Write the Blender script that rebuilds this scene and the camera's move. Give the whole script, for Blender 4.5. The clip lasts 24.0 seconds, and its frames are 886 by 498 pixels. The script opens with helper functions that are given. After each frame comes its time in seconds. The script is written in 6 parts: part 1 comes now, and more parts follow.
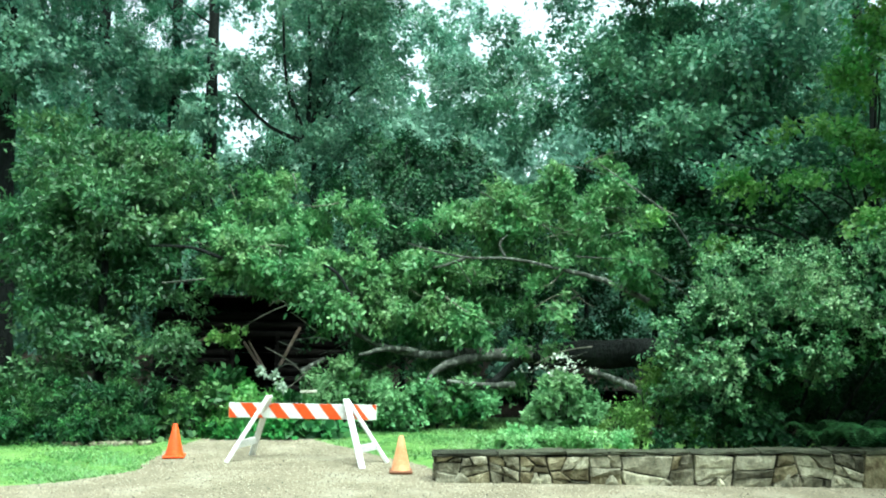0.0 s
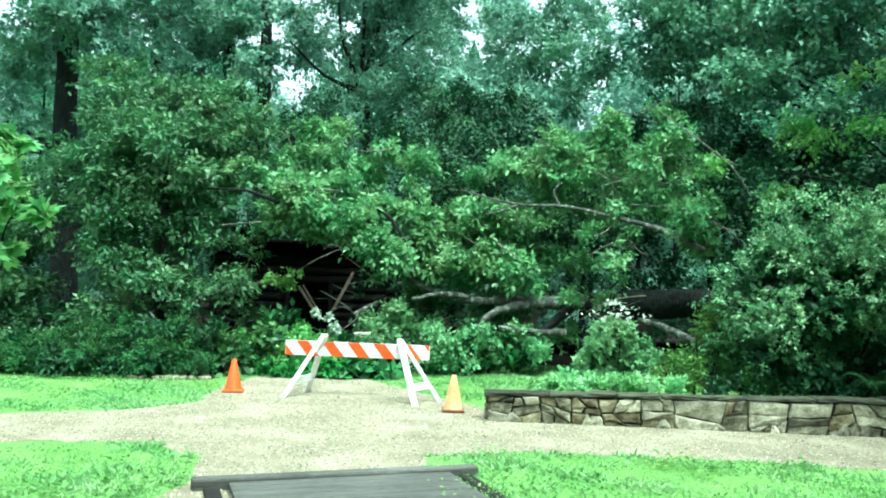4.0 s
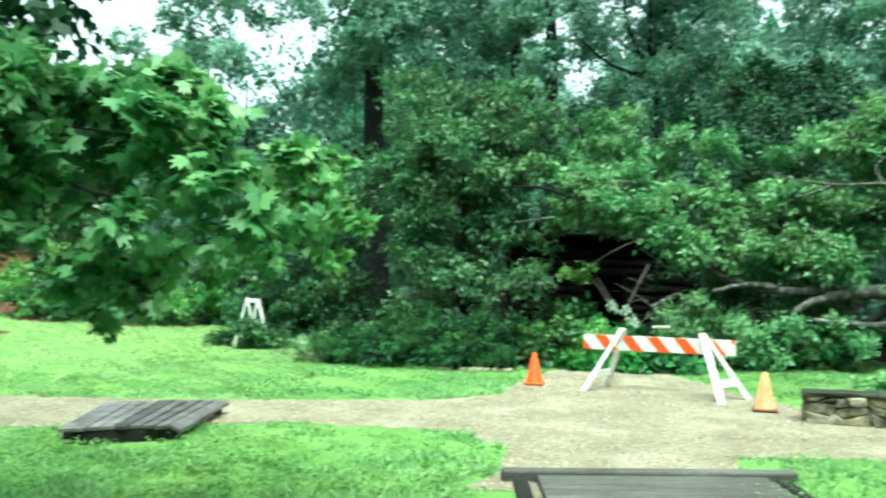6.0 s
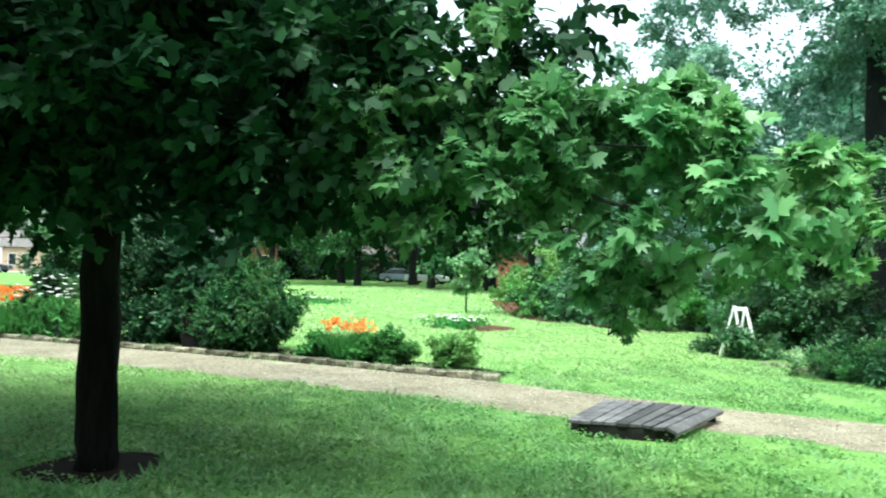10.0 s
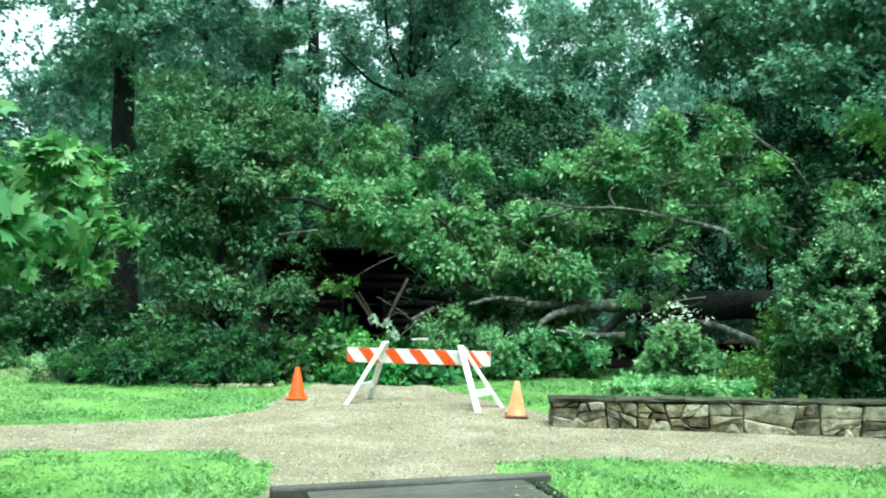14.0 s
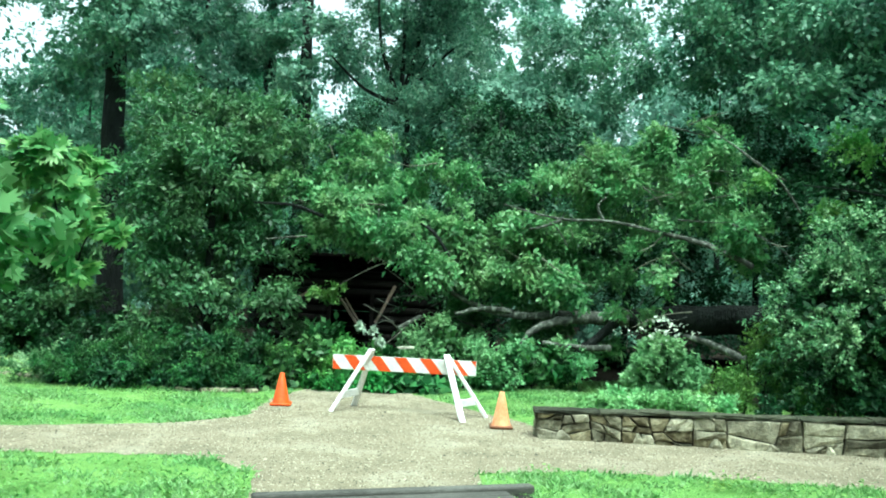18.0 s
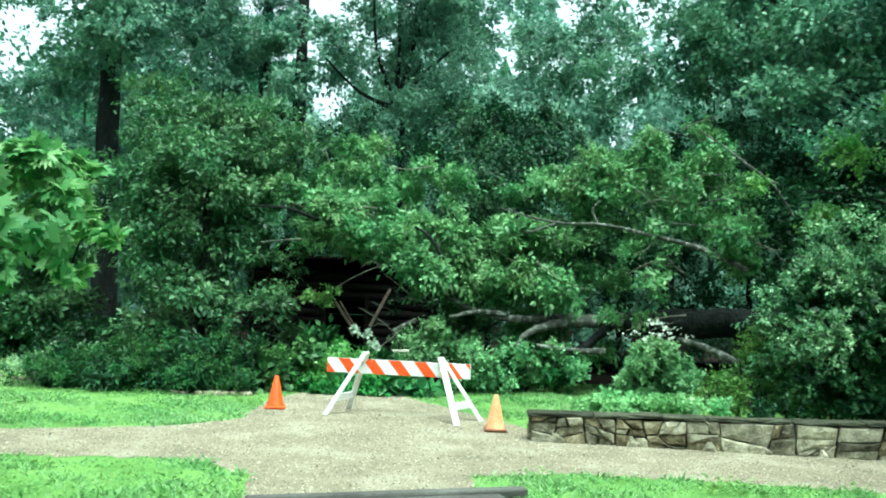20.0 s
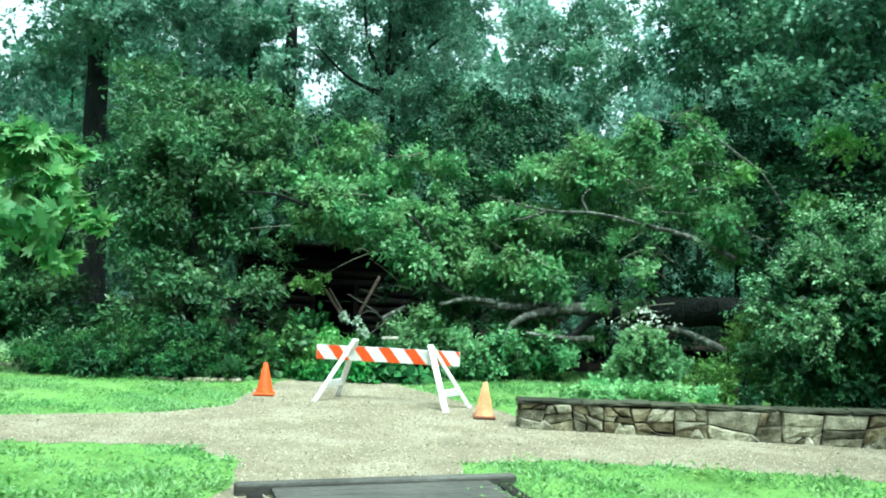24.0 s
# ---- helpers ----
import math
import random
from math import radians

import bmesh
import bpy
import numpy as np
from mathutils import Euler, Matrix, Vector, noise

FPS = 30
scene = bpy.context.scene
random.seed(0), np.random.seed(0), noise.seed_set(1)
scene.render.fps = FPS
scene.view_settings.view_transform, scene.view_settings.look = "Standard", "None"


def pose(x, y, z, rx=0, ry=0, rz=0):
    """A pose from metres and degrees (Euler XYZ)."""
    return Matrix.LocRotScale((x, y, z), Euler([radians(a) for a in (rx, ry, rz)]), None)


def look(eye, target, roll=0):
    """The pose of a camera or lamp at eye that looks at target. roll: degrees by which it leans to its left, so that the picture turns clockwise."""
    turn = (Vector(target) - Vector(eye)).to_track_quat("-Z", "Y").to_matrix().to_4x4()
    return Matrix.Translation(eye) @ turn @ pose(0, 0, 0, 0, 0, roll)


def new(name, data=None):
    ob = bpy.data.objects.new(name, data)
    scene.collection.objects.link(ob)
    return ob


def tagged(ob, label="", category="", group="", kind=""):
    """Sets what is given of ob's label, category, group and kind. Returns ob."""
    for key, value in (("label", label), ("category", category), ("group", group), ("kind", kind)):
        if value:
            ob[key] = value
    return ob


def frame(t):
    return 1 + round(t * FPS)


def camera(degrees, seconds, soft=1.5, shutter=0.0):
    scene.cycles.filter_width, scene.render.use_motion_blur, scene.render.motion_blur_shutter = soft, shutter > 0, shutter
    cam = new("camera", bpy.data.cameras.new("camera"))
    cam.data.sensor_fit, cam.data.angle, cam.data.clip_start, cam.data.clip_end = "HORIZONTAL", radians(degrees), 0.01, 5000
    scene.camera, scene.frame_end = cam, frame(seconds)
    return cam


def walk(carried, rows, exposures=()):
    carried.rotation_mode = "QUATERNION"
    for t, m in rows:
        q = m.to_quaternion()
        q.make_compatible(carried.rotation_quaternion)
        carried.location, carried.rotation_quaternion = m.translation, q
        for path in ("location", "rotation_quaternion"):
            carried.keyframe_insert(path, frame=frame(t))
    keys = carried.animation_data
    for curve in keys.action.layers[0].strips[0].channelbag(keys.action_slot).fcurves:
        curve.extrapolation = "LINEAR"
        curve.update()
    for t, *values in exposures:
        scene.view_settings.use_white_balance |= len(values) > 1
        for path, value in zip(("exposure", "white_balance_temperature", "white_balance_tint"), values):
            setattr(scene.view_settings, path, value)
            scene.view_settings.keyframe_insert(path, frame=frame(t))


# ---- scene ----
# ---- camera ----
cam = camera(56.35, 24.0, soft=1.9, shutter=0.4)
PATH = [
    (0.0, pose(0.254, 0.068, 1.830, 95.514, -0.761, 0.813)),
    (0.5, pose(0.274, 0.077, 1.826, 94.202, -0.821, 0.462)),
    (1.0, pose(0.265, 0.086, 1.819, 92.904, -0.957, 0.800)),
    (1.5, pose(0.254, 0.090, 1.818, 92.112, -1.478, 0.035)),
    (3.5, pose(0.211, 0.050, 1.656, 92.338, -1.563, 3.941)),
    (4.0, pose(0.190, 0.060, 1.651, 92.364, -1.878, 4.174)),
    (4.5, pose(0.174, 0.052, 1.696, 92.352, -2.017, 5.239)),
    (5.0, pose(0.183, 0.042, 1.695, 92.289, -1.411, 8.208)),
    (5.5, pose(0.177, 0.024, 1.695, 92.031, -1.063, 15.354)),
    (6.0, pose(0.142, 0.038, 1.695, 91.346, -0.436, 24.188)),
    (6.5, pose(0.137, -0.011, 1.692, 91.092, 0.567, 33.548)),
    (7.0, pose(0.121, -0.072, 1.688, 91.150, 0.686, 43.325)),
    (7.5, pose(0.115, -0.121, 1.690, 91.924, 1.152, 52.013)),
    (8.0, pose(0.110, -0.146, 1.689, 91.989, 1.635, 56.274)),
    (8.5, pose(0.097, -0.148, 1.692, 92.516, 2.856, 60.165)),
    (9.0, pose(0.094, -0.145, 1.697, 93.110, 2.733, 61.581)),
    (9.5, pose(0.079, -0.164, 1.698, 92.013, 0.462, 59.671)),
    (11.5, pose(-0.078, -0.083, 1.679, 91.750, -1.518, 37.729)),
    (12.0, pose(-0.083, -0.026, 1.684, 92.127, -1.762, 26.852)),
    (12.5, pose(-0.064, -0.002, 1.685, 92.493, -1.696, 16.991)),
    (13.0, pose(-0.028, 0.007, 1.688, 92.443, -1.563, 11.123)),
    (13.5, pose(-0.019, 0.025, 1.701, 92.333, -1.504, 8.686)),
    (14.0, pose(-0.010, 0.017, 1.699, 92.446, -0.902, 7.310)),
    (14.5, pose(-0.010, 0.015, 1.700, 92.487, -1.034, 5.286)),
    (15.0, pose(-0.008, 0.011, 1.700, 92.716, -1.473, 4.982)),
    (15.5, pose(-0.003, 0.006, 1.699, 92.951, -1.586, 5.637)),
    (16.0, pose(-0.008, 0.012, 1.700, 92.980, -1.577, 5.928)),
    (16.5, pose(-0.005, 0.012, 1.697, 93.197, -1.596, 6.427)),
    (17.0, pose(-0.013, 0.020, 1.700, 93.123, -1.861, 6.685)),
    (17.5, pose(-0.016, 0.026, 1.702, 92.988, -2.239, 6.402)),
    (19.5, pose(-0.006, 0.005, 1.700, 93.484, -2.357, 6.496)),
    (20.0, pose(-0.002, 0.003, 1.700, 93.308, -2.292, 6.093)),
    (20.5, pose(-0.004, 0.006, 1.700, 93.248, -2.200, 5.795)),
    (21.0, pose(-0.000, 0.000, 1.700, 93.087, -2.136, 5.112)),
    (21.5, pose(0.001, -0.003, 1.699, 92.725, -2.038, 4.425)),
    (22.0, pose(-0.001, 0.001, 1.700, 92.340, -2.123, 4.329)),
    (22.5, pose(-0.003, 0.004, 1.698, 92.017, -2.187, 4.718)),
    (23.0, pose(-0.009, 0.014, 1.701, 91.979, -2.207, 5.426)),
    (23.5, pose(-0.006, 0.010, 1.701, 92.287, -2.482, 5.753)),
    (24.0, pose(-0.006, 0.007, 1.700, 92.472, -2.507, 5.361)),
]
walk(cam, PATH, [(0.0, 2.05, 5780, -13), (1.5, 2.05, 5650, -18), (3.0, 2.2, 5550, -20), (4.0, 2.32, 5500, -20), (5.0, 2.25, 5500, -20), (7.0, 2.1, 6300, -15), (8.0, 2.12, 5850, -8), (9.0, 2.16, 5680, -3), (12.0, 2.0, 6300, -8), (14.0, 1.97, 5720, -16), (20.0, 2.0, 5680, -17), (24.0, 2.02, 5530, -17)])

# ---- sky and sun: bright overcast ----
world = bpy.data.worlds.new("overcast")
scene.world = world
world.use_nodes = True
wn = world.node_tree.nodes
sky = wn.new("ShaderNodeTexSky")
sky.sky_type = "NISHITA"
sky.sun_disc = False
sky.sun_elevation, sky.sun_rotation = radians(72), radians(140)
sky.air_density, sky.dust_density, sky.ozone_density = 1.0, 4.0, 1.0
grey = wn.new("ShaderNodeHueSaturation")
grey.inputs["Saturation"].default_value = 0.25
world.node_tree.links.new(sky.outputs[0], grey.inputs["Color"])
world.node_tree.links.new(grey.outputs[0], wn["Background"].inputs["Color"])
wn["Background"].inputs["Strength"].default_value = 0.112
sun_data = bpy.data.lights.new("sun", "SUN")
sun_data.energy, sun_data.angle, sun_data.color = 1.4, radians(44), (1.0, 0.96, 0.9)
sun = new("sun", sun_data)
sun.matrix_world = look((0, 0, 30), (-6.2, 7.4, 0))


# ---- materials ----
def mat_base(name, rough=0.7, spec=0.3):
    m = bpy.data.materials.new(name)
    m.use_nodes = True
    b = m.node_tree.nodes["Principled BSDF"]
    b.inputs["Roughness"].default_value = rough
    b.inputs["Specular IOR Level"].default_value = spec
    return m, m.node_tree.nodes, m.node_tree.links, b


def ramp_node(nodes, stops):
    r = nodes.new("ShaderNodeValToRGB")
    while len(r.color_ramp.elements) < len(stops):
        r.color_ramp.elements.new(0.5)
    for e, (p, c) in zip(r.color_ramp.elements, stops):
        e.position, e.color = p, (*c, 1)
    return r


def noise_node(nodes, links, scale, detail=6, rough=0.6, stretch=None, coord="Object"):
    n = nodes.new("ShaderNodeTexNoise")
    n.inputs["Scale"].default_value, n.inputs["Detail"].default_value, n.inputs["Roughness"].default_value = scale, detail, rough
    tc = nodes.new("ShaderNodeTexCoord")
    mp = nodes.new("ShaderNodeMapping")
    if stretch:
        mp.inputs["Scale"].default_value = stretch
    links.new(tc.outputs[coord], mp.inputs["Vector"])
    links.new(mp.outputs[0], n.inputs["Vector"])
    return n


def surface(name, c1, c2, scale=8.0, rough=0.7, spec=0.3, bump=0.3, fine=60.0, dist=0.01, stretch=None, per_object=0.0, c3=None, coord="Object"):
    """Two colours over a coarse noise, a fine grain over both, and bump from the two."""
    m, n, l, b = mat_base(name, rough, spec)
    a = noise_node(n, l, scale, 5, 0.6, stretch, coord)
    f = noise_node(n, l, fine, 4, 0.65, stretch, coord)
    stops = [(0.32, c1), (0.68, c2)] if c3 is None else [(0.3, c1), (0.52, c2), (0.7, c3)]
    r = ramp_node(n, stops)
    l.new(a.outputs["Fac"], r.inputs["Fac"])
    g = ramp_node(n, [(0.3, (0.62, 0.62, 0.62)), (0.7, (1.25, 1.25, 1.25))])
    l.new(f.outputs["Fac"], g.inputs["Fac"])
    mx = n.new("ShaderNodeMix")
    mx.data_type, mx.blend_type = "RGBA", "MULTIPLY"
    mx.inputs["Factor"].default_value = 1.0
    l.new(r.outputs["Color"], mx.inputs["A"])
    l.new(g.outputs["Color"], mx.inputs["B"])
    out = mx.outputs["Result"]
    if per_object:
        oi = n.new("ShaderNodeObjectInfo")
        hs = n.new("ShaderNodeHueSaturation")
        mr = n.new("ShaderNodeMapRange")
        mr.inputs["To Min"].default_value, mr.inputs["To Max"].default_value = 1 - per_object, 1 + per_object
        l.new(oi.outputs["Random"], mr.inputs["Value"])
        l.new(mr.outputs[0], hs.inputs["Value"])
        l.new(out, hs.inputs["Color"])
        out = hs.outputs["Color"]
    l.new(out, b.inputs["Base Color"])
    if bump:
        bp = n.new("ShaderNodeBump")
        bp.inputs["Strength"].default_value, bp.inputs["Distance"].default_value = bump, dist
        ad = n.new("ShaderNodeMath")
        l.new(a.outputs["Fac"], ad.inputs[0])
        l.new(f.outputs["Fac"], ad.inputs[1])
        l.new(ad.outputs[0], bp.inputs["Height"])
        l.new(bp.outputs[0], b.inputs["Normal"])
    return m


def leafy(name, dark, mid, light, gloss=0.5, spec=0.3, through_light=0.3, patch=0.8, hue=0.022, own=0.30):
    """Leaves: each leaf its own tone, drifting over the crown, with light passing through the blade."""
    m, n, l, b = mat_base(name, gloss, spec)
    geo = n.new("ShaderNodeNewGeometry")
    no = noise_node(n, l, patch, 3, 0.5)
    mul = n.new("ShaderNodeMath")
    mul.operation = "MULTIPLY_ADD"
    mul.inputs[1].default_value, mul.inputs[2].default_value = own, -0.12
    l.new(geo.outputs["Random Per Island"], mul.inputs[0])
    ad = n.new("ShaderNodeMath")
    ad.operation = "MULTIPLY_ADD"
    ad.inputs[1].default_value = 1.28 - own
    l.new(no.outputs["Fac"], ad.inputs[0])
    l.new(mul.outputs[0], ad.inputs[2])
    r = ramp_node(n, [(0.15, dark), (0.5, mid), (0.85, light)])
    l.new(ad.outputs[0], r.inputs["Fac"])
    drift = noise_node(n, l, patch * 0.55, 2, 0.5)
    mr = n.new("ShaderNodeMapRange")
    mr.inputs["From Min"].default_value, mr.inputs["From Max"].default_value = 0.3, 0.7
    mr.inputs["To Min"].default_value, mr.inputs["To Max"].default_value = 0.5 - hue, 0.5 + hue
    l.new(drift.outputs["Fac"], mr.inputs["Value"])
    tint = n.new("ShaderNodeHueSaturation")
    info = n.new("ShaderNodeObjectInfo")
    oh = n.new("ShaderNodeMath")
    oh.operation = "MULTIPLY_ADD"
    oh.inputs[1].default_value = hue * 0.9
    l.new(info.outputs["Random"], oh.inputs[0])
    l.new(mr.outputs[0], oh.inputs[2])
    oc = n.new("ShaderNodeMath")
    oc.operation = "SUBTRACT"
    oc.inputs[1].default_value = hue * 0.5
    l.new(oh.outputs[0], oc.inputs[0])
    l.new(oc.outputs[0], tint.inputs["Hue"])
    ov = n.new("ShaderNodeMapRange")
    ov.inputs["To Min"].default_value, ov.inputs["To Max"].default_value = 1 - 5 * hue, 1 + 5 * hue
    l.new(info.outputs["Random"], ov.inputs["Value"])
    l.new(ov.outputs[0], tint.inputs["Value"])
    l.new(r.outputs["Color"], tint.inputs["Color"])
    r = tint
    l.new(r.outputs["Color"], b.inputs["Base Color"])
    tr = n.new("ShaderNodeBsdfTranslucent")
    br = n.new("ShaderNodeHueSaturation")
    br.inputs["Saturation"].default_value, br.inputs["Value"].default_value = 1.0, 1.5
    l.new(r.outputs["Color"], br.inputs["Color"])
    l.new(br.outputs[0], tr.inputs["Color"])
    ms = n.new("ShaderNodeMixShader")
    ms.inputs[0].default_value = through_light
    l.new(b.outputs[0], ms.inputs[1])
    l.new(tr.outputs[0], ms.inputs[2])
    l.new(ms.outputs[0], n["Material Output"].inputs["Surface"])
    return m


def plain(name, c, rough=0.5, spec=0.4, metal=0.0):
    m, n, l, b = mat_base(name, rough, spec)
    no = noise_node(n, l, 14, 5)
    r = ramp_node(n, [(0.3, tuple(v * 0.82 for v in c)), (0.65, c)])
    l.new(no.outputs["Fac"], r.inputs["Fac"])
    l.new(r.outputs["Color"], b.inputs["Base Color"])
    b.inputs["Metallic"].default_value = metal
    return m


M_LAWN = surface("lawn_soil", (0.085, 0.175, 0.042), (0.145, 0.275, 0.07), 0.9, 0.9, 0.08, 0.5, 40, 0.03, c3=(0.21, 0.345, 0.10))
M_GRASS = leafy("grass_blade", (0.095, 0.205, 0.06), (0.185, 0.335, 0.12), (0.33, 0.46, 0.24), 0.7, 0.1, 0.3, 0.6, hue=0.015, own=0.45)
# blades for the open lawn, paler and yellower than those close by
M_GRASS_PALE = leafy("pale_grass_blade", (0.25, 0.385, 0.14), (0.305, 0.44, 0.18), (0.36, 0.48, 0.22), 0.7, 0.1, 0.3, 0.16, hue=0.01, own=0.15)
M_GRAVEL = surface("gravel", (0.185, 0.163, 0.112), (0.26, 0.23, 0.16), 1.3, 0.92, 0.1, 1.0, 70, 0.02, c3=(0.345, 0.318, 0.238))
M_PEBBLE = leafy("pebble", (0.06, 0.054, 0.04), (0.255, 0.226, 0.158), (0.43, 0.39, 0.29), 0.85, 0.1, 0.0, 1.6, hue=0.0, own=0.9)
M_MULCH = surface("mulch", (0.06, 0.028, 0.017), (0.13, 0.064, 0.038), 5, 0.95, 0.1, 0.8, 70, 0.03)
# Soil darkened towards black, with the shade under the trees in its colour.
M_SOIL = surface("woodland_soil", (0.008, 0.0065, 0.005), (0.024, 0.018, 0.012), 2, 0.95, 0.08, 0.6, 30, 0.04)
M_STONE = surface("field_stone", (0.04, 0.035, 0.018), (0.15, 0.143, 0.098), 6, 0.85, 0.2, 0.8, 30, 0.04, per_object=0.5, c3=(0.36, 0.335, 0.235))
M_STONE_TAN = surface("tan_field_stone", (0.06, 0.046, 0.02), (0.205, 0.18, 0.105), 6, 0.85, 0.2, 0.8, 30, 0.04, per_object=0.45, c3=(0.38, 0.345, 0.225))
M_STONE_PALE = surface("pale_field_stone", (0.14, 0.135, 0.092), (0.38, 0.36, 0.255), 6, 0.85, 0.2, 0.8, 30, 0.04, per_object=0.4, c3=(0.52, 0.50, 0.37))
M_MORTAR = surface("dark_mortar", (0.022, 0.019, 0.014), (0.055, 0.05, 0.038), 9, 0.95, 0.1, 0.6, 60, 0.02)
M_CAP = surface("cap_stone", (0.024, 0.027, 0.016), (0.066, 0.070, 0.044), 5, 0.8, 0.25, 0.6, 40, 0.02, per_object=0.4)
M_BARK = surface("bark", (0.005, 0.007, 0.0062), (0.016, 0.021, 0.0175), 7, 0.8, 0.2, 1.0, 22, 0.09, (1, 1, 0.3))
M_MAPLE_BARK = surface("maple_bark", (0.004, 0.004, 0.004), (0.014, 0.013, 0.011), 7, 0.9, 0.1, 0.9, 26, 0.04, (1, 1, 0.22))
M_LIMB = surface("lichened_bark", (0.02, 0.023, 0.019), (0.085, 0.092, 0.076), 9, 0.9, 0.15, 0.9, 26, 0.03, (1, 1, 0.7), c3=(0.32, 0.345, 0.295))
M_TWIG = surface("twig", (0.11, 0.11, 0.085), (0.23, 0.23, 0.18), 6, 0.9, 0.1, 0.3, 30, 0.01)
# Cabin logs and roof: the cavity's shade is put into their near-black colours.
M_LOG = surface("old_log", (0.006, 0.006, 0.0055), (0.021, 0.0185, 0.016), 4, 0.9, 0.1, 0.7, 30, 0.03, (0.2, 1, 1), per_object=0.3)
M_OLD_ROOF = surface("near_black_roof_board", (0.004, 0.0035, 0.003), (0.012, 0.009, 0.008), 4, 0.95, 0.05, 0.7, 30, 0.03)
M_RAFTER = surface("split_wood", (0.20, 0.14, 0.11), (0.42, 0.32, 0.26), 5, 0.85, 0.2, 0.5, 40, 0.02)
M_SPLIT = surface("fresh_split_wood", (0.45, 0.43, 0.34), (0.70, 0.68, 0.58), 7, 0.8, 0.2, 0.4, 40, 0.01)
M_BOARD = surface("weathered_board", (0.045, 0.044, 0.038), (0.13, 0.128, 0.112), 5, 0.75, 0.3, 0.6, 50, 0.01, (0.25, 1, 1), per_object=0.3)
M_BRIDGE = surface("wet_dark_board", (0.03, 0.028, 0.029), (0.14, 0.134, 0.13), 5, 0.65, 0.35, 0.3, 30, 0.008, per_object=0.5)
M_BEAM = surface("dark_timber", (0.007, 0.0065, 0.006), (0.022, 0.02, 0.018), 5, 0.85, 0.2, 0.5, 40, 0.01, (0.25, 1, 1))
M_WHITE = surface("white_paint", (0.74, 0.74, 0.72), (0.88, 0.88, 0.86), 9, 0.5, 0.35, 0.12, 60, 0.004)
M_ORANGE = surface("reflective_orange", (0.70, 0.075, 0.012), (0.82, 0.11, 0.02), 9, 0.35, 0.4, 0.1, 60, 0.003)
M_CONE = surface("cone_orange", (0.72, 0.075, 0.008), (0.84, 0.11, 0.012), 9, 0.42, 0.4, 0.15, 60, 0.004)
M_CONE_OLD = surface("faded_cone", (0.68, 0.26, 0.11), (0.84, 0.42, 0.22), 5, 0.55, 0.3, 0.15, 60, 0.004)
M_CONE_BASE = plain("cone_base_dirty", (0.20, 0.09, 0.05), 0.8, 0.2)

L_OAK = leafy("fallen_tree_leaf", (0.028, 0.10, 0.033), (0.100, 0.272, 0.094), (0.275, 0.485, 0.205), 0.42, 0.32, 0.26, 1.6)
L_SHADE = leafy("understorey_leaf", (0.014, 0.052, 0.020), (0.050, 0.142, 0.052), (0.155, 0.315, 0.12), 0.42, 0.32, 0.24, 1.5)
# Forest and distant leaves: haze painted in as a bluer, greyer green.
L_WOOD = leafy("hazed_forest_leaf", (0.022, 0.068, 0.045), (0.10, 0.228, 0.15), (0.30, 0.475, 0.34), 0.42, 0.35, 0.3, 0.6)
L_FAR = leafy("hazed_distant_leaf", (0.09, 0.19, 0.15), (0.20, 0.34, 0.26), (0.34, 0.50, 0.39), 0.6, 0.2, 0.28, 0.2)
# Near-black leaf colour: painted shade for thickets, undergrowth and shrub interiors.
L_DEEP_SHADE = leafy("shade_dark_leaf", (0.005, 0.026, 0.010), (0.014, 0.058, 0.020), (0.05, 0.14, 0.042), 0.5, 0.25, 0.12, 0.8)
L_BRIGHT = leafy("fresh_leaf", (0.04, 0.13, 0.03), (0.10, 0.26, 0.055), (0.24, 0.44, 0.12), 0.42, 0.4, 0.3, 1.5)
# Canopy green leans blue, with haze put into its colour.
L_CANOPY = leafy("hazed_canopy_leaf", (0.018, 0.064, 0.038), (0.082, 0.21, 0.118), (0.25, 0.44, 0.27), 0.42, 0.35, 0.22, 0.8)
L_PINE = leafy("pine_needle", (0.02, 0.08, 0.045), (0.04, 0.14, 0.075), (0.08, 0.22, 0.12), 0.6, 0.2, 0.15)
# Maple leaves: crown darkened as shade, sprays lightened as sunlight, tips paler still.
L_MAPLE = leafy("shaded_maple_leaf", (0.006, 0.025, 0.011), (0.013, 0.047, 0.019), (0.048, 0.13, 0.056), 0.5, 0.12, 0.14)
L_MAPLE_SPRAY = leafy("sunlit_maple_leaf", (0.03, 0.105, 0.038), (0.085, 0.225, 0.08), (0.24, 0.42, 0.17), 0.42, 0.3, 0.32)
L_MAPLE_TIP = leafy("tip_maple_leaf", (0.04, 0.14, 0.05), (0.10, 0.26, 0.085), (0.32, 0.50, 0.19), 0.42, 0.35, 0.28)
L_BOX = leafy("evergreen_leaf", (0.009, 0.040, 0.012), (0.032, 0.108, 0.030), (0.11, 0.25, 0.075), 0.45, 0.25, 0.14, 3.0)
L_SILVER = leafy("glossy_shrub_leaf", (0.010, 0.044, 0.014), (0.105, 0.24, 0.092), (0.40, 0.56, 0.31), 0.4, 0.4, 0.16, 2.5, own=0.42)
L_YELLOW = leafy("yellowish_leaf", (0.035, 0.10, 0.02), (0.09, 0.19, 0.04), (0.19, 0.31, 0.085), 0.45, 0.25, 0.25, 2.0)
L_MINT = leafy("bluish_leaf", (0.06, 0.145, 0.055), (0.14, 0.29, 0.12), (0.28, 0.45, 0.22), 0.5, 0.2, 0.25, 2.0)
L_HEDGE = leafy("hedge_leaf", (0.008, 0.038, 0.010), (0.022, 0.088, 0.021), (0.10, 0.25, 0.065), 0.5, 0.2, 0.2, 4.0)
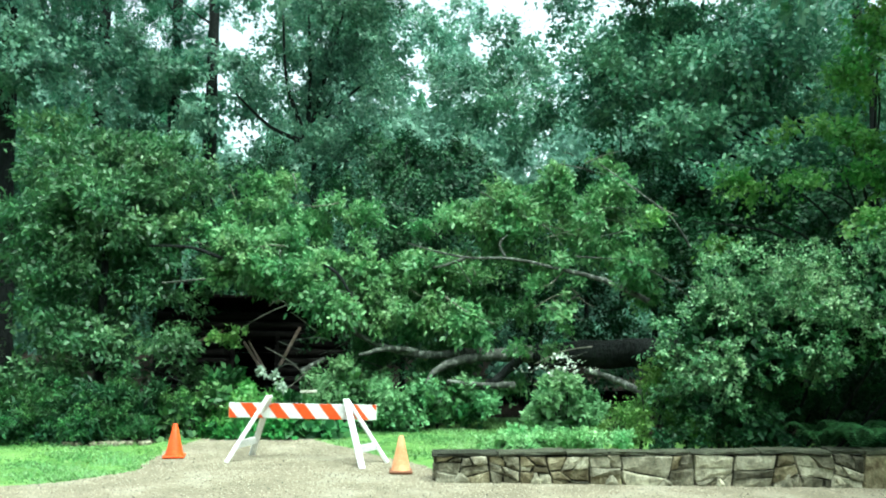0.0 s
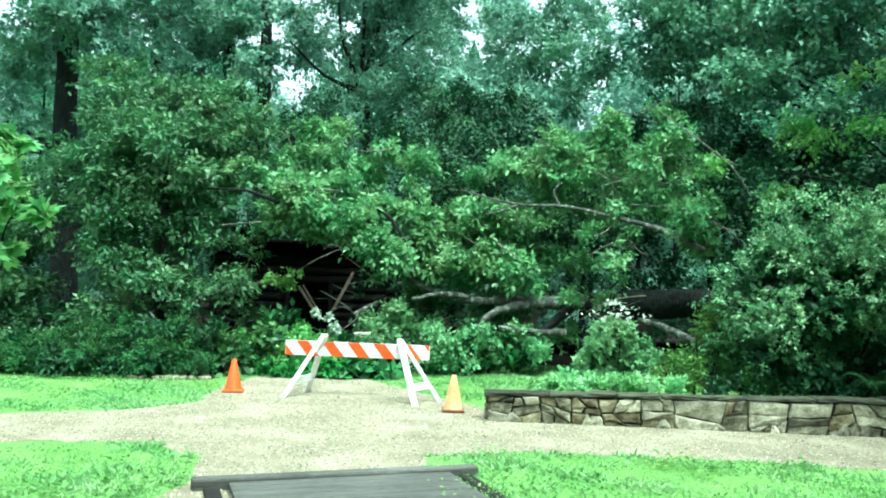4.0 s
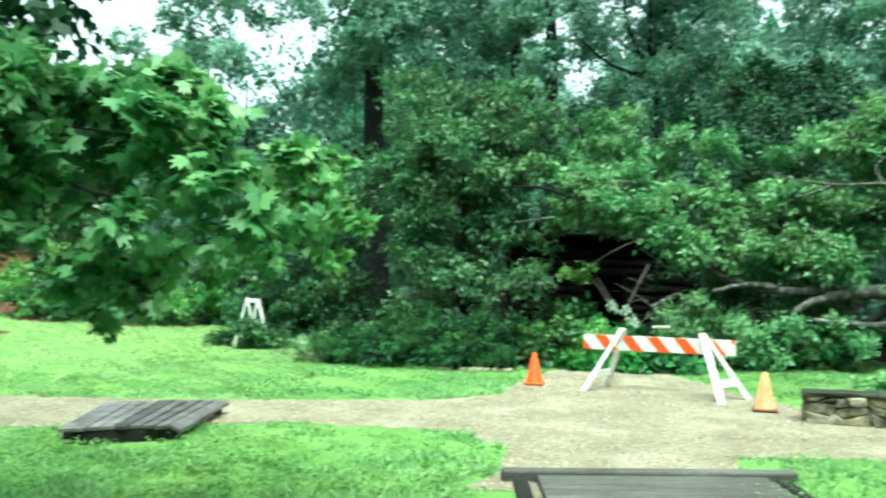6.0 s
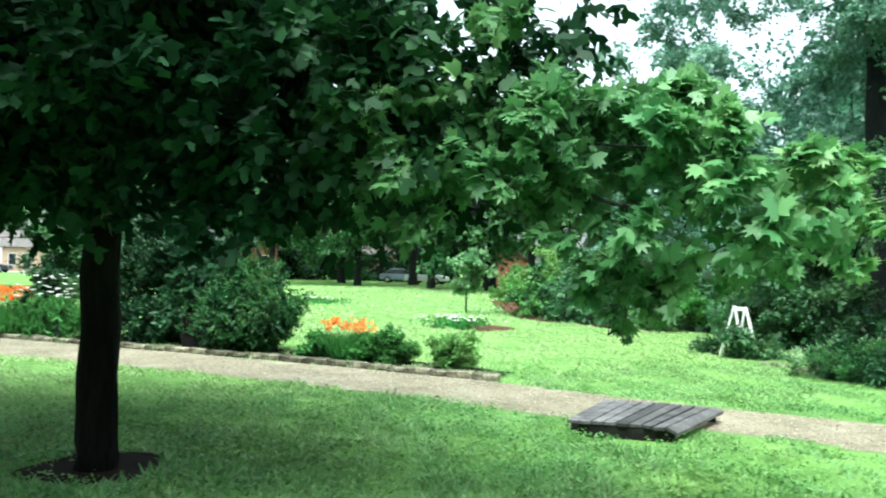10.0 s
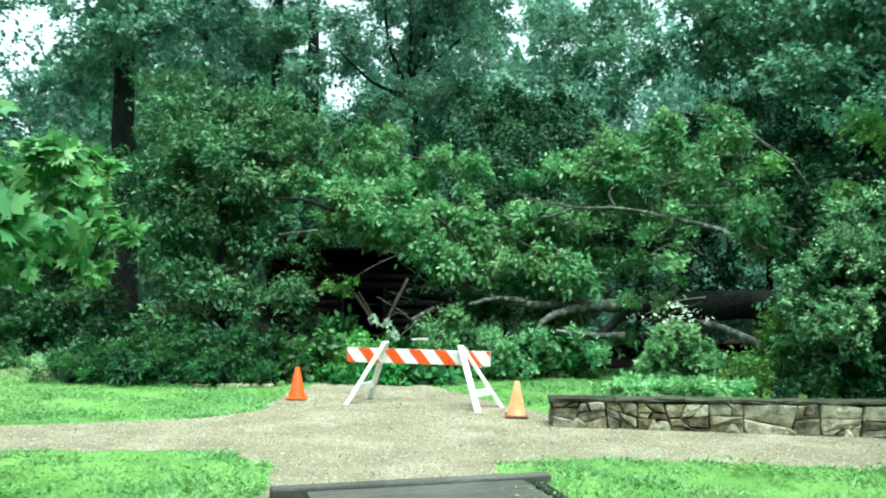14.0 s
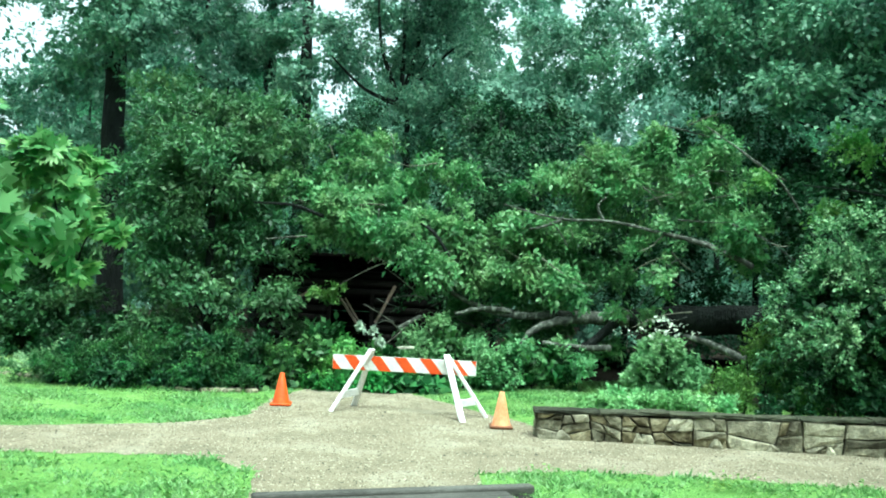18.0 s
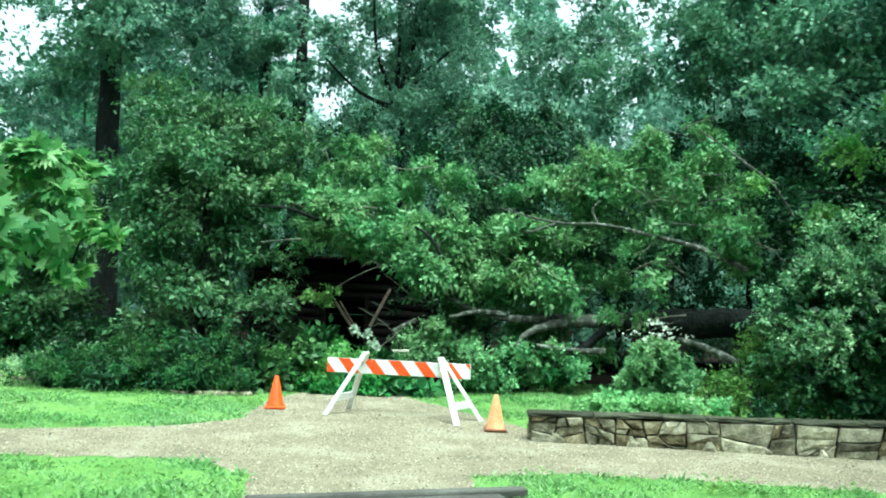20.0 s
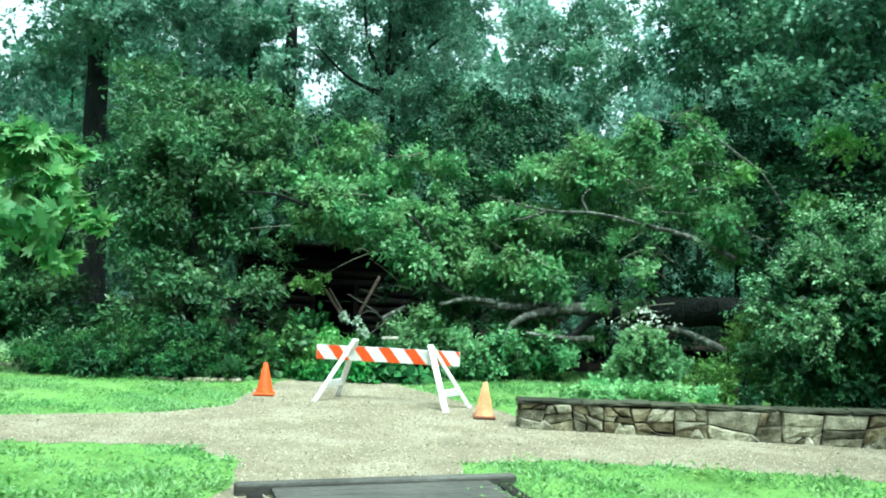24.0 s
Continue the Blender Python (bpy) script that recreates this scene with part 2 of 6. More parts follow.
L_PALE = leafy("pale_leaf_underside", (0.20, 0.30, 0.20), (0.34, 0.43, 0.33), (0.55, 0.60, 0.52), 0.6, 0.15, 0.2)
L_IVY = leafy("pale_groundcover_leaf", (0.11, 0.25, 0.085), (0.22, 0.42, 0.165), (0.38, 0.56, 0.29), 0.5, 0.2, 0.25, 2.0)
L_UMBEL = leafy("greenish_white_umbel", (0.40, 0.46, 0.37), (0.54, 0.60, 0.50), (0.66, 0.71, 0.62), 0.6, 0.15, 0.2, hue=0.0)
L_LILY = leafy("strap_leaf", (0.026, 0.105, 0.026), (0.055, 0.185, 0.042), (0.13, 0.32, 0.08), 0.6, 0.12, 0.3)
L_ORANGE = leafy("orange_petal", (0.68, 0.16, 0.02), (0.82, 0.26, 0.05), (0.88, 0.40, 0.11), 0.5, 0.2, 0.3, hue=0.0)
L_PETAL = leafy("white_petal", (0.6, 0.62, 0.55), (0.75, 0.77, 0.7), (0.85, 0.86, 0.8), 0.5, 0.2, 0.3, hue=0.0)


# ---- mesh helpers ----
def thing(name, loc=(0, 0, 0), rz=0.0, label="", category="", group="", kind=""):
    ob = new(name)
    ob.empty_display_size = 0.2
    ob.matrix_basis = pose(*loc, 0, 0, rz)
    return tagged(ob, label, category, group, kind)


def finish(bm, name, smooth=False):
    me = bpy.data.meshes.new(name)
    bmesh.ops.recalc_face_normals(bm, faces=bm.faces)
    bm.to_mesh(me)
    bm.free()
    if smooth:
        me.polygons.foreach_set("use_smooth", [True] * len(me.polygons))
    return me


def part(name, bm, material, parent=None, label="", smooth=False):
    me = bm if isinstance(bm, bpy.types.Mesh) else finish(bm, name, smooth)
    if not me.materials:
        me.materials.append(material)
    ob = new(name, me)
    ob.parent = parent
    return tagged(ob, label)


def box(bm, c, s, rot=(0, 0, 0), bevel=0.0):
    m = pose(*c, *rot) @ Matrix.Diagonal((*s, 1))
    g = bmesh.ops.create_cube(bm, size=1.0, matrix=m)
    if bevel:
        es = list({e for v in g["verts"] for e in v.link_edges})
        bmesh.ops.bevel(bm, geom=es, offset=bevel, segments=2, affect="EDGES", profile=0.5)
    return bm


def boxed(c, s, rot=(0, 0, 0), bevel=0.004):
    return box(bmesh.new(), c, s, rot, bevel)


def stick(a, b, w, d, bevel=0.004, up=(0, 0, 1)):
    """A squared timber from a to b."""
    a, b = Vector(a), Vector(b)
    q = (b - a).to_track_quat("Z", "Y").to_matrix().to_4x4()
    bm = bmesh.new()
    g = bmesh.ops.create_cube(bm, size=1.0, matrix=Matrix.Translation((a + b) / 2) @ q @ Matrix.Diagonal((w, d, (b - a).length, 1)))
    bmesh.ops.bevel(bm, geom=list(bm.edges), offset=bevel, segments=1, affect="EDGES")
    return bm


def mesh_from(name, verts, faces):
    """A mesh from arrays: verts (n, 3), faces (m, k)."""
    me = bpy.data.meshes.new(name)
    k = faces.shape[1]
    me.vertices.add(len(verts))
    me.vertices.foreach_set("co", np.asarray(verts, np.float32).ravel())
    me.loops.add(faces.size)
    me.loops.foreach_set("vertex_index", np.asarray(faces, np.int32).ravel())
    me.polygons.add(len(faces))
    me.polygons.foreach_set("loop_start", np.arange(0, faces.size, k, dtype=np.int32))
    me.update(calc_edges=True)
    return me


def tube(name, pts, radii, sides=9, steps=5, wobble=0.15, seed=1):
    """A tapered, slightly crooked limb through pts, closed at its ends."""
    rng = np.random.default_rng(seed)
    p = np.array(pts, float)
    r = np.array(radii, float)
    if len(r) != len(p):
        r = np.interp(np.linspace(0, 1, len(p)), np.linspace(0, 1, len(r)), r)
    n = (len(p) - 1) * steps + 1
    t = np.linspace(0, len(p) - 1, n)
    i = np.clip(t.astype(int), 0, len(p) - 2)
    f = (t - i)[:, None]
    pa, pb = p[np.maximum(i - 1, 0)], p[np.minimum(i + 2, len(p) - 1)]
    m0, m1 = (p[i + 1] - pa) / 2, (pb - p[i]) / 2
    c = (2 * f**3 - 3 * f**2 + 1) * p[i] + (f**3 - 2 * f**2 + f) * m0 + (3 * f**2 - 2 * f**3) * p[i + 1] + (f**3 - f**2) * m1
    rr = np.interp(t, np.arange(len(p)), r)
    c = c + rng.normal(0, 1, c.shape) * rr[:, None] * wobble
    d = np.gradient(c, axis=0)
    d /= np.linalg.norm(d, axis=1, keepdims=True) + 1e-9
    ref = np.where(np.abs(d[:, 2:]) > 0.8, [[1.0, 0, 0]], [[0, 0, 1.0]])
    u = np.cross(d, ref)
    u /= np.linalg.norm(u, axis=1, keepdims=True) + 1e-9
    v = np.cross(d, u)
    a = np.linspace(0, 2 * np.pi, sides, endpoint=False)
    rad = rr[:, None] * (1 + rng.normal(0, 0.06, (n, sides)))
    ring = c[:, None] + rad[..., None] * (np.cos(a)[None, :, None] * u[:, None] + np.sin(a)[None, :, None] * v[:, None])
    verts = np.concatenate([ring.reshape(-1, 3), c[:1], c[-1:]])
    k, j = np.meshgrid(np.arange(n - 1), np.arange(sides), indexing="ij")
    j2 = (j + 1) % sides
    quads = np.stack([k * sides + j, k * sides + j2, (k + 1) * sides + j2, (k + 1) * sides + j], -1).reshape(-1, 4)
    s0 = np.arange(sides)
    caps = np.concatenate([np.stack([np.full(sides, n * sides), (s0 + 1) % sides, s0, s0], 1), np.stack([np.full(sides, n * sides + 1), (n - 1) * sides + s0, (n - 1) * sides + (s0 + 1) % sides, (n - 1) * sides + (s0 + 1) % sides], 1)])
    bm = bmesh.new()
    vs = [bm.verts.new(q) for q in verts]
    for q in quads:
        bm.faces.new([vs[x] for x in q])
    for q in caps:
        bm.faces.new([vs[x] for x in q[:3]])
    return finish(bm, name, True)


def unit(a):
    return a / (np.linalg.norm(a, axis=-1, keepdims=True) + 1e-9)


LEAF = np.array([(0, 0, 0), (-0.3, 0.45, 0.07), (0, 1, -0.08), (0.3, 0.45, 0.07)])
OVAL = np.array([(0, 0, 0), (-0.28, 0.34, 0.06), (-0.16, 0.80, 0.0), (0.05, 1, -0.1), (0.28, 0.42, 0.06)])
TRI = np.array([(-0.36, 0.15, 0.05), (0, 1, -0.08), (0.36, 0.15, 0.05)])
BLADE = np.array([(-0.3, 0, 0), (0.1, 1, -0.05), (0.35, 0, 0)])
LOBED = np.array([(0, 0, 0), (-0.56, 0.30, -0.05), (-0.23, 0.44, 0.05), (-0.27, 0.84, 0.0), (0, 1.06, -0.06), (0.25, 0.80, 0.0), (0.22, 0.44, 0.05), (0.56, 0.32, -0.05)])
MAPLE = np.array([(0, 0, 0), (-0.30, 0.04, 0.0), (-0.56, 0.36, -0.05), (-0.24, 0.46, 0.05), (-0.30, 0.86, 0.0), (-0.09, 0.70, 0.03), (0, 1.06, -0.06),
                  (0.09, 0.70, 0.03), (0.30, 0.86, 0.0), (0.24, 0.46, 0.05), (0.56, 0.36, -0.05), (0.30, 0.04, 0.0)])


def leaves(name, pos, heading, normal, length, shape=LEAF, width=1.0):
    """Many leaves in one mesh: each lies along its heading, its upper face along its normal."""
    h = unit(heading)
    s = unit(np.cross(h, normal))
    u = np.cross(s, h)
    L = length[:, None, None]
    sh = shape[None]
    v = pos[:, None] + L * (sh[..., 0:1] * width * s[:, None] + sh[..., 1:2] * h[:, None] + sh[..., 2:3] * u[:, None])
    k = len(shape)
    f = (np.arange(len(pos)) * k)[:, None] + np.arange(k)[None]
    return mesh_from(name, v.reshape(-1, 3), f)


# places that the broken crowns leave open: the hollow before the cabin, the gap under the fallen trunk
HOLLOWS = [(-3.80, 16.3, 1.77, 1.0, 1.9, 0.76), (-4.45, 18.8, 1.85, 1.3, 2.0, 0.95), (3.0, 16.0, 1.30, 1.0, 1.2, 0.36), (4.75, 10.95, 0.80, 1.0, 1.1, 0.50), (6.1, 10.9, 0.95, 1.2, 1.3, 0.70)]


def cloud(blobs, clumps, per, spread, size, seed, droop=0.35, inner=0.45, flat=0.22, shape=LEAF, width=1.0, jitter=0.42, name="foliage", floor=0.03, group=13, bough=(0.3, 0.55), layer=0.75, face=0.62, origin=None):
    """Leaves over ellipsoids (x, y, z, rx, ry, rz): boughs near the outside, drooping shoots on each bough, leaves along each shoot."""
    rng = np.random.default_rng(seed)
    b = np.array(blobs, float)
    w = (b[:, 3] * b[:, 4] * b[:, 5]) ** (2 / 3)
    nb = max(len(b) * 2, clumps // group)
    kb = rng.choice(len(b), nb, p=w / w.sum())
    ub = unit(rng.normal(0, 1, (nb, 3)))
    rho = (inner**3 + (1 - inner**3) * rng.random(nb)) ** (1 / 3)
    lump = 1 + 0.2 * np.sin(ub[:, 0] * 7 + kb * 1.7) * np.sin(ub[:, 1] * 6 + kb) + 0.16 * np.sin(ub[:, 2] * 9 + kb * 2.1)
    bc = b[kb, :3] + ub * b[kb, 3:] * (rho * lump)[:, None]
    br = (b[kb, 3] * b[kb, 4] * b[kb, 5]) ** (1 / 3) * rng.uniform(*bough, nb)
    bd = unit(ub * [1, 1, 0.6] + [0, 0, 0.3] + rng.normal(0, 0.4, (nb, 3)))
    k = rng.choice(nb, clumps, p=br**2 / (br**2).sum())
    u = unit(rng.normal(0, 1, (clumps, 3)))
    sp = spread * rng.uniform(0.8, 1.9, clumps)
    d = unit(bd[k] * 0.85 + u * 0.8 + [0, 0, 0.12])
    start = bc[k] + u * (br[k] * rng.random(clumps) ** 0.6)[:, None] * [1, 1, layer] - d * (sp * 0.45)[:, None]
    f = rng.random((clumps, per)) ** 0.62
    run = f * sp[:, None]
    pos = start[:, None] + d[:, None] * run[..., None] + rng.normal(0, flat * 0.6, (clumps, per, 3)) * sp[:, None, None]
    pos[..., 2] -= droop * run * f * 0.8
    out = unit(ub[k] * [1, 1, 0.5] + d * 0.6)
    side = unit(rng.normal(0, 1, (clumps, per, 3)))
    head = d[:, None] * 0.55 + side * 0.9 + out[:, None] * 0.25
    head[..., 2] -= droop * (0.5 + 0.6 * f)
    nor = out[:, None] * face + [0, 0, 0.62] + rng.normal(0, jitter, pos.shape)
    pos, head, nor = pos.reshape(-1, 3), head.reshape(-1, 3), nor.reshape(-1, 3)
    ln = size * rng.uniform(0.6, 1.25, len(pos))
    keep = pos[:, 2] > floor
    if origin is not None:
        for hx, hy, hz, ax, ay, az in HOLLOWS:
            q = (pos + np.array(origin) - [hx, hy, hz]) / [ax, ay, az]
            keep &= (q**2).sum(1) > rng.uniform(0.75, 1.15, len(pos))
    return leaves(name, pos[keep], head[keep], nor[keep], ln[keep], shape, width)


def tree(name, base, height, radius, blobs, leaf_mat, label, clumps, per=26, spread=0.5, size=0.16, seed=1, lean=(0, 0), bark=None, limbs=True, group="", category="tree", flare=1.35, droop=0.35, width=1.0, limb_r=0.3, cluster=13, shape=LEAF, **sprays):
    """A standing tree: tapered trunk, a limb to each mass of the crown, and the crown's leaves."""
    bark = bark or M_BARK
    x, y, z = base
    ob = thing(name, base, 0, label, category, group)
    rel = [(a - x, b - y, c - z, d, e, f) for a, b, c, d, e, f in blobs]
    top = (lean[0], lean[1], height)
    pts = [(0, 0, -0.15), (lean[0] * 0.02, lean[1] * 0.02, height * 0.06), (lean[0] * 0.3, lean[1] * 0.3, height * 0.33), (lean[0] * 0.66, lean[1] * 0.66, height * 0.66), top]
    part("trunk", tube("trunk", pts, [radius * flare, radius * 1.05, radius * 0.9, radius * 0.62, radius * 0.15], 12, 5, 0.04, seed), bark, ob)
    if limbs:
        rng = np.random.default_rng(seed + 7)
        for i, q in enumerate(rel):
            h = min(max(q[2] - 0.75 * math.hypot(q[0], q[1]) * 0.7, height * 0.22), height * 0.9)
            f = h / height
            s = (lean[0] * f, lean[1] * f, h)
            e = (q[0] * 0.95, q[1] * 0.95, q[2] + 0.1 * q[5])
            if math.dist(s, e) < 0.4:
                continue
            mid = tuple(s[j] * 0.5 + e[j] * 0.5 + rng.normal(0, 0.12) + (0.12 * math.dist(s, e) if j == 2 else 0) for j in range(3))
            r0 = radius * limb_r * (1.1 - 0.6 * f)
            part("limb", tube("limb", [s, mid, e], [r0, r0 * 0.65, r0 * 0.2], 6, 4, 0.2, seed + i), bark, ob)
    part("crown", cloud(rel, clumps, per, spread, size, seed, droop, width=width, group=cluster, shape=shape, origin=base, **sprays), leaf_mat, ob)
    return ob


def shrub(name, base, blobs, leaf_mat, label, clumps, per=24, spread=0.25, size=0.07, seed=1, stems=5, group="", category="shrub", inner=0.5, droop=0.25, width=1.0, jitter=0.5, core=None, shape=LEAF, stem_r=0.028, floor=0.03, carve=False):
    at = (*base, 0) if carve else None
    x, y = base
    ob = thing(name, (x, y, 0), 0, label, category, group)
    rel = [(a - x, b - y, c, d, e, f) for a, b, c, d, e, f in blobs]
    rng = np.random.default_rng(seed + 3)
    for i in range(stems):
        q = rel[i % len(rel)]
        e = (q[0] + rng.normal(0, 0.3) * q[3], q[1] + rng.normal(0, 0.3) * q[4], q[2] + rng.uniform(0.1, 0.6) * q[5])
        s = (q[0] * 0.5 + rng.normal(0, 0.08), q[1] * 0.5 + rng.normal(0, 0.08), -0.05)
        m = tuple((s[j] + e[j]) / 2 + rng.normal(0, 0.08) for j in range(3))
        part("stem", tube("stem", [s, m, e], [stem_r, stem_r * 0.65, stem_r * 0.2], 5, 3, 0.2, seed + i), M_BARK, ob)
    part("foliage", cloud(rel, clumps, per, spread, size, seed, droop, inner, width=width, jitter=jitter, shape=shape, floor=floor, origin=at), leaf_mat, ob)
    # darker leaves inside paint the shrub's inner shade
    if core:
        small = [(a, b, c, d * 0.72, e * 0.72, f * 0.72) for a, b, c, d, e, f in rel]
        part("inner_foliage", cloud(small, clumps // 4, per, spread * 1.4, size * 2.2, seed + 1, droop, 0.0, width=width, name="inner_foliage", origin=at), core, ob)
    return ob


# ---- ground, path ----
def inside(poly, x, y):
    """Which of the points x, y lie inside the outline."""
    r = np.zeros(len(x), bool)
    for (x0, y0), (x1, y1) in zip(poly, poly[1:] + poly[:1]):
        c = (y0 > y) != (y1 > y)
        r ^= c & (x < (x1 - x0) * (y - y0) / (y1 - y0 + 1e-12) + x0)
    return r


PATH_EDGE = [(-40, -9.5), (-23.0, -0.2), (-18.6, 2.6), (-14.1, 5.2), (-10.2, 7.3), (-8.0, 8.0), (-5.8, 9.0), (-4.3, 9.75), (-3.75, 10.6), (-3.95, 12.3), (-3.85, 13.6), (-3.2, 14.1),
             (-2.2, 14.0), (-1.6, 13.2), (-0.9, 12.2), (0.0, 11.2), (0.3, 10.3), (6.0, 10.5), (14.0, 11.5), (14.0, 8.6), (3.8, 8.35), (2.2, 8.45), (0.5, 8.4), (-0.5, 8.0), (-0.35, 7.2),
             (-0.6, 6.0), (-2.3, 6.0), (-2.3, 6.7), (-2.5, 7.5), (-3.4, 7.95), (-5.0, 7.65), (-7.4, 6.2), (-9.0, 5.6), (-12.8, 3.7), (-18.8, -0.2), (-38, -13)]


def rough_outline(poly, step, amp, seed):
    rng = np.random.default_rng(seed)
    out = []
    for (x0, y0), (x1, y1) in zip(poly, poly[1:] + poly[:1]):
        n = max(1, int(math.hypot(x1 - x0, y1 - y0) / step))
        for i in range(n):
            f = i / n
            w = amp * (0.6 * math.sin(11.3 * (x0 + f * (x1 - x0)) + 7.1 * (y0 + f * (y1 - y0))) + rng.normal(0, 0.5))
            out.append((x0 + f * (x1 - x0) + w * 0.6, y0 + f * (y1 - y0) + w))
    return out


def sheet(name, outline, z, material, label, kind="structure", category=""):
    bm = bmesh.new()
    vs = [bm.verts.new((x, y, z)) for x, y in outline]
    es = [bm.edges.new((vs[i], vs[(i + 1) % len(vs)])) for i in range(len(vs))]
    bmesh.ops.triangle_fill(bm, use_beauty=True, use_dissolve=False, edges=es, normal=(0, 0, 1))
    for f in bm.faces:
        if f.normal.z < 0:
            f.normal_flip()
    me = bpy.data.meshes.new(name)
    bm.to_mesh(me)
    bm.free()
    me.materials.append(material)
    return tagged(new(name, me), label, category or name, "", kind)


bm = bmesh.new()
bmesh.ops.create_grid(bm, x_segments=60, y_segments=60, size=600)
part_ground = finish(bm, "ground")
part_ground.materials.append(M_LAWN)
ground = tagged(new("ground", part_ground), "mown green lawn with clover and bare patches", "lawn", "", "structure")
path_outline = rough_outline(PATH_EDGE, 0.18, 0.05, 4)
sheet("path", path_outline, 0.005, M_GRAVEL, "pale crushed gravel footpath with worn edges", category="footpath")


# ---- stone retaining wall with planted bed ----
def stone_block(poly, depth_out, depth_in, rng):
    """A rough stone: an outline in (along, up), shrunk for the joint, with a chamfered, uneven face."""
    cx, cy = sum(p[0] for p in poly) / len(poly), sum(p[1] for p in poly) / len(poly)

    def shrink(d, jit):
        o = []
        for x, y in poly:
            l = math.hypot(x - cx, y - cy) + 1e-6
            k = max(0.2, 1 - d / l)
            o.append((cx + (x - cx) * k + rng.uniform(-jit, jit), cy + (y - cy) * k + rng.uniform(-jit, jit)))
        return o
    bm = bmesh.new()
    rings = [[bm.verts.new((x, depth_in, y)) for x, y in shrink(0.012, 0.004)], ]
    rings.append([bm.verts.new((x, -depth_out * 0.55 + rng.uniform(-0.006, 0.006), y)) for x, y in shrink(0.014, 0.006)])
    rings.append([bm.verts.new((x, -depth_out + rng.uniform(-0.012, 0.012), y)) for x, y in shrink(0.034, 0.010)])
    n = len(poly)
    for a, b in zip(rings, rings[1:]):
        for i in range(n):
            bm.faces.new((a[i], a[(i + 1) % n], b[(i + 1) % n], b[i]))
    c = bm.verts.new((cx, -depth_out - 0.008, cy))
    for i in range(n):
        bm.faces.new((rings[-1][i], rings[-1][(i + 1) % n], c))
    return bm


WALL_A, WALL_LEN, WALL_H = (0.04, 10.2), 9.0, 0.40
wall_turn = math.degrees(math.atan2(0.05, 4.4))
wall = thing("stone_wall", (*WALL_A, 0), wall_turn, "low retaining wall of irregular fieldstones with dark recessed joints and slab caps", "wall", "", "structure")
part("core", boxed((WALL_LEN / 2, 0.22, WALL_H / 2 - 0.05), (WALL_LEN - 0.04, 0.36, WALL_H + 0.06), bevel=0.01), M_MORTAR, wall)
wall_rng = random.Random(14)
FACE_H = WALL_H - 0.03


def lay(quad, depth):
    """Split a stretch of the face by slanted joints into rough four-sided stones."""
    (x0, z0), (x1, z1), (x2, z2), (x3, z3) = quad
    h = (z3 - z0 + z2 - z1) / 2
    w = (x1 - x0 + x2 - x3) / 2
    if depth and h > 0.2 and w < 0.62 and wall_rng.random() < (0.74 if depth < 3 else 0.9):
        f, g = wall_rng.uniform(0.3, 0.68), wall_rng.uniform(-0.17, 0.17)
        a, c = (x0 + (x3 - x0) * (f + g), z0 + (z3 - z0) * (f + g)), (x1 + (x2 - x1) * (f - g), z1 + (z2 - z1) * (f - g))
        lay([quad[0], quad[1], c, a], depth - 1)
        lay([a, c, quad[2], quad[3]], depth - 1)
    elif depth and w > 0.24 and h < 0.2 and wall_rng.random() < 0.6:
        f, g = wall_rng.uniform(0.35, 0.65), wall_rng.uniform(-0.2, 0.2)
        a, c = (x0 + (x1 - x0) * (f + g), z0 + (z1 - z0) * (f + g)), (x3 + (x2 - x3) * (f - g), z3 + (z2 - z3) * (f - g))
        lay([quad[0], a, c, quad[3]], depth - 1)
        lay([a, quad[1], quad[2], c], depth - 1)
    else:
        pts = []
        for p, q in zip(quad, quad[1:] + quad[:1]):
            pts.append(p)
            if math.dist(p, q) > 0.16:
                k = wall_rng.uniform(0.35, 0.65)
                nx, nz = q[1] - p[1], p[0] - q[0]
                l = math.hypot(nx, nz)
                d = wall_rng.uniform(-0.004, 0.022)
                pts.append((p[0] + (q[0] - p[0]) * k + nx / l * d, p[1] + (q[1] - p[1]) * k + nz / l * d))
        part("stone", stone_block(pts, wall_rng.uniform(0.012, 0.055), 0.10, wall_rng), wall_rng.choice((M_STONE, M_STONE_TAN, M_STONE_PALE, M_STONE_TAN, M_STONE_PALE, M_STONE)), wall)


sx, top_x = 0.0, 0.0
while sx < WALL_LEN - 0.1:
    w = wall_rng.uniform(0.24, 0.52)
    nb_, nt_ = min(sx + w, WALL_LEN), min(max(top_x + 0.12, sx + w + wall_rng.uniform(-0.14, 0.14)), WALL_LEN)
    lay([(sx, -0.03), (nb_, -0.03), (nt_, FACE_H + wall_rng.uniform(-0.02, 0.02)), (top_x, FACE_H + wall_rng.uniform(-0.02, 0.02))], 3)
    sx, top_x = nb_, nt_
sx = 0.2
while sx < WALL_LEN - 0.3:
    # small pale wedge stones at the foot, proud of the face
    w, h = wall_rng.uniform(0.13, 0.24), wall_rng.uniform(0.09, 0.2)
    tip = wall_rng.uniform(0.25, 0.6)
    part("stone", stone_block([(sx, -0.02), (sx + w, -0.02), (sx + w * 0.92, h * 0.35), (sx + w * (tip + 0.12), h), (sx + w * (tip - 0.12), h * 0.94), (sx + w * 0.06, h * 0.4)], wall_rng.uniform(0.055, 0.075), 0.0, wall_rng), M_STONE_PALE, wall)
    sx += w + wall_rng.uniform(0.25, 0.95)
for k in range(3):
    ob = part("stone", stone_block([(0.04, k * 0.13), (0.36, k * 0.13), (0.36, k * 0.13 + 0.12), (0.04, k * 0.13 + 0.12)], 0.03, 0.08, wall_rng), M_STONE, wall)
    ob.matrix_basis = pose(0.0, 0.42, 0, 0, 0, -90)
sx = -0.05
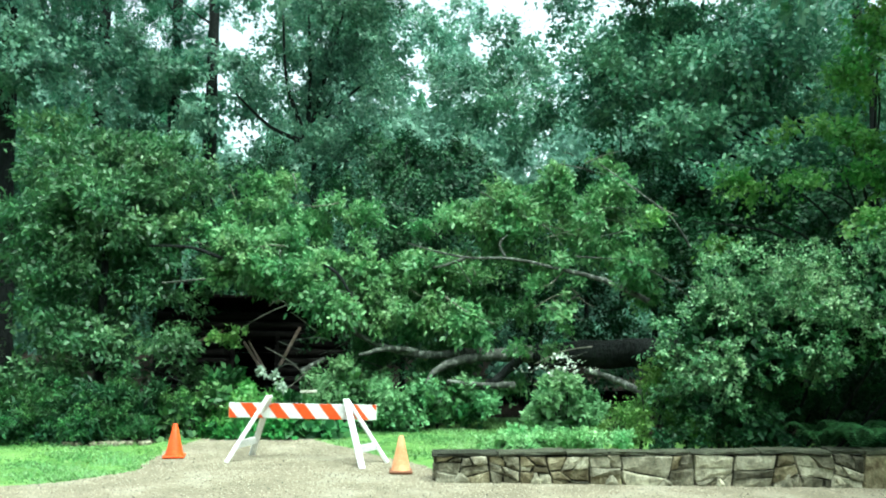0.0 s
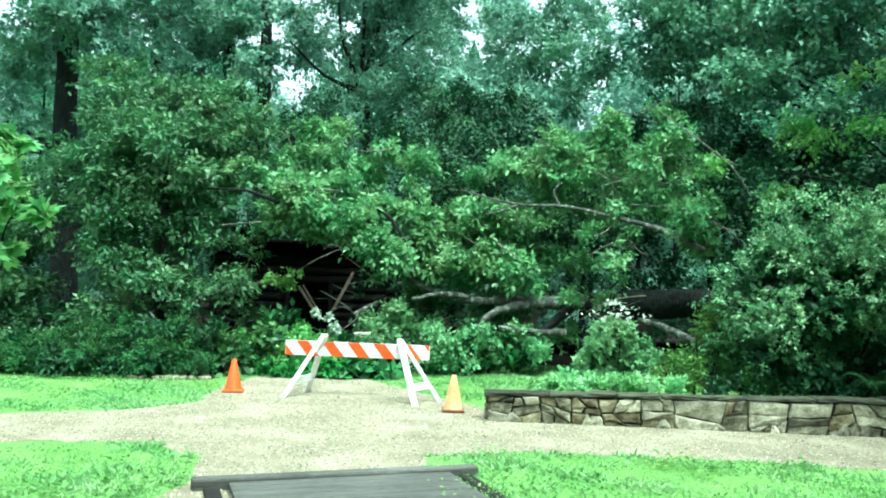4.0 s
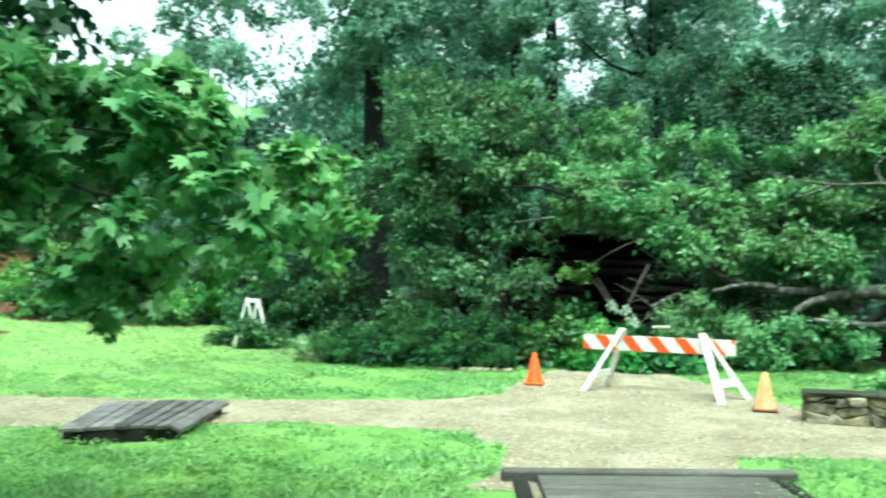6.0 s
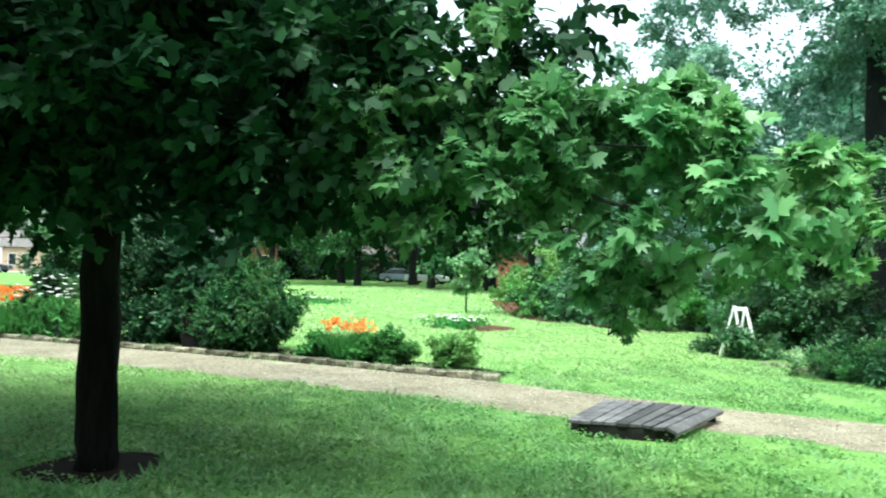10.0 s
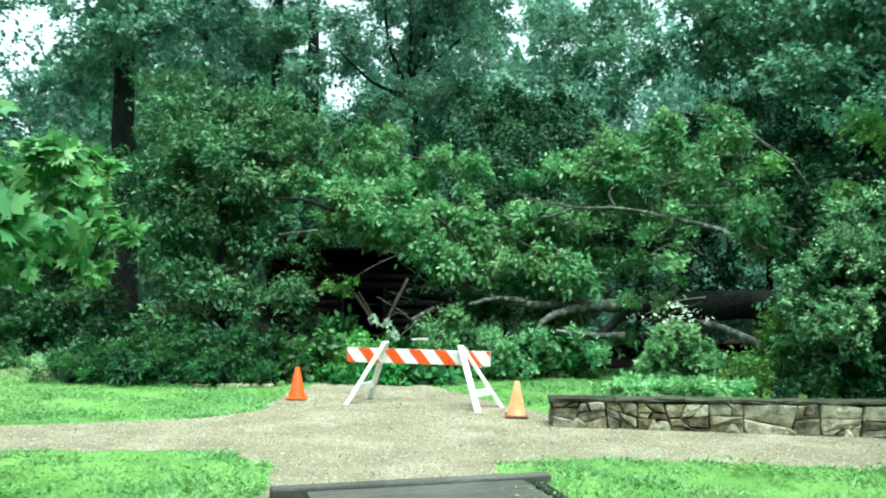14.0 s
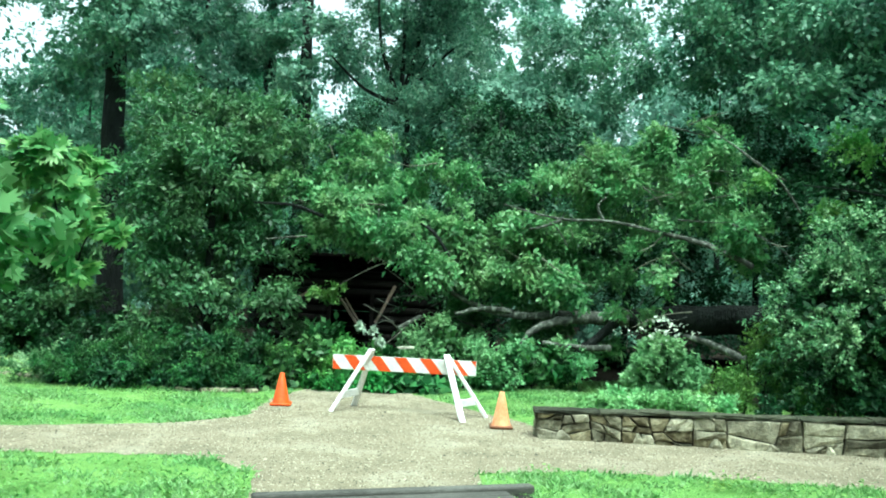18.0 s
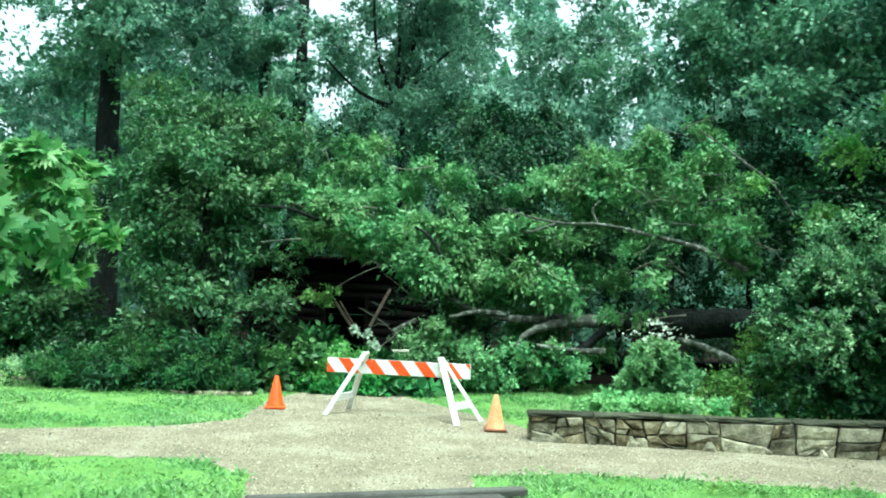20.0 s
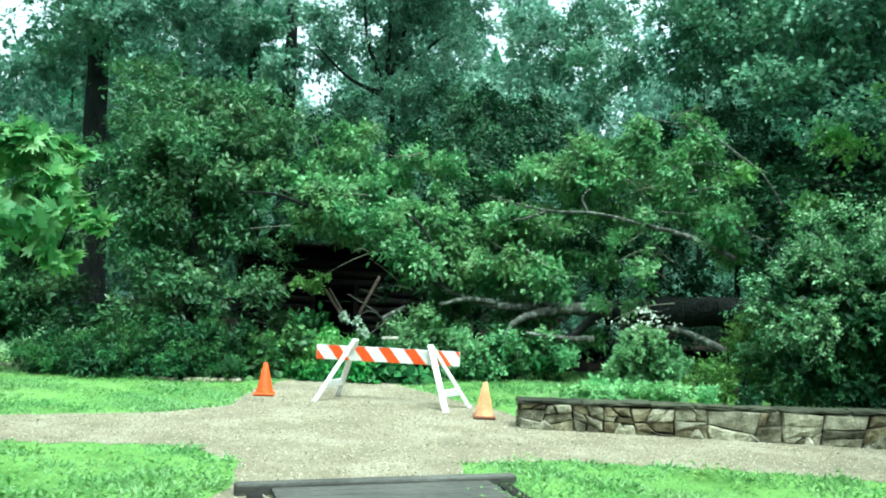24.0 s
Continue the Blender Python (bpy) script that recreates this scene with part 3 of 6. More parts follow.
while sx < WALL_LEN:
    w = wall_rng.uniform(0.4, 0.95)
    th = wall_rng.uniform(0.032, 0.052)
    bm = boxed((sx + w / 2, 0.12, WALL_H - 0.022 + th / 2 + wall_rng.uniform(-0.004, 0.008)), (w - 0.014, 0.30 + wall_rng.uniform(-0.05, 0.05), th), (wall_rng.uniform(-2, 2), wall_rng.uniform(-1.2, 1.2), wall_rng.uniform(-3, 3)), 0.012)
    bmesh.ops.subdivide_edges(bm, edges=[e for e in bm.edges if e.calc_length() > 0.2], cuts=4, use_grid_fill=True)
    for v in bm.verts:
        v.co += Vector((wall_rng.uniform(-1, 1), wall_rng.uniform(-1.8, 1.8), wall_rng.uniform(-0.6, 0.6))) * 0.009
    part("cap_slab", bm, M_CAP, wall)
    sx += w
# the wall grows taller along its run
for ob in wall.children:
    turned = ob.matrix_basis.translation.length > 0.1
    for v in ob.data.vertices:
        v.co.z *= 0.81 + 0.23 * (0.0 if turned else min(1.0, max(0.0, v.co.x / 4.4)))
bed_bm = bmesh.new()
bmesh.ops.create_grid(bed_bm, x_segments=30, y_segments=14, size=0.5, matrix=pose(5.2, 12.4, 0.3) @ Matrix.Diagonal((9.5, 4.0, 1, 1)))
for v in bed_bm.verts:
    v.co.z = 0.36 - 0.55 * max(0, v.co.y - 11.55) * max(0, min(1, (2.3 - v.co.x) / 0.6)) - 0.42 * max(0, (v.co.y - 11.3) / 3.1) ** 1.2 - 0.3 * max(0, (0.9 - v.co.x) / 0.9) + 0.03 * noise.noise(v.co * 2)
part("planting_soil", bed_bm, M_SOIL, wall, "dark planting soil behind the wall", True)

# ---- woodland floor under the trees ----
WOOD_EDGE = [(-9.0, 14.6), (-8.0, 13.6), (-6.6, 13.0), (-5.4, 12.7), (-4.4, 13.0), (-4.1, 13.9), (-2.2, 14.6), (-1.0, 15.2), (0.2, 16.2), (1.0, 17.4), (2.2, 17.6), (2.7, 15.0), (4.0, 14.4), (14, 14), (40, 30), (40, 90), (-60, 90), (-26, 40), (-14.5, 24), (-11.5, 18)]
wood_outline = rough_outline(WOOD_EDGE, 0.5, 0.08, 9)
sheet("woodland_floor", wood_outline, 0.004, M_SOIL, "leaf-littered woodland floor darkened as tree shade", category="soil")


# ---- barricades and cones ----
def rail_stripes(length, h, count, owner):
    for i in range(-1, count + 1):
        x0 = -length / 2 + length * (0.075 + 0.178 * i)
        w, sl = length * 0.084, h * 0.8
        poly = [(x0, h / 2), (x0 + w, h / 2), (x0 + w + sl, -h / 2), (x0 + sl, -h / 2)]
        for lim, sgn in ((-length / 2 + 0.004, 1), (length / 2 - 0.004, -1)):
            out = []
            for p, q in zip(poly, poly[1:] + poly[:1]):
                dp, dq = (p[0] - lim) * sgn, (q[0] - lim) * sgn
                if dp >= 0:
                    out.append(p)
                if dp * dq < 0:
                    f = dp / (dp - dq)
                    out.append((p[0] + f * (q[0] - p[0]), p[1] + f * (q[1] - p[1])))
            poly = out
            if len(poly) < 3:
                break
        if len(poly) < 3:
            continue
        b = bmesh.new()
        vs = [b.verts.new((x, -0.0175, z)) for x, z in poly]
        f = b.faces.new(vs)
        g = bmesh.ops.extrude_face_region(b, geom=[f])
        for e in g["geom"]:
            if isinstance(e, bmesh.types.BMVert):
                e.co.y += 0.003
        part("stripe", b, M_ORANGE, owner, "orange reflective stripe")


def a_frame(owner, apex, feet, brace=0.45):
    ax = Vector(apex)
    for i, f in enumerate(feet):
        f = Vector(f)
        off = Vector((0.03, 0, 0)) * (1 if i else -1)
        part("leg", stick(f, ax + off * 0.4 + (ax - f).normalized() * 0.02, 0.085, 0.036, 0.005), M_WHITE, owner)
    a, b = [Vector(f).lerp(ax, brace) for f in feet]
    part("crosspiece", stick(a, b, 0.03, 0.10, 0.004), M_WHITE, owner)


RAIL_L, RAIL_R = Vector((-2.90, 11.80, 0.66)), Vector((-0.82, 11.72, 0.66))
bar_mid = (RAIL_L + RAIL_R) / 2
bar_len = (RAIL_R - RAIL_L).length
bar_turn = math.degrees(math.atan2(RAIL_R.y - RAIL_L.y, RAIL_R.x - RAIL_L.x))
bar_tilt = math.degrees(math.atan2(RAIL_R.z - RAIL_L.z, bar_len))
barricade = thing("barricade", (bar_mid.x, bar_mid.y, 0), 0, "white A-frame barricade with an orange striped rail on the gravel path", "barricade")
rail = part("rail", boxed((0, 0, 0), (bar_len, 0.032, 0.205), bevel=0.004), M_WHITE, barricade)
rail.matrix_basis = pose(0, 0, bar_mid.z, 0, -bar_tilt, bar_turn)
rail_stripes(bar_len, 0.205, 6, rail)
LA, RA = Vector((-2.33, 11.71, 0.85)), Vector((-1.23, 11.69, 0.82))
feet_l = [Vector((-2.80, 11.37, 0.0)), Vector((-2.62, 12.05, 0.0))]
feet_r = [Vector((-0.93, 11.05, 0.0)), Vector((-0.64, 11.58, 0.0))]
for ap, ft in ((LA, feet_l), (RA, feet_r)):
    o = Vector((bar_mid.x, bar_mid.y, 0))
    a_frame(barricade, ap - o, [f - o for f in ft], 0.27)


def cone(loc, rz, body, base, label):
    ob = thing("traffic_cone", loc, rz, label, "traffic cone", "traffic cones beside the barricade")
    b = bmesh.new()
    prof = [(0.125, 0.03), (0.118, 0.045), (0.031, 0.45), (0.026, 0.457), (0.018, 0.455), (0.02, 0.43)]
    rings = [[b.verts.new((r * math.cos(t), r * math.sin(t), z)) for t in [k * math.tau / 28 for k in range(28)]] for r, z in prof]
    for p, q in zip(rings, rings[1:]):
        for k in range(28):
            b.faces.new((p[k], p[(k + 1) % 28], q[(k + 1) % 28], q[k]))
    part("cone_body", b, body, ob, smooth=True)
    bb = boxed((0, 0, 0.018), (0.29, 0.29, 0.034), bevel=0.014)
    part("base_plate", bb, base, ob)
    return ob


cone((-3.61, 11.69, 0.012), 12, M_CONE, M_CONE, "bright orange traffic cone on the gravel edge")
cone((-0.41, 10.77, 0.012), 5, M_CONE_OLD, M_CONE_BASE, "faded orange traffic cone with a dirty base")

# the end of a fallen barricade under cut branches on the lawn
b2 = Vector((-10.79, 14.34, 0))
barricade_two = thing("barricade", b2, 0, "white A-frame barricade legs standing in a pile of cut branches", "barricade")
a_frame(barricade_two, (-0.03, 0, 1.02), [(-0.28, -0.12, 0), (0.16, 0.06, 0)], 0.5)
a_frame(barricade_two, (0.09, 0.2, 1.0), [(-0.06, 0.14, 0), (0.36, 0.24, 0)], 0.5)
part("rail", stick((-0.04, -0.02, 0.99), (0.10, 0.24, 0.97), 0.035, 0.08), M_WHITE, barricade_two)
bx, by = b2.x, b2.y
shrub("branch_pile", (bx, by), [(bx - 0.5, by + 0.0, 0.10, 0.5, 0.4, 0.14), (bx + 0.05, by - 0.25, 0.28, 0.42, 0.3, 0.36), (bx + 0.6, by + 0.1, 0.12, 0.5, 0.4, 0.18)], L_SHADE, "heap of cut leafy branches on the lawn", 300, 22, 0.18, 0.09, 21, 8, category="branches")

# ---- plank bridges over the drain ----
def plank_bridge(name, corners, z, planks, label, thick=0.036, beam_h=0.16):
    """Boards across a short bridge; corners: near left, near right, far right, far left."""
    a, b, c, d = [Vector((*p, 0)) * 0.905 for p in corners]
    o = (a + b + c + d) / 4
    ob = thing(name, (o.x, o.y, 0), 0, label, "footbridge")
    rng = random.Random(3)
    for i in range(planks):
        f0, f1 = i / planks + rng.uniform(0.004, 0.01), (i + 1) / planks - rng.uniform(0.004, 0.012)
        q = [a.lerp(b, f0), a.lerp(b, f1), d.lerp(c, f1), d.lerp(c, f0)]
        bm = bmesh.new()
        dz = rng.uniform(-0.006, 0.006)
        q = [q[0].lerp(q[3], rng.uniform(-0.03, 0.03)), q[1].lerp(q[2], rng.uniform(-0.03, 0.03)), q[2], q[3]]
        drop = [0, 0.06, 0.04, 0] if i == planks - 1 else [0] * 4
        lo = [bm.verts.new((p.x - o.x, p.y - o.y, z - thick + dz - h)) for p, h in zip(q, drop)]
        hi = [bm.verts.new((p.x - o.x, p.y - o.y, z + dz - h)) for p, h in zip(q, drop)]
        bm.faces.new(lo[::-1])
        bm.faces.new(hi)
        for k in range(4):
            bm.faces.new((lo[k], lo[(k + 1) % 4], hi[(k + 1) % 4], hi[k]))
        bmesh.ops.bevel(bm, geom=list(bm.edges), offset=0.005, segments=1, affect="EDGES")
        part("plank", bm, M_BRIDGE, ob)
    # bearers near black: the shadow of the hollow below put into their colour
    for p, q in ((a, b), (d, c)):
        p, q = p.lerp((a + c) / 2, 0.06), q.lerp((a + c) / 2, 0.12)
        part("bearer", stick((p.x - o.x, p.y - o.y, z - thick - beam_h / 2 + 0.01), (q.x - o.x, q.y - o.y, z - thick - beam_h / 2 + 0.01), 0.07, beam_h, 0.006), M_BEAM, ob)
    return ob


plank_bridge("footbridge", [(-7.00, 6.25), (-6.05, 7.04), (-6.70, 8.66), (-7.89, 7.73)], 0.165, 9, "small dark weathered plank bridge on the gravel path")
walk_l, walk_r = Vector((-1.88, 6.38, 0)), Vector((-0.22, 7.11, 0))
side = (walk_r - walk_l).normalized()
back = Vector((side.y, -side.x, 0))
deck = thing("boardwalk", (walk_l.x, walk_l.y, 0), math.degrees(math.atan2(side.y, side.x)), "end of a grey weathered boardwalk with a dark timber edge", "boardwalk")
dw = (walk_r - walk_l).length
for i in range(18):
    part("plank", boxed((dw / 2, -0.08 - i * 0.145, 0.045), (dw, 0.138, 0.04), (0, 0, 0), 0.005), M_BOARD, deck)
part("edge_beam", boxed((dw / 2, 0.06, 0.04), (dw + 0.55, 0.12, 0.11), (0, 0, 0), 0.02), M_BOARD, deck, "worn grey timber edge beam")
for sx in (-0.13, dw + 0.13):
    part("side_beam", boxed((sx, -1.3, 0.0), (0.12, 2.5, 0.08), (0, 0, 0), 0.01), M_BEAM, deck)

# ---- maple close to the camera ----
TX, TY = -7.16, 1.28
maple_blobs = [(-6.30, 1.05, 3.64, 1.6, 1.4, 0.9), (-6.50, 0.05, 2.90, 1.3, 1.3, 0.6), (-6.47, 0.57, 2.78, 1.0, 1.2, 0.5), (-5.64, 1.61, 2.73, 0.9, 1.2, 0.5), (-5.01, 2.60, 3.43, 0.65, 0.75, 0.42), (-5.39, 2.29, 2.50, 0.8, 0.9, 0.35), (-4.92, 2.78, 2.61, 0.6, 0.9, 0.45), (-4.55, 2.98, 3.53, 0.5, 0.7, 0.3),
               (-4.71, 2.73, 3.08, 0.65, 0.75, 0.4), (-6.31, -0.01, 3.66, 1.5, 1.4, 0.9), (-5.92, 2.04, 2.26, 0.5, 0.8, 0.2), (-6.49, 0.26, 2.32, 0.8, 0.8, 0.25), (-5.75, 0.66, 2.21, 0.6, 0.6, 0.2), (-5.63, 1.27, 2.18, 0.6, 0.6, 0.2), (-5.50, 1.72, 2.27, 0.5, 0.6, 0.25), (-5.26, 2.08, 2.96, 0.7, 0.7, 0.4), (-5.04, 2.56, 2.30, 0.5, 0.6, 0.2), (-4.41, 3.01, 2.68, 0.5, 0.6, 0.35), (-5.59, 2.35, 3.24, 1.1, 1.0, 0.6), (-5.19, 2.72, 2.76, 0.7, 0.8, 0.35), (-4.19, 3.14, 3.44, 0.5, 0.6, 0.32), (-3.99, 3.23, 3.09, 0.35, 0.45, 0.28), (-4.33, 3.12, 3.09, 0.5, 0.6, 0.3), (-6.81, 0.09, 2.40, 0.60, 0.60, 0.22), (-6.61, 0.46, 2.31, 0.60, 0.60, 0.20), (-6.52, 0.85, 2.24, 0.55, 0.55, 0.20), (-6.05, 1.50, 2.24, 0.60, 0.60, 0.20), (-5.63, 1.84, 2.26, 0.55, 0.55, 0.20), (-5.25, 2.13, 2.20, 0.50, 0.50, 0.20)]
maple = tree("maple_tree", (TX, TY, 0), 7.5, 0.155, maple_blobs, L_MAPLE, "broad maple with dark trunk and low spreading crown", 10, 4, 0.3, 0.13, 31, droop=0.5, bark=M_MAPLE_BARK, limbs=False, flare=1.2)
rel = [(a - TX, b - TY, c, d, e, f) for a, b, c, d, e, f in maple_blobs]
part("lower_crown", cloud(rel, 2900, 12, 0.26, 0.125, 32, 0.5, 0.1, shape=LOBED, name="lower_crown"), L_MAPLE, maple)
# masses towards the standpoint are unseen, added to shade the lower crown
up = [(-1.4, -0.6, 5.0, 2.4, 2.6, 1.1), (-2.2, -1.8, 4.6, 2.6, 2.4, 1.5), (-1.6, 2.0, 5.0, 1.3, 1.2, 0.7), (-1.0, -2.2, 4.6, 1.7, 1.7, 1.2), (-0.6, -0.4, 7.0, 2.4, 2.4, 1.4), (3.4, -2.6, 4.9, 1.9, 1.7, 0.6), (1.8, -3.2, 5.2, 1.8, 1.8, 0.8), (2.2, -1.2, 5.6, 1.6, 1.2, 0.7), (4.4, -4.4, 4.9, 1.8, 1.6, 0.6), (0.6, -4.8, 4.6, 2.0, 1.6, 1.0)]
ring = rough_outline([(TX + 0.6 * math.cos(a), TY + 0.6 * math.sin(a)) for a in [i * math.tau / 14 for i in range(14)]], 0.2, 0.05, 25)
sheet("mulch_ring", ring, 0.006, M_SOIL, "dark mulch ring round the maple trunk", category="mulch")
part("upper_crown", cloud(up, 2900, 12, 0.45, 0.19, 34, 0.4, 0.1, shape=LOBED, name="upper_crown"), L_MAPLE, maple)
low_blobs = [(-3.92, 3.31, 2.54, 0.4, 0.45, 0.35), (-3.57, 3.55, 2.62, 0.4, 0.4, 0.3), (-3.25, 3.71, 2.43, 0.4, 0.4, 0.35), (-3.47, 3.50, 2.09, 0.3, 0.3, 0.22), (-3.01, 3.77, 2.14, 0.35, 0.35, 0.28), (-4.12, 3.23, 2.27, 0.3, 0.35, 0.22), (-3.09, 3.76, 1.79, 0.25, 0.25, 0.15), (-3.51, 3.51, 1.69, 0.10, 0.12, 0.2), (-3.49, 3.53, 1.38, 0.05, 0.06, 0.08), (-4.27, 3.20, 2.89, 0.3, 0.4, 0.2), (-4.35, 2.75, 2.70, 0.35, 0.4, 0.22), (-4.47, 2.55, 2.34, 0.3, 0.35, 0.2), (-4.15, 2.86, 2.38, 0.3, 0.35, 0.2), (-4.34, 2.75, 2.08, 0.25, 0.3, 0.15), (-4.00, 3.06, 3.18, 0.3, 0.35, 0.2), (-4.68, 2.39, 2.71, 0.3, 0.3, 0.15), (-3.71, 3.25, 2.29, 0.3, 0.3, 0.24), (-3.67, 3.29, 2.73, 0.3, 0.3, 0.2), (-3.26, 3.57, 1.78, 0.2, 0.2, 0.12), (-3.78, 3.33, 1.92, 0.2, 0.2, 0.12), (-2.79, 3.82, 1.87, 0.25, 0.25, 0.2), (-2.90, 4.57, 1.77, 0.14, 0.2, 0.12), (-2.74, 4.66, 1.75, 0.10, 0.12, 0.08), (-3.89, 3.60, 1.70, 0.22, 0.22, 0.14), (-3.56, 3.75, 1.63, 0.22, 0.22, 0.12), (-3.25, 3.89, 1.70, 0.22, 0.22, 0.14), (-2.95, 4.02, 1.84, 0.20, 0.20, 0.12), (-3.71, 3.69, 1.50, 0.12, 0.12, 0.08), (-3.34, 3.84, 1.93, 0.20, 0.20, 0.14), (-2.79, 4.09, 1.94, 0.20, 0.20, 0.14), (-2.60, 4.28, 1.91, 0.14, 0.14, 0.10)]
tip_blobs = [(-2.89, 4.49, 2.39, 0.20, 0.20, 0.14), (-2.55, 4.71, 2.34, 0.10, 0.14, 0.09), (-2.65, 4.65, 1.97, 0.20, 0.20, 0.13), (-2.42, 4.67, 1.93, 0.08, 0.10, 0.10), (-3.01, 4.40, 1.94, 0.20, 0.20, 0.15), (-2.51, 4.62, 1.73, 0.10, 0.12, 0.08), (-2.71, 4.61, 2.20, 0.20, 0.20, 0.14), (-2.64, 4.69, 1.95, 0.10, 0.12, 0.10), (-2.54, 4.75, 1.85, 0.05, 0.06, 0.06), (-2.74, 4.62, 1.76, 0.10, 0.12, 0.08), (-2.84, 4.56, 2.25, 0.12, 0.12, 0.08)]
rel = [(a - TX, b - TY, c, d, e, f) for a, b, c, d, e, f in low_blobs]
tips = [(a - TX, b - TY, c, d, e, f) for a, b, c, d, e, f in tip_blobs]
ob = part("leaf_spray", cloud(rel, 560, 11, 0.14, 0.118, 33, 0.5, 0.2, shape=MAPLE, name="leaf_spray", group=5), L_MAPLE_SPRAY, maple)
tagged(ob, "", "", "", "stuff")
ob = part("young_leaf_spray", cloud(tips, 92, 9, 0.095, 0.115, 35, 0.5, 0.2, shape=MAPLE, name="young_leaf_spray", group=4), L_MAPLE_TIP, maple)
tagged(ob, "light green lobed leaves at the branch tips", "", "", "stuff")
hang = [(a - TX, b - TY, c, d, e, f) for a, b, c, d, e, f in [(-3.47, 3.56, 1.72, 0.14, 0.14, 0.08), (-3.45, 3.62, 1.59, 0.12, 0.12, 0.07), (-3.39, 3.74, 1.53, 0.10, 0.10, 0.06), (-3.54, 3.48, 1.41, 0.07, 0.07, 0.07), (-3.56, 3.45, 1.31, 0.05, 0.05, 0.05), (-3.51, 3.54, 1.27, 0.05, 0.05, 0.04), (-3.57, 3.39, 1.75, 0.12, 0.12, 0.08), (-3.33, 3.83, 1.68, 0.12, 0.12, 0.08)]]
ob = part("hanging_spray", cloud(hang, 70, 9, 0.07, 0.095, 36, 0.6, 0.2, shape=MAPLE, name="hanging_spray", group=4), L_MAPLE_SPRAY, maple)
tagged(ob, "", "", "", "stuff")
boughs = [[(0, 0, 2.6), (0.9, 0.7, 3.1), tuple(rel[9][:3]), tuple(rel[0][:3]), tuple(rel[2][:3])], [(0, 0, 2.3), (0.8, 0.6, 2.6), tuple(rel[5][:3]), tuple(rel[3][:3]), tuple(rel[4][:3])]]
for i, pts in enumerate(boughs):
    part("limb", tube("limb", pts, [0.045, 0.028, 0.016, 0.010, 0.006], 7, 5, 0.15, 40 + i), M_BARK, maple)
nodes_ = [Vector(p) for pts in boughs for p in pts[2:]]
for i, q in enumerate(rel + tips + hang):
    e = Vector(q[:3])
    s_ = min(nodes_, key=lambda v: (v - e).length)
    if (s_ - e).length > 0.08:
        part("twig", tube("twig", [s_, (s_ + e) / 2 + Vector((0, 0, 0.05)), e], [0.007, 0.005, 0.003], 5, 3, 0.15, 60 + i), M_BARK, maple)
    nodes_.append(e)

# ---- log cabin crushed under the fallen tree ----
cabin = thing("log_cabin", (-4.53, 20.00, 0.40), 8, "small dark log cabin crushed under a fallen tree", "cabin")
cz = -cabin.location.z
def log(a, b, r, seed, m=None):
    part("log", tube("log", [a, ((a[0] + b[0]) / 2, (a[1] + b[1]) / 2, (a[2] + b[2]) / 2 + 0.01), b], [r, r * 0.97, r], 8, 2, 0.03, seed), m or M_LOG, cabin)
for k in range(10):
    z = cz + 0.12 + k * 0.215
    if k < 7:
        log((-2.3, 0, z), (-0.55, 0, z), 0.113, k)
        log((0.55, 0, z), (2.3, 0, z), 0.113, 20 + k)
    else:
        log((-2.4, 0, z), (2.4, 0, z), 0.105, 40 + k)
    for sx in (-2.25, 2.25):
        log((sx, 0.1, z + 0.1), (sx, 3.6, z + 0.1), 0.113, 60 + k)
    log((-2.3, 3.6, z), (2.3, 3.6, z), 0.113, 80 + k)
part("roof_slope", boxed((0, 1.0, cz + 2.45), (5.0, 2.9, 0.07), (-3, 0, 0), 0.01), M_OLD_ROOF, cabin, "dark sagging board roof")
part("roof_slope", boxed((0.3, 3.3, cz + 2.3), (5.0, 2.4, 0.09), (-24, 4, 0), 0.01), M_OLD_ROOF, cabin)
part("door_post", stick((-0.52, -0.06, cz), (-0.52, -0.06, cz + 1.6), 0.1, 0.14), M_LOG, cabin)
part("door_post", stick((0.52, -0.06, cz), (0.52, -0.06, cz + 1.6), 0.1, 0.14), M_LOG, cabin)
broken = thing("broken_rafters", (-3.74, 18.13, 0.91), 0, "split pale rafters leaning before the crushed cabin", "rafters")
bo = broken.location
for a, b, r in (((-4.33, 18.10, 1.49), (-3.87, 17.90, 0.91), 0.04), ((-4.26, 18.22, 1.51), (-3.81, 18.01, 0.89), 0.03), ((-3.16, 18.34, 1.82), (-3.51, 17.97, 0.99), 0.045), ((-5.35, 17.82, 1.44), (-4.82, 18.18, 1.74), 0.04)):
    part("rafter", stick(Vector(a) - bo, Vector(b) - bo, r, r * 1.4, 0.006), M_RAFTER, broken)

# a broken spray hanging upside down, the pale undersides of its leaves up
broken_spray = shrub("broken_spray", (-2.85, 14.66), [(-3.05, 14.68, 1.02, 0.16, 0.1, 0.07), (-2.88, 14.64, 0.92, 0.12, 0.1, 0.08), (-2.72, 14.6, 0.76, 0.12, 0.1, 0.05), (-2.3, 14.62, 0.68, 0.18, 0.1, 0.03)], L_PALE, "wilted pale leaf spray hanging on the shrubs", 26, 9, 0.07, 0.085, 71, 3, category="branch", stem_r=0.008)
part("splinter", stick((0.42, -0.04, 0.70), (0.72, -0.06, 0.72), 0.03, 0.05, 0.01), M_SPLIT, broken_spray, "fresh pale split wood")

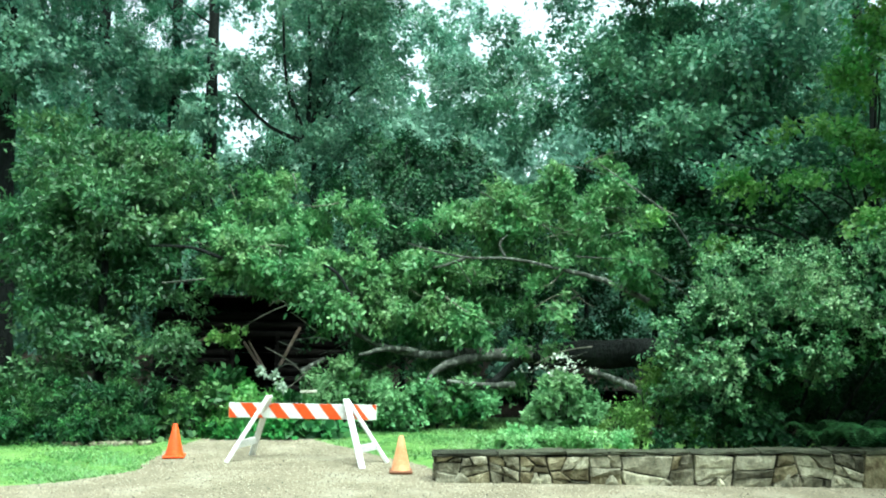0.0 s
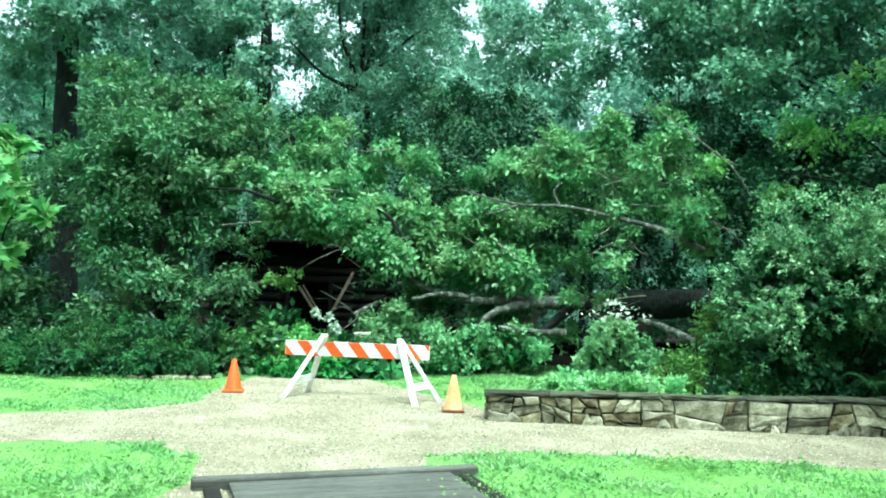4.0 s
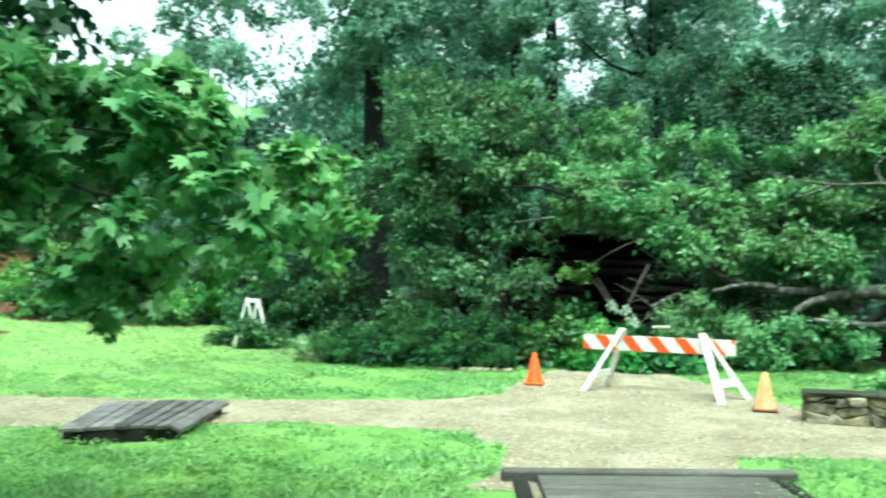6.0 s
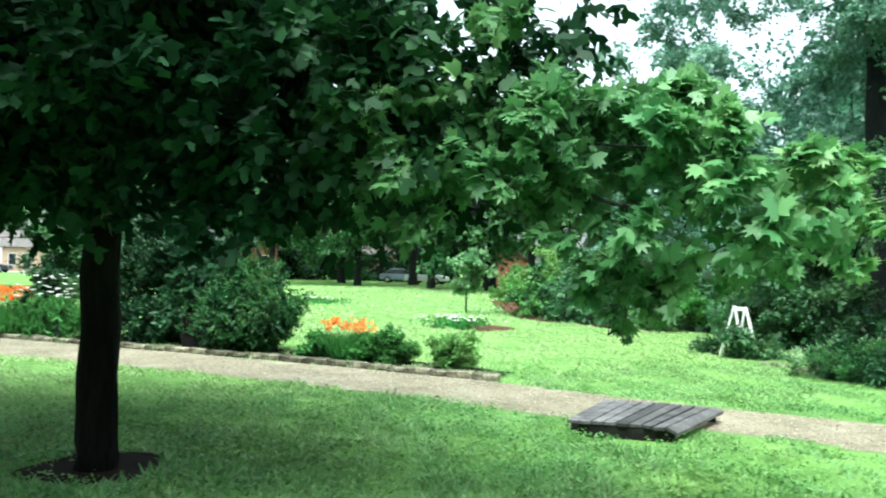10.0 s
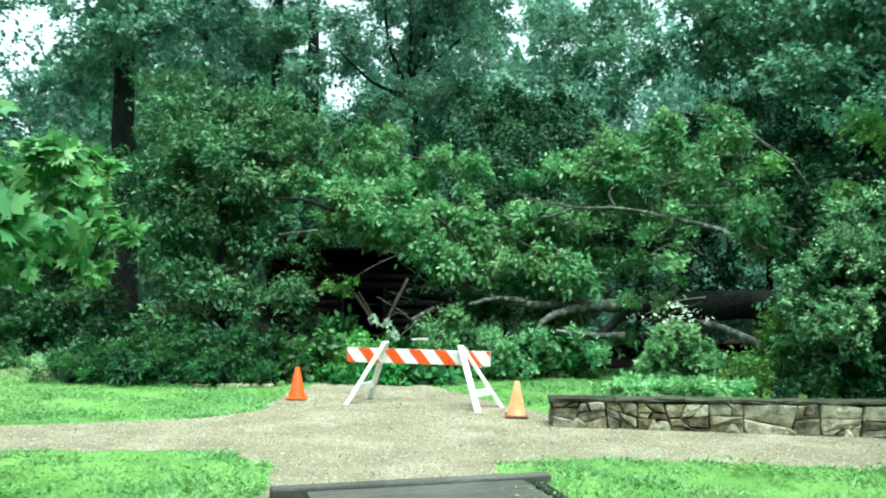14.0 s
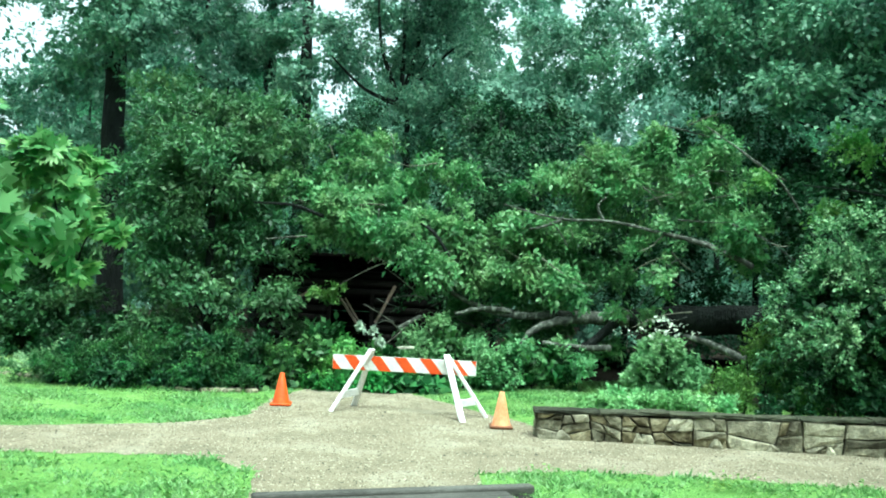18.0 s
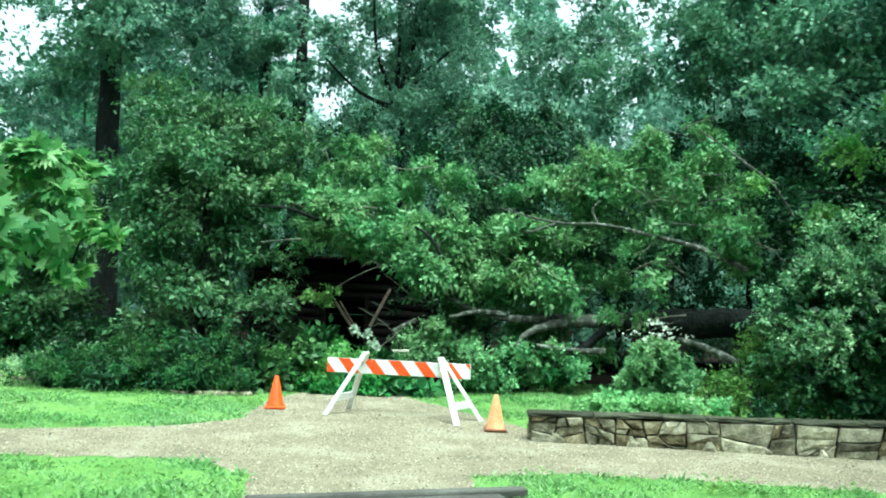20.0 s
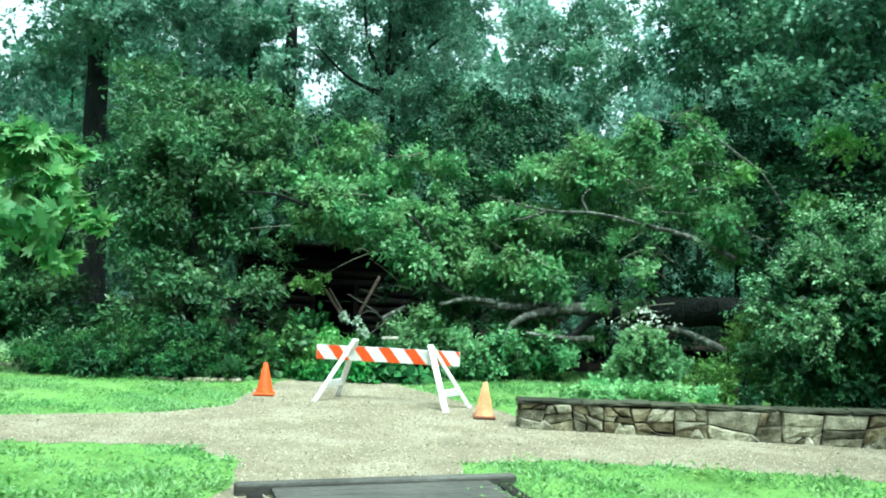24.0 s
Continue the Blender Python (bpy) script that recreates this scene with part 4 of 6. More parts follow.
# ---- fallen tree ----
fallen = thing("fallen_tree", (3.53, 16.12, 1.00), 0, "large uprooted oak lying across the cabin, still in leaf", "tree")
fo = fallen.location
def bough(pts, radii, mat=None, seed=1, name="limb"):
    part(name, tube(name, [Vector(p) - fo for p in pts], radii, 10, 5, 0.10, seed), mat or M_LIMB, fallen)
bough([(5.44, 16.64, 1.39), (4.13, 16.50, 1.41), (2.96, 16.54, 1.37), (1.76, 16.51, 1.34)], [0.34, 0.31, 0.28, 0.2], M_BARK, 1, "trunk")
bough([(1.76, 16.51, 1.34), (1.13, 16.07, 1.34), (0.42, 15.80, 1.26), (-0.05, 15.51, 1.07), (-0.29, 15.30, 0.75)], [0.19, 0.12, 0.09, 0.065, 0.03], None, 2)
bough([(1.75, 16.41, 1.34), (0.75, 16.25, 1.36), (0.25, 16.13, 1.35), (-0.45, 15.97, 1.34), (-1.05, 15.91, 1.47), (-1.61, 15.95, 1.7), (-2.08, 15.89, 1.98)], [0.15, 0.11, 0.085, 0.075, 0.06, 0.045, 0.02], None, 3)
bough([(-1.53, 15.57, 1.32), (-0.98, 15.72, 1.45), (-0.45, 15.97, 1.4)], [0.03, 0.05, 0.06], None, 4)
bough([(-2.52, 15.1, 1.03), (-2.33, 15.21, 1.14), (-2.15, 15.42, 1.25)], [0.035, 0.045, 0.04], None, 18)
bough([(2.66, 15.38, 1.10), (3.06, 14.89, 1.00), (3.52, 14.38, 0.76)], [0.045, 0.06, 0.075], None, 5)
bough([(3.67, 14.76, 2.37), (2.96, 15.12, 2.74), (2.21, 15.45, 2.96), (1.30, 15.75, 3.17), (0.35, 15.90, 3.21), (-0.70, 16.19, 3.49)], [0.055, 0.05, 0.036, 0.03, 0.024, 0.012], None, 6)
bough([(0.41, 15.90, 3.18), (0.09, 15.81, 3.05), (-0.18, 15.81, 2.99)], [0.035, 0.03, 0.012], None, 7)
bough([(1.37, 15.55, 0.82), (0.84, 15.38, 0.81), (0.12, 15.31, 0.88)], [0.07, 0.05, 0.03], None, 8)
bough([(1.49, 15.94, 1.29), (1.07, 15.77, 0.90), (0.70, 15.59, 0.72)], [0.10, 0.08, 0.05], M_BARK, 9)
bough([(-2.26, 15.85, 3.03), (-1.95, 15.69, 2.81), (-1.62, 15.52, 2.32)], [0.03, 0.035, 0.02], M_BARK, 10)
bough([(-5.55, 15.55, 3.32), (-4.83, 15.79, 3.32), (-4.22, 15.86, 3.12)], [0.02, 0.03, 0.04], M_BARK, 11)
bough([(-5.31, 15.63, 2.62), (-4.88, 15.67, 2.67), (-4.49, 15.68, 2.71)], [0.015, 0.02, 0.02], None, 12)
bough([(1.21, 15.96, 3.21), (1.10, 15.97, 3.48), (1.25, 15.96, 3.65)], [0.03, 0.025, 0.012], None, 13)
bough([(4.33, 14.37, 3.27), (4.02, 14.46, 3.80), (3.52, 14.79, 4.33), (2.92, 15.23, 4.90)], [0.02, 0.02, 0.015, 0.01], None, 14)
bough([(-2.46, 15.82, 2.85), (-1.99, 15.68, 2.53), (-1.66, 15.62, 2.49)], [0.015, 0.02, 0.012], None, 15)
bough([(-1.66, 15.72, 2.22), (-1.69, 15.62, 1.95), (-1.56, 15.53, 1.74)], [0.02, 0.02, 0.012], None, 16)
fb = [(-4.84, 18.28, 2.83, 0.8, 0.35, 0.3), (-3.62, 18.35, 2.88, 0.8, 0.35, 0.3), (-5.51, 17.77, 2.46, 0.5, 0.4, 0.4), (-3.99, 17.05, 3.31, 1.1, 1.2, 0.7), (-5.17, 17.25, 3.65, 0.9, 1.0, 0.8), (-3.08, 16.73, 2.96, 0.9, 0.9, 0.6), (-3.65, 18.14, 4.32, 1.2, 1.0, 0.8), (-2.42, 16.83, 3.69, 1.2, 1.0, 0.8), (-1.85, 16.40, 2.52, 1.2, 1.0, 0.8), (-0.73, 16.49, 2.46, 1.1, 0.9, 0.8), (0.40, 16.50, 2.39, 1.1, 0.9, 0.8), (0.37, 17.50, 3.75, 1.0, 0.9, 0.8), (1.76, 17.42, 4.02, 1.1, 0.9, 0.8),
      (2.87, 17.27, 4.85, 0.9, 0.9, 0.9), (3.44, 16.65, 4.08, 0.9, 0.8, 0.6), (2.04, 15.60, 2.45, 0.5, 0.5, 0.5), (1.92, 15.5, 1.85, 0.5, 0.5, 0.5), (1.85, 15.4, 1.45, 0.35, 0.4, 0.3), (-1.33, 15.95, 1.86, 0.8, 0.6, 0.3), (-2.56, 16.11, 1.64, 0.55, 0.5, 0.4), (-2.72, 15.98, 1.09, 0.4, 0.4, 0.35), (-2.63, 16.30, 2.37, 0.8, 0.8, 0.6), (2.65, 16.19, 2.47, 0.4, 0.5, 0.4), (3.87, 14.50, 2.74, 0.7, 0.6, 0.7), (2.10, 16.27, 3.44, 0.8, 0.7, 0.5), (3.02, 16.13, 3.89, 0.9, 0.8, 0.6), (1.26, 16.96, 4.17, 0.9, 0.8, 0.5), (3.46, 15.22, 3.28, 0.6, 0.6, 0.5),
      (-0.6, 17.3, 1.5, 1.0, 0.6, 0.7), (0.6, 17.5, 1.6, 1.0, 0.6, 0.7), (-1.9, 17.4, 1.4, 0.8, 0.6, 0.6), (-0.2, 16.6, 0.7, 0.8, 0.5, 0.4), (1.2, 16.9, 0.6, 0.7, 0.5, 0.4), (-1.5, 16.3, 0.8, 0.6, 0.5, 0.4)]
tw_rng = random.Random(3)
for i in range(80):
    q = fb[tw_rng.randrange(3, len(fb))]
    c = Vector(q[:3]) + Vector((tw_rng.uniform(-1, 1) * q[3], -0.7 * q[4] + tw_rng.uniform(-0.3, 0.2), tw_rng.uniform(-0.8, 0.8) * q[5]))
    d = Vector((tw_rng.uniform(-1, 1), tw_rng.uniform(-0.4, 0.2), tw_rng.uniform(-0.6, 0.6))) * tw_rng.uniform(0.3, 0.7)
    bough([c - d, c + Vector((0, 0, tw_rng.uniform(-0.08, 0.12))), c + d], [0.014, 0.010, 0.004], (M_TWIG, M_LIMB)[i % 2], 20 + i, "twig")
fr = [(a - fo.x, b - fo.y, c - fo.z, d, e, f) for a, b, c, d, e, f in fb]
part("crown", cloud(fr, 4100, 22, 0.27, 0.125, 51, 0.45, 0.5, floor=-fo.z + 0.05, width=0.8, group=16, bough=(0.2, 0.42), shape=OVAL, origin=tuple(fo)), L_OAK, fallen)

sprig_at = (-4.01, 16.12, 1.13)
shrub("sapling_shrub", (sprig_at[0], sprig_at[1]), [(-4.17, 16.08, 1.63, 0.32, 0.25, 0.11), (-4.58, 15.86, 1.33, 0.36, 0.3, 0.18), (-3.88, 16.15, 1.78, 0.2, 0.2, 0.08)], L_BRIGHT, "leafy sapling sprig before the dark cabin", 46, 14, 0.14, 0.085, 58, 3, stem_r=0.009)

# ---- standing trees behind ----
O = (-11.63, 21.58, 0.05)
oak = tree("oak_tree", (O[0], O[1], 0), 22.0, 0.33, [(-12.88, 20.26, 7.04, 1.6, 1.6, 1.2), (-13.00, 20.18, 4.94, 1.2, 1.5, 1.0), (-11.97, 21.96, 10.27, 2.6, 2.2, 1.8), (-9.97, 22.94, 8.66, 1.6, 1.8, 1.4), (-13.3, 20.5, 7.75, 0.8, 0.7, 0.3), (-12.50, 20.73, 7.63, 1.0, 1.0, 0.7), (-10.99, 21.80, 7.81, 1.1, 1.0, 0.8), (-12.49, 20.51, 5.91, 0.9, 0.9, 0.5), (-11.81, 20.79, 8.65, 1.3, 0.9, 0.8), (-12.44, 20.30, 8.18, 0.9, 0.8, 0.6), (-11.01, 21.11, 8.39, 0.9, 0.8, 0.6), (O[0], O[1], 13.5, 3.5, 3.5, 2.5), (-10.21, 19.42, 7.93, 1.20, 1.20, 0.60), (-9.09, 19.53, 7.67, 0.90, 0.90, 0.60), (-11.46, 19.81, 7.91, 1.00, 1.00, 0.60)], L_WOOD, "tall oak with a dark straight trunk forking high up", 1250, 26, 0.55, 0.16, 61, (-0.9, 0.3), limbs=False)
oo = Vector((O[0], O[1], 0))
part("front_bough", cloud([(p[0] - O[0], p[1] - O[1], *p[2:]) for p in [(-10.6, 19.6, 7.95, 1.1, 0.8, 0.42), (-11.0, 19.8, 8.55, 1.3, 0.8, 0.5), (-11.9, 19.9, 7.3, 0.9, 0.7, 0.5)]], 230, 24, 0.45, 0.15, 63, name="front_bough"), L_WOOD, oak)
part("limb", tube("limb", [Vector((-11.97, 21.39, 4.87)) - oo, Vector((-12.65, 21.11, 5.35)) - oo, Vector((-13.36, 20.67, 5.70)) - oo], [0.08, 0.05, 0.02], 8, 4, 0.1, 2), M_BARK, oak)
part("limb", tube("limb", [Vector((-12.00, 21.37, 7.52)) - oo, Vector((-11.64, 21.34, 8.11)) - oo, Vector((-11.20, 21.47, 8.58)) - oo], [0.2, 0.13, 0.05], 8, 4, 0.1, 3), M_BARK, oak)
C = (-4.33, 27.67, -0.01)
multi = tree("multi_stemmed_tree", (C[0], C[1], 0), 8.3, 0.22, [(-5.43, 27.48, 9.74, 1.4, 1.4, 1.2), (-3.45, 27.79, 10.07, 1.9, 1.8, 1.5), (-4.51, 26.63, 7.44, 1.8, 1.6, 1.3), (-6.53, 27.24, 7.33, 1.1, 1.1, 0.9), (-2.49, 26.89, 7.55, 1.7, 1.6, 1.3), (-4.0, 27.61, 12.15, 2.2, 2.2, 1.8)], L_WOOD, "grey multi-stemmed tree with ascending limbs", 1000, 26, 0.5, 0.15, 62, (-0.3, 0))
for i, (a, b) in enumerate((((-5.55, 27.45, 10.12), (-5.75, 27.41, 12.46)), ((-4.79, 27.60, 10.18), (-4.90, 27.58, 12.53)), ((-3.99, 27.72, 9.25), (-2.88, 27.86, 10.29)), ((-6.03, 27.35, 8.53), (-7.19, 27.07, 9.59)), ((-4.32, 27.67, 10.21), (-3.75, 27.76, 12.61)))):
    s = Vector((-4.85, 27.59, 8.07)) - Vector((C[0], C[1], 0))
    part("limb", tube("limb", [s, Vector(a) - Vector((C[0], C[1], 0)), Vector(b) - Vector((C[0], C[1], 0))], [0.10, 0.06, 0.03], 8, 4, 0.1, i), M_BARK, multi)
for k, (b, bl) in enumerate([((-10.28, 34.51, 0.05), [(-11.59, 34.09, 12.83, 1.5, 1.5, 0.9), (-10.56, 34.43, 10.24, 1.1, 1.1, 0.5), (-11.96, 33.96, 11.31, 1.5, 1.5, 0.8), (-11.72, 34.05, 15.52, 2, 2, 1.6)]), ((-12.38, 35.94, -0.10), [(-13.38, 35.58, 13.04, 2.4, 2, 1.4), (-13.92, 35.37, 10.16, 2.0, 1.8, 1.2), (-13.78, 35.42, 16.33, 3, 2.6, 2.2)]), ((-14.37, 33.02, -0.09), [(-14.49, 32.96, 10.50, 2.0, 1.8, 1.3), (-15.20, 32.65, 12.30, 2.4, 2, 1.4), (-15.54, 32.48, 15.10, 3, 2.6, 2.2)])]):
    tree("pine_tree", (b[0], b[1], 0), 24, 0.33, bl, L_PINE, "tall dark pine with a bare straight trunk", 220, 40, 0.6, 0.20, 70 + k, group="pines", width=0.35)
# dark broadleaved trees at the right
for k, (b, bl, n) in enumerate([((10.6, 21.0, 0.83), [(6.25, 18.32, 7.40, 1.30, 1.30, 0.80), (6.41, 18.38, 6.30, 1.20, 1.20, 0.70), (5.83, 18.37, 5.42, 1.20, 1.20, 0.70), (7.10, 17.97, 5.25, 1.20, 1.20, 0.70), (7.41, 17.94, 6.58, 1.20, 1.20, 0.80), (5.31, 18.77, 6.89, 1.30, 1.30, 0.80), (4.97, 18.78, 5.86, 1.00, 1.00, 0.60), (3.81, 21.67, 8.03, 2.2, 2, 1.4), (5.18, 20.36, 8.09, 2.2, 2, 1.4), (6.10, 19.05, 6.79, 2, 1.8, 1.2), (5.08, 19.35, 6.33, 1.8, 1.6, 1.1), (6.67, 18.86, 5.49, 1.6, 1.6, 1.0), (5.46, 19.25, 5.02, 1.3, 1.3, 0.9), (7.15, 18.68, 7.85, 2, 2, 1.4), (6.11, 20.10, 9.66, 3.4, 3, 2.2), (7.98, 18.34, 6.28, 2.2, 2, 1.6), (9.33, 17.89, 8.43, 2.4, 2, 1.8), (6.43, 20.14, 9.52, 2.4, 2, 1.8)], 2300),
                               ((7.97, 15.22, 1.76), [(6.29, 12.70, 4.98, 0.9, 0.8, 0.16), (6.89, 12.96, 5.96, 0.8, 0.8, 0.2), (5.76, 12.94, 4.13, 0.8, 0.7, 0.14), (6.45, 12.06, 4.15, 0.9, 0.8, 0.18), (7.26, 12.76, 6.72, 1.0, 0.9, 0.3), (6.13, 12.77, 4.46, 0.8, 0.7, 0.12), (6.30, 12.14, 3.41, 0.8, 0.6, 0.2), (5.06, 13.60, 3.79, 0.7, 0.6, 0.12), (4.45, 13.81, 3.35, 0.6, 0.5, 0.11), (5.31, 13.29, 4.33, 0.6, 0.6, 0.14), (4.18, 14.42, 3.75, 0.6, 0.5, 0.10)], 380)]):
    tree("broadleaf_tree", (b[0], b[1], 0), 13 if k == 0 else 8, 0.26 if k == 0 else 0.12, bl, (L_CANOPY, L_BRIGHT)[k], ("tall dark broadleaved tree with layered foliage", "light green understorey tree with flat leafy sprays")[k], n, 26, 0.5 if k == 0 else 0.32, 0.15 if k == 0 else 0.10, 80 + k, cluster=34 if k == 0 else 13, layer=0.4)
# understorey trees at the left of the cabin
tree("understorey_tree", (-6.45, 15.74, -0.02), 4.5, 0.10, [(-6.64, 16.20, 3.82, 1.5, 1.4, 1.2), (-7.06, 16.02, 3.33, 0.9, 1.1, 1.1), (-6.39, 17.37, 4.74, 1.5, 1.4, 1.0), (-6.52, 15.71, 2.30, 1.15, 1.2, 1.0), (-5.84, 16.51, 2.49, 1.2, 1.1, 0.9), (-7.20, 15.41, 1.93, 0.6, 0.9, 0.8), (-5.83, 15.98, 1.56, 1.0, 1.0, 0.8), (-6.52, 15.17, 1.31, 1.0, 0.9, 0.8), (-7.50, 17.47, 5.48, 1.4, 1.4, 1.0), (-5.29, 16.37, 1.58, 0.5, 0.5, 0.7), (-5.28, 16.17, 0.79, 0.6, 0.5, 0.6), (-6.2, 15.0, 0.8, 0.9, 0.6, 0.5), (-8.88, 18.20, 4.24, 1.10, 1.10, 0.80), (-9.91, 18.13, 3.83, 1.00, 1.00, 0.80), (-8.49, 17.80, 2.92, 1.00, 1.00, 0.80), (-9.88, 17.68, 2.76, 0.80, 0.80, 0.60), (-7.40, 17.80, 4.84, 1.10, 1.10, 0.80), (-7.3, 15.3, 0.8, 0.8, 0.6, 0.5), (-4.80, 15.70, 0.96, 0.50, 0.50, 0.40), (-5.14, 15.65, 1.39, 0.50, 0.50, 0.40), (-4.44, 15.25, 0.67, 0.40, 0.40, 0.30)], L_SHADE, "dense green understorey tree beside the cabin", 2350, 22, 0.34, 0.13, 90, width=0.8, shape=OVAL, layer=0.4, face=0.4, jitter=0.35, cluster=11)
tree("understorey_tree", (-11.46, 18.79, -0.55), 4.5, 0.10, [(-12.11, 18.38, 3.43, 1.1, 1.4, 1.1), (-11.44, 17.62, 1.96, 1.1, 1.4, 1.1), (-11.48, 17.60, 0.82, 1.6, 1.4, 1.0), (-10.37, 17.11, 0.57, 0.6, 0.8, 0.7)], L_SHADE, "green understorey tree at the wood edge", 850, 24, 0.40, 0.14, 91, layer=0.35, face=0.35, jitter=0.3)
# unseen upper crowns of the tall trees, added to shade the thicket below
for nm, bl, mt in (("oak_tree", [(-1, 0, 15, 4.5, 4, 2.5), (3, -3, 14, 4, 3.5, 2)], L_WOOD), ("multi_stemmed_tree", [(0, -3, 15, 5, 4.5, 2.5), (4, -5, 14.5, 4, 4, 2), (-4, -4, 15, 4, 4, 2)], L_WOOD), ("broadleaf_tree", [(0, -2, 14, 5, 5, 2.5), (-5, -1, 14.5, 4, 4, 2.2), (3, -4, 13.5, 4, 3.5, 2)], L_WOOD)):
    part("upper_crown", cloud(bl, 320, 18, 0.7, 0.34, 95, name="upper_crown", inner=0.1), mt, bpy.data.objects[nm])
# unseen canopy over the right end, added to darken the wall and shrub
bt = bpy.data.objects["broadleaf_tree"].matrix_basis.translation
part("upper_crown", cloud([(p[0] - bt.x, p[1] - bt.y, *p[2:]) for p in [(8.8, 8.5, 5.8, 2.8, 2.8, 1.0), (10, 12, 6, 2.5, 2.5, 1.2), (7.6, 11.5, 8.4, 2.4, 2.4, 1.0), (9.2, 6.2, 7.0, 2.6, 2.6, 1.0), (6.6, 9.2, 7.0, 1.2, 1.3, 0.5), (7.4, 7.4, 7.4, 1.6, 1.6, 0.6), (7.8, 10.4, 6.6, 1.4, 1.4, 0.6)]], 1000, 18, 0.55, 0.27, 96, name="upper_crown", inner=0.1), L_WOOD, bpy.data.objects["broadleaf_tree"])
# woods behind
wood_rng = random.Random(12)
for k in range(34):
    az = radians(-36 + k * 2.75 + wood_rng.uniform(-1, 1))
    d = wood_rng.uniform(33, 47)
    x, y = -d * math.sin(az), d * math.cos(az)
    h = wood_rng.uniform(17, 22)
    if math.degrees(az) > 46:
        continue
    if min(abs(math.degrees(az) - g) / v for g, v in ((15.0, 1.2), (-5.7, 0.7), (33.6, 1.6), (38.6, 0.5), (46.5, 3.4))) < 1.3:
        h = d * (0.16 if abs(math.degrees(az) - 34) < 3 else 0.20)
    bl = []
    for j in range(11):
        f = wood_rng.uniform(0.06, 1.0)
        bl.append((x + wood_rng.uniform(-2.4, 2.4), y + wood_rng.uniform(-2, 2), h * f, 2.6, 2.4, 1.8))
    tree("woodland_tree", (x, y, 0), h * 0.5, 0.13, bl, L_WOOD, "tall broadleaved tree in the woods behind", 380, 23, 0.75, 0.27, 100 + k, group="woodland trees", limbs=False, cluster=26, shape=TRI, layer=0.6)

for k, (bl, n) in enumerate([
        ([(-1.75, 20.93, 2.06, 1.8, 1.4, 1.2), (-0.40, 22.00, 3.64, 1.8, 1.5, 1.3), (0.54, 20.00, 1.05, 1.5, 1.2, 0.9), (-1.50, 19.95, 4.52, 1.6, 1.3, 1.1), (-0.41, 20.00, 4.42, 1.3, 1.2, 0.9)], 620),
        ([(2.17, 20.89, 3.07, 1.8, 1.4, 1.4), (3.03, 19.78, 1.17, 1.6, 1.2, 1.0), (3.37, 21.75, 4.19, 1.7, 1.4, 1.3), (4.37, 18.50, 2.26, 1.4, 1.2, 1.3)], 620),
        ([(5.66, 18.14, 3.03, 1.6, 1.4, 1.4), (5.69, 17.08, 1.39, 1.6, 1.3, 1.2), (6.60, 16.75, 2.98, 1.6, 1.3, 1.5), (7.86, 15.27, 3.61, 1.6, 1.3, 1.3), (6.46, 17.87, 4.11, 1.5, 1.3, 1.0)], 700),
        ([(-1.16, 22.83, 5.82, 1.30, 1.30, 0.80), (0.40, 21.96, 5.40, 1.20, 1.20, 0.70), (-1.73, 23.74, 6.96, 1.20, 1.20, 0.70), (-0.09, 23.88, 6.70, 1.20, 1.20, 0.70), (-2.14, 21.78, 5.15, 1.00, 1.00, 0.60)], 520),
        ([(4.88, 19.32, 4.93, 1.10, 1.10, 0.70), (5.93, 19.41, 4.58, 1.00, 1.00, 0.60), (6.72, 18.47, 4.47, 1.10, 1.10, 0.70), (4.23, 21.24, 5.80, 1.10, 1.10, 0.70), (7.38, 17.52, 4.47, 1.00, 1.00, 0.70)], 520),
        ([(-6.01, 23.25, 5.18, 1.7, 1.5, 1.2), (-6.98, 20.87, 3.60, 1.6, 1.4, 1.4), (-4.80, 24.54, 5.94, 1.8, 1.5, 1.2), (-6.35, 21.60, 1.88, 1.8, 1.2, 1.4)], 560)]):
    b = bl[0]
    tree("thicket_tree", (b[0], b[1], 0), max(q[2] for q in bl), 0.08, bl, L_DEEP_SHADE, "dense thicket tree behind, leaves darkened as shade", n, 34, 0.42, 0.118, 250 + k, group="thicket trees", shape=TRI)
# far wall of woods: too many to count
far_rng = random.Random(77)
far_blobs = []
for k in range(120):
    az = radians(-40 + k * 0.86 + far_rng.uniform(-0.5, 0.5))
    d = far_rng.uniform(50, 62)
    if math.degrees(az) > 44:
        continue
    tops = 0.40
    for g, v, e in ((15.0, 1.6, 0.26), (-5.7, 0.8, 0.26), (34.2, 2.0, 0.17), (38.6, 0.6, 0.22), (46.5, 4.0, 0.22)):
        if abs(math.degrees(az) - g) < v * 1.2:
            tops = e
    for j in range(4):
        far_blobs.append((-d * math.sin(az), d * math.cos(az), d * tops * (j + far_rng.random()) / 4, 2.8, 2.8, 2.8))
lawn_blobs = []
for k in range(46):
    az = radians(44 + k * 1.45)
    d = far_rng.uniform(135, 155)
    for j in range(3):
        lawn_blobs.append((-d * math.sin(az), d * math.cos(az), d * 0.22 * (j + far_rng.random()) / 3, 5.0, 5.0, 4.5))
for k in range(26):
    az = radians(76 + k * 1.0)
    d = far_rng.uniform(142, 150)
    for j in range(2):
        lawn_blobs.append((-d * math.sin(az), d * math.cos(az), 5 + 8 * j + far_rng.uniform(-2, 2), 4.0, 4.0, 4.5))
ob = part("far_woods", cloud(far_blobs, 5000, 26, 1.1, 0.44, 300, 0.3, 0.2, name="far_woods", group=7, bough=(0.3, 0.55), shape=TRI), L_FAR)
tagged(ob, "continuous wall of green woods in the distance", "woods", "", "stuff")
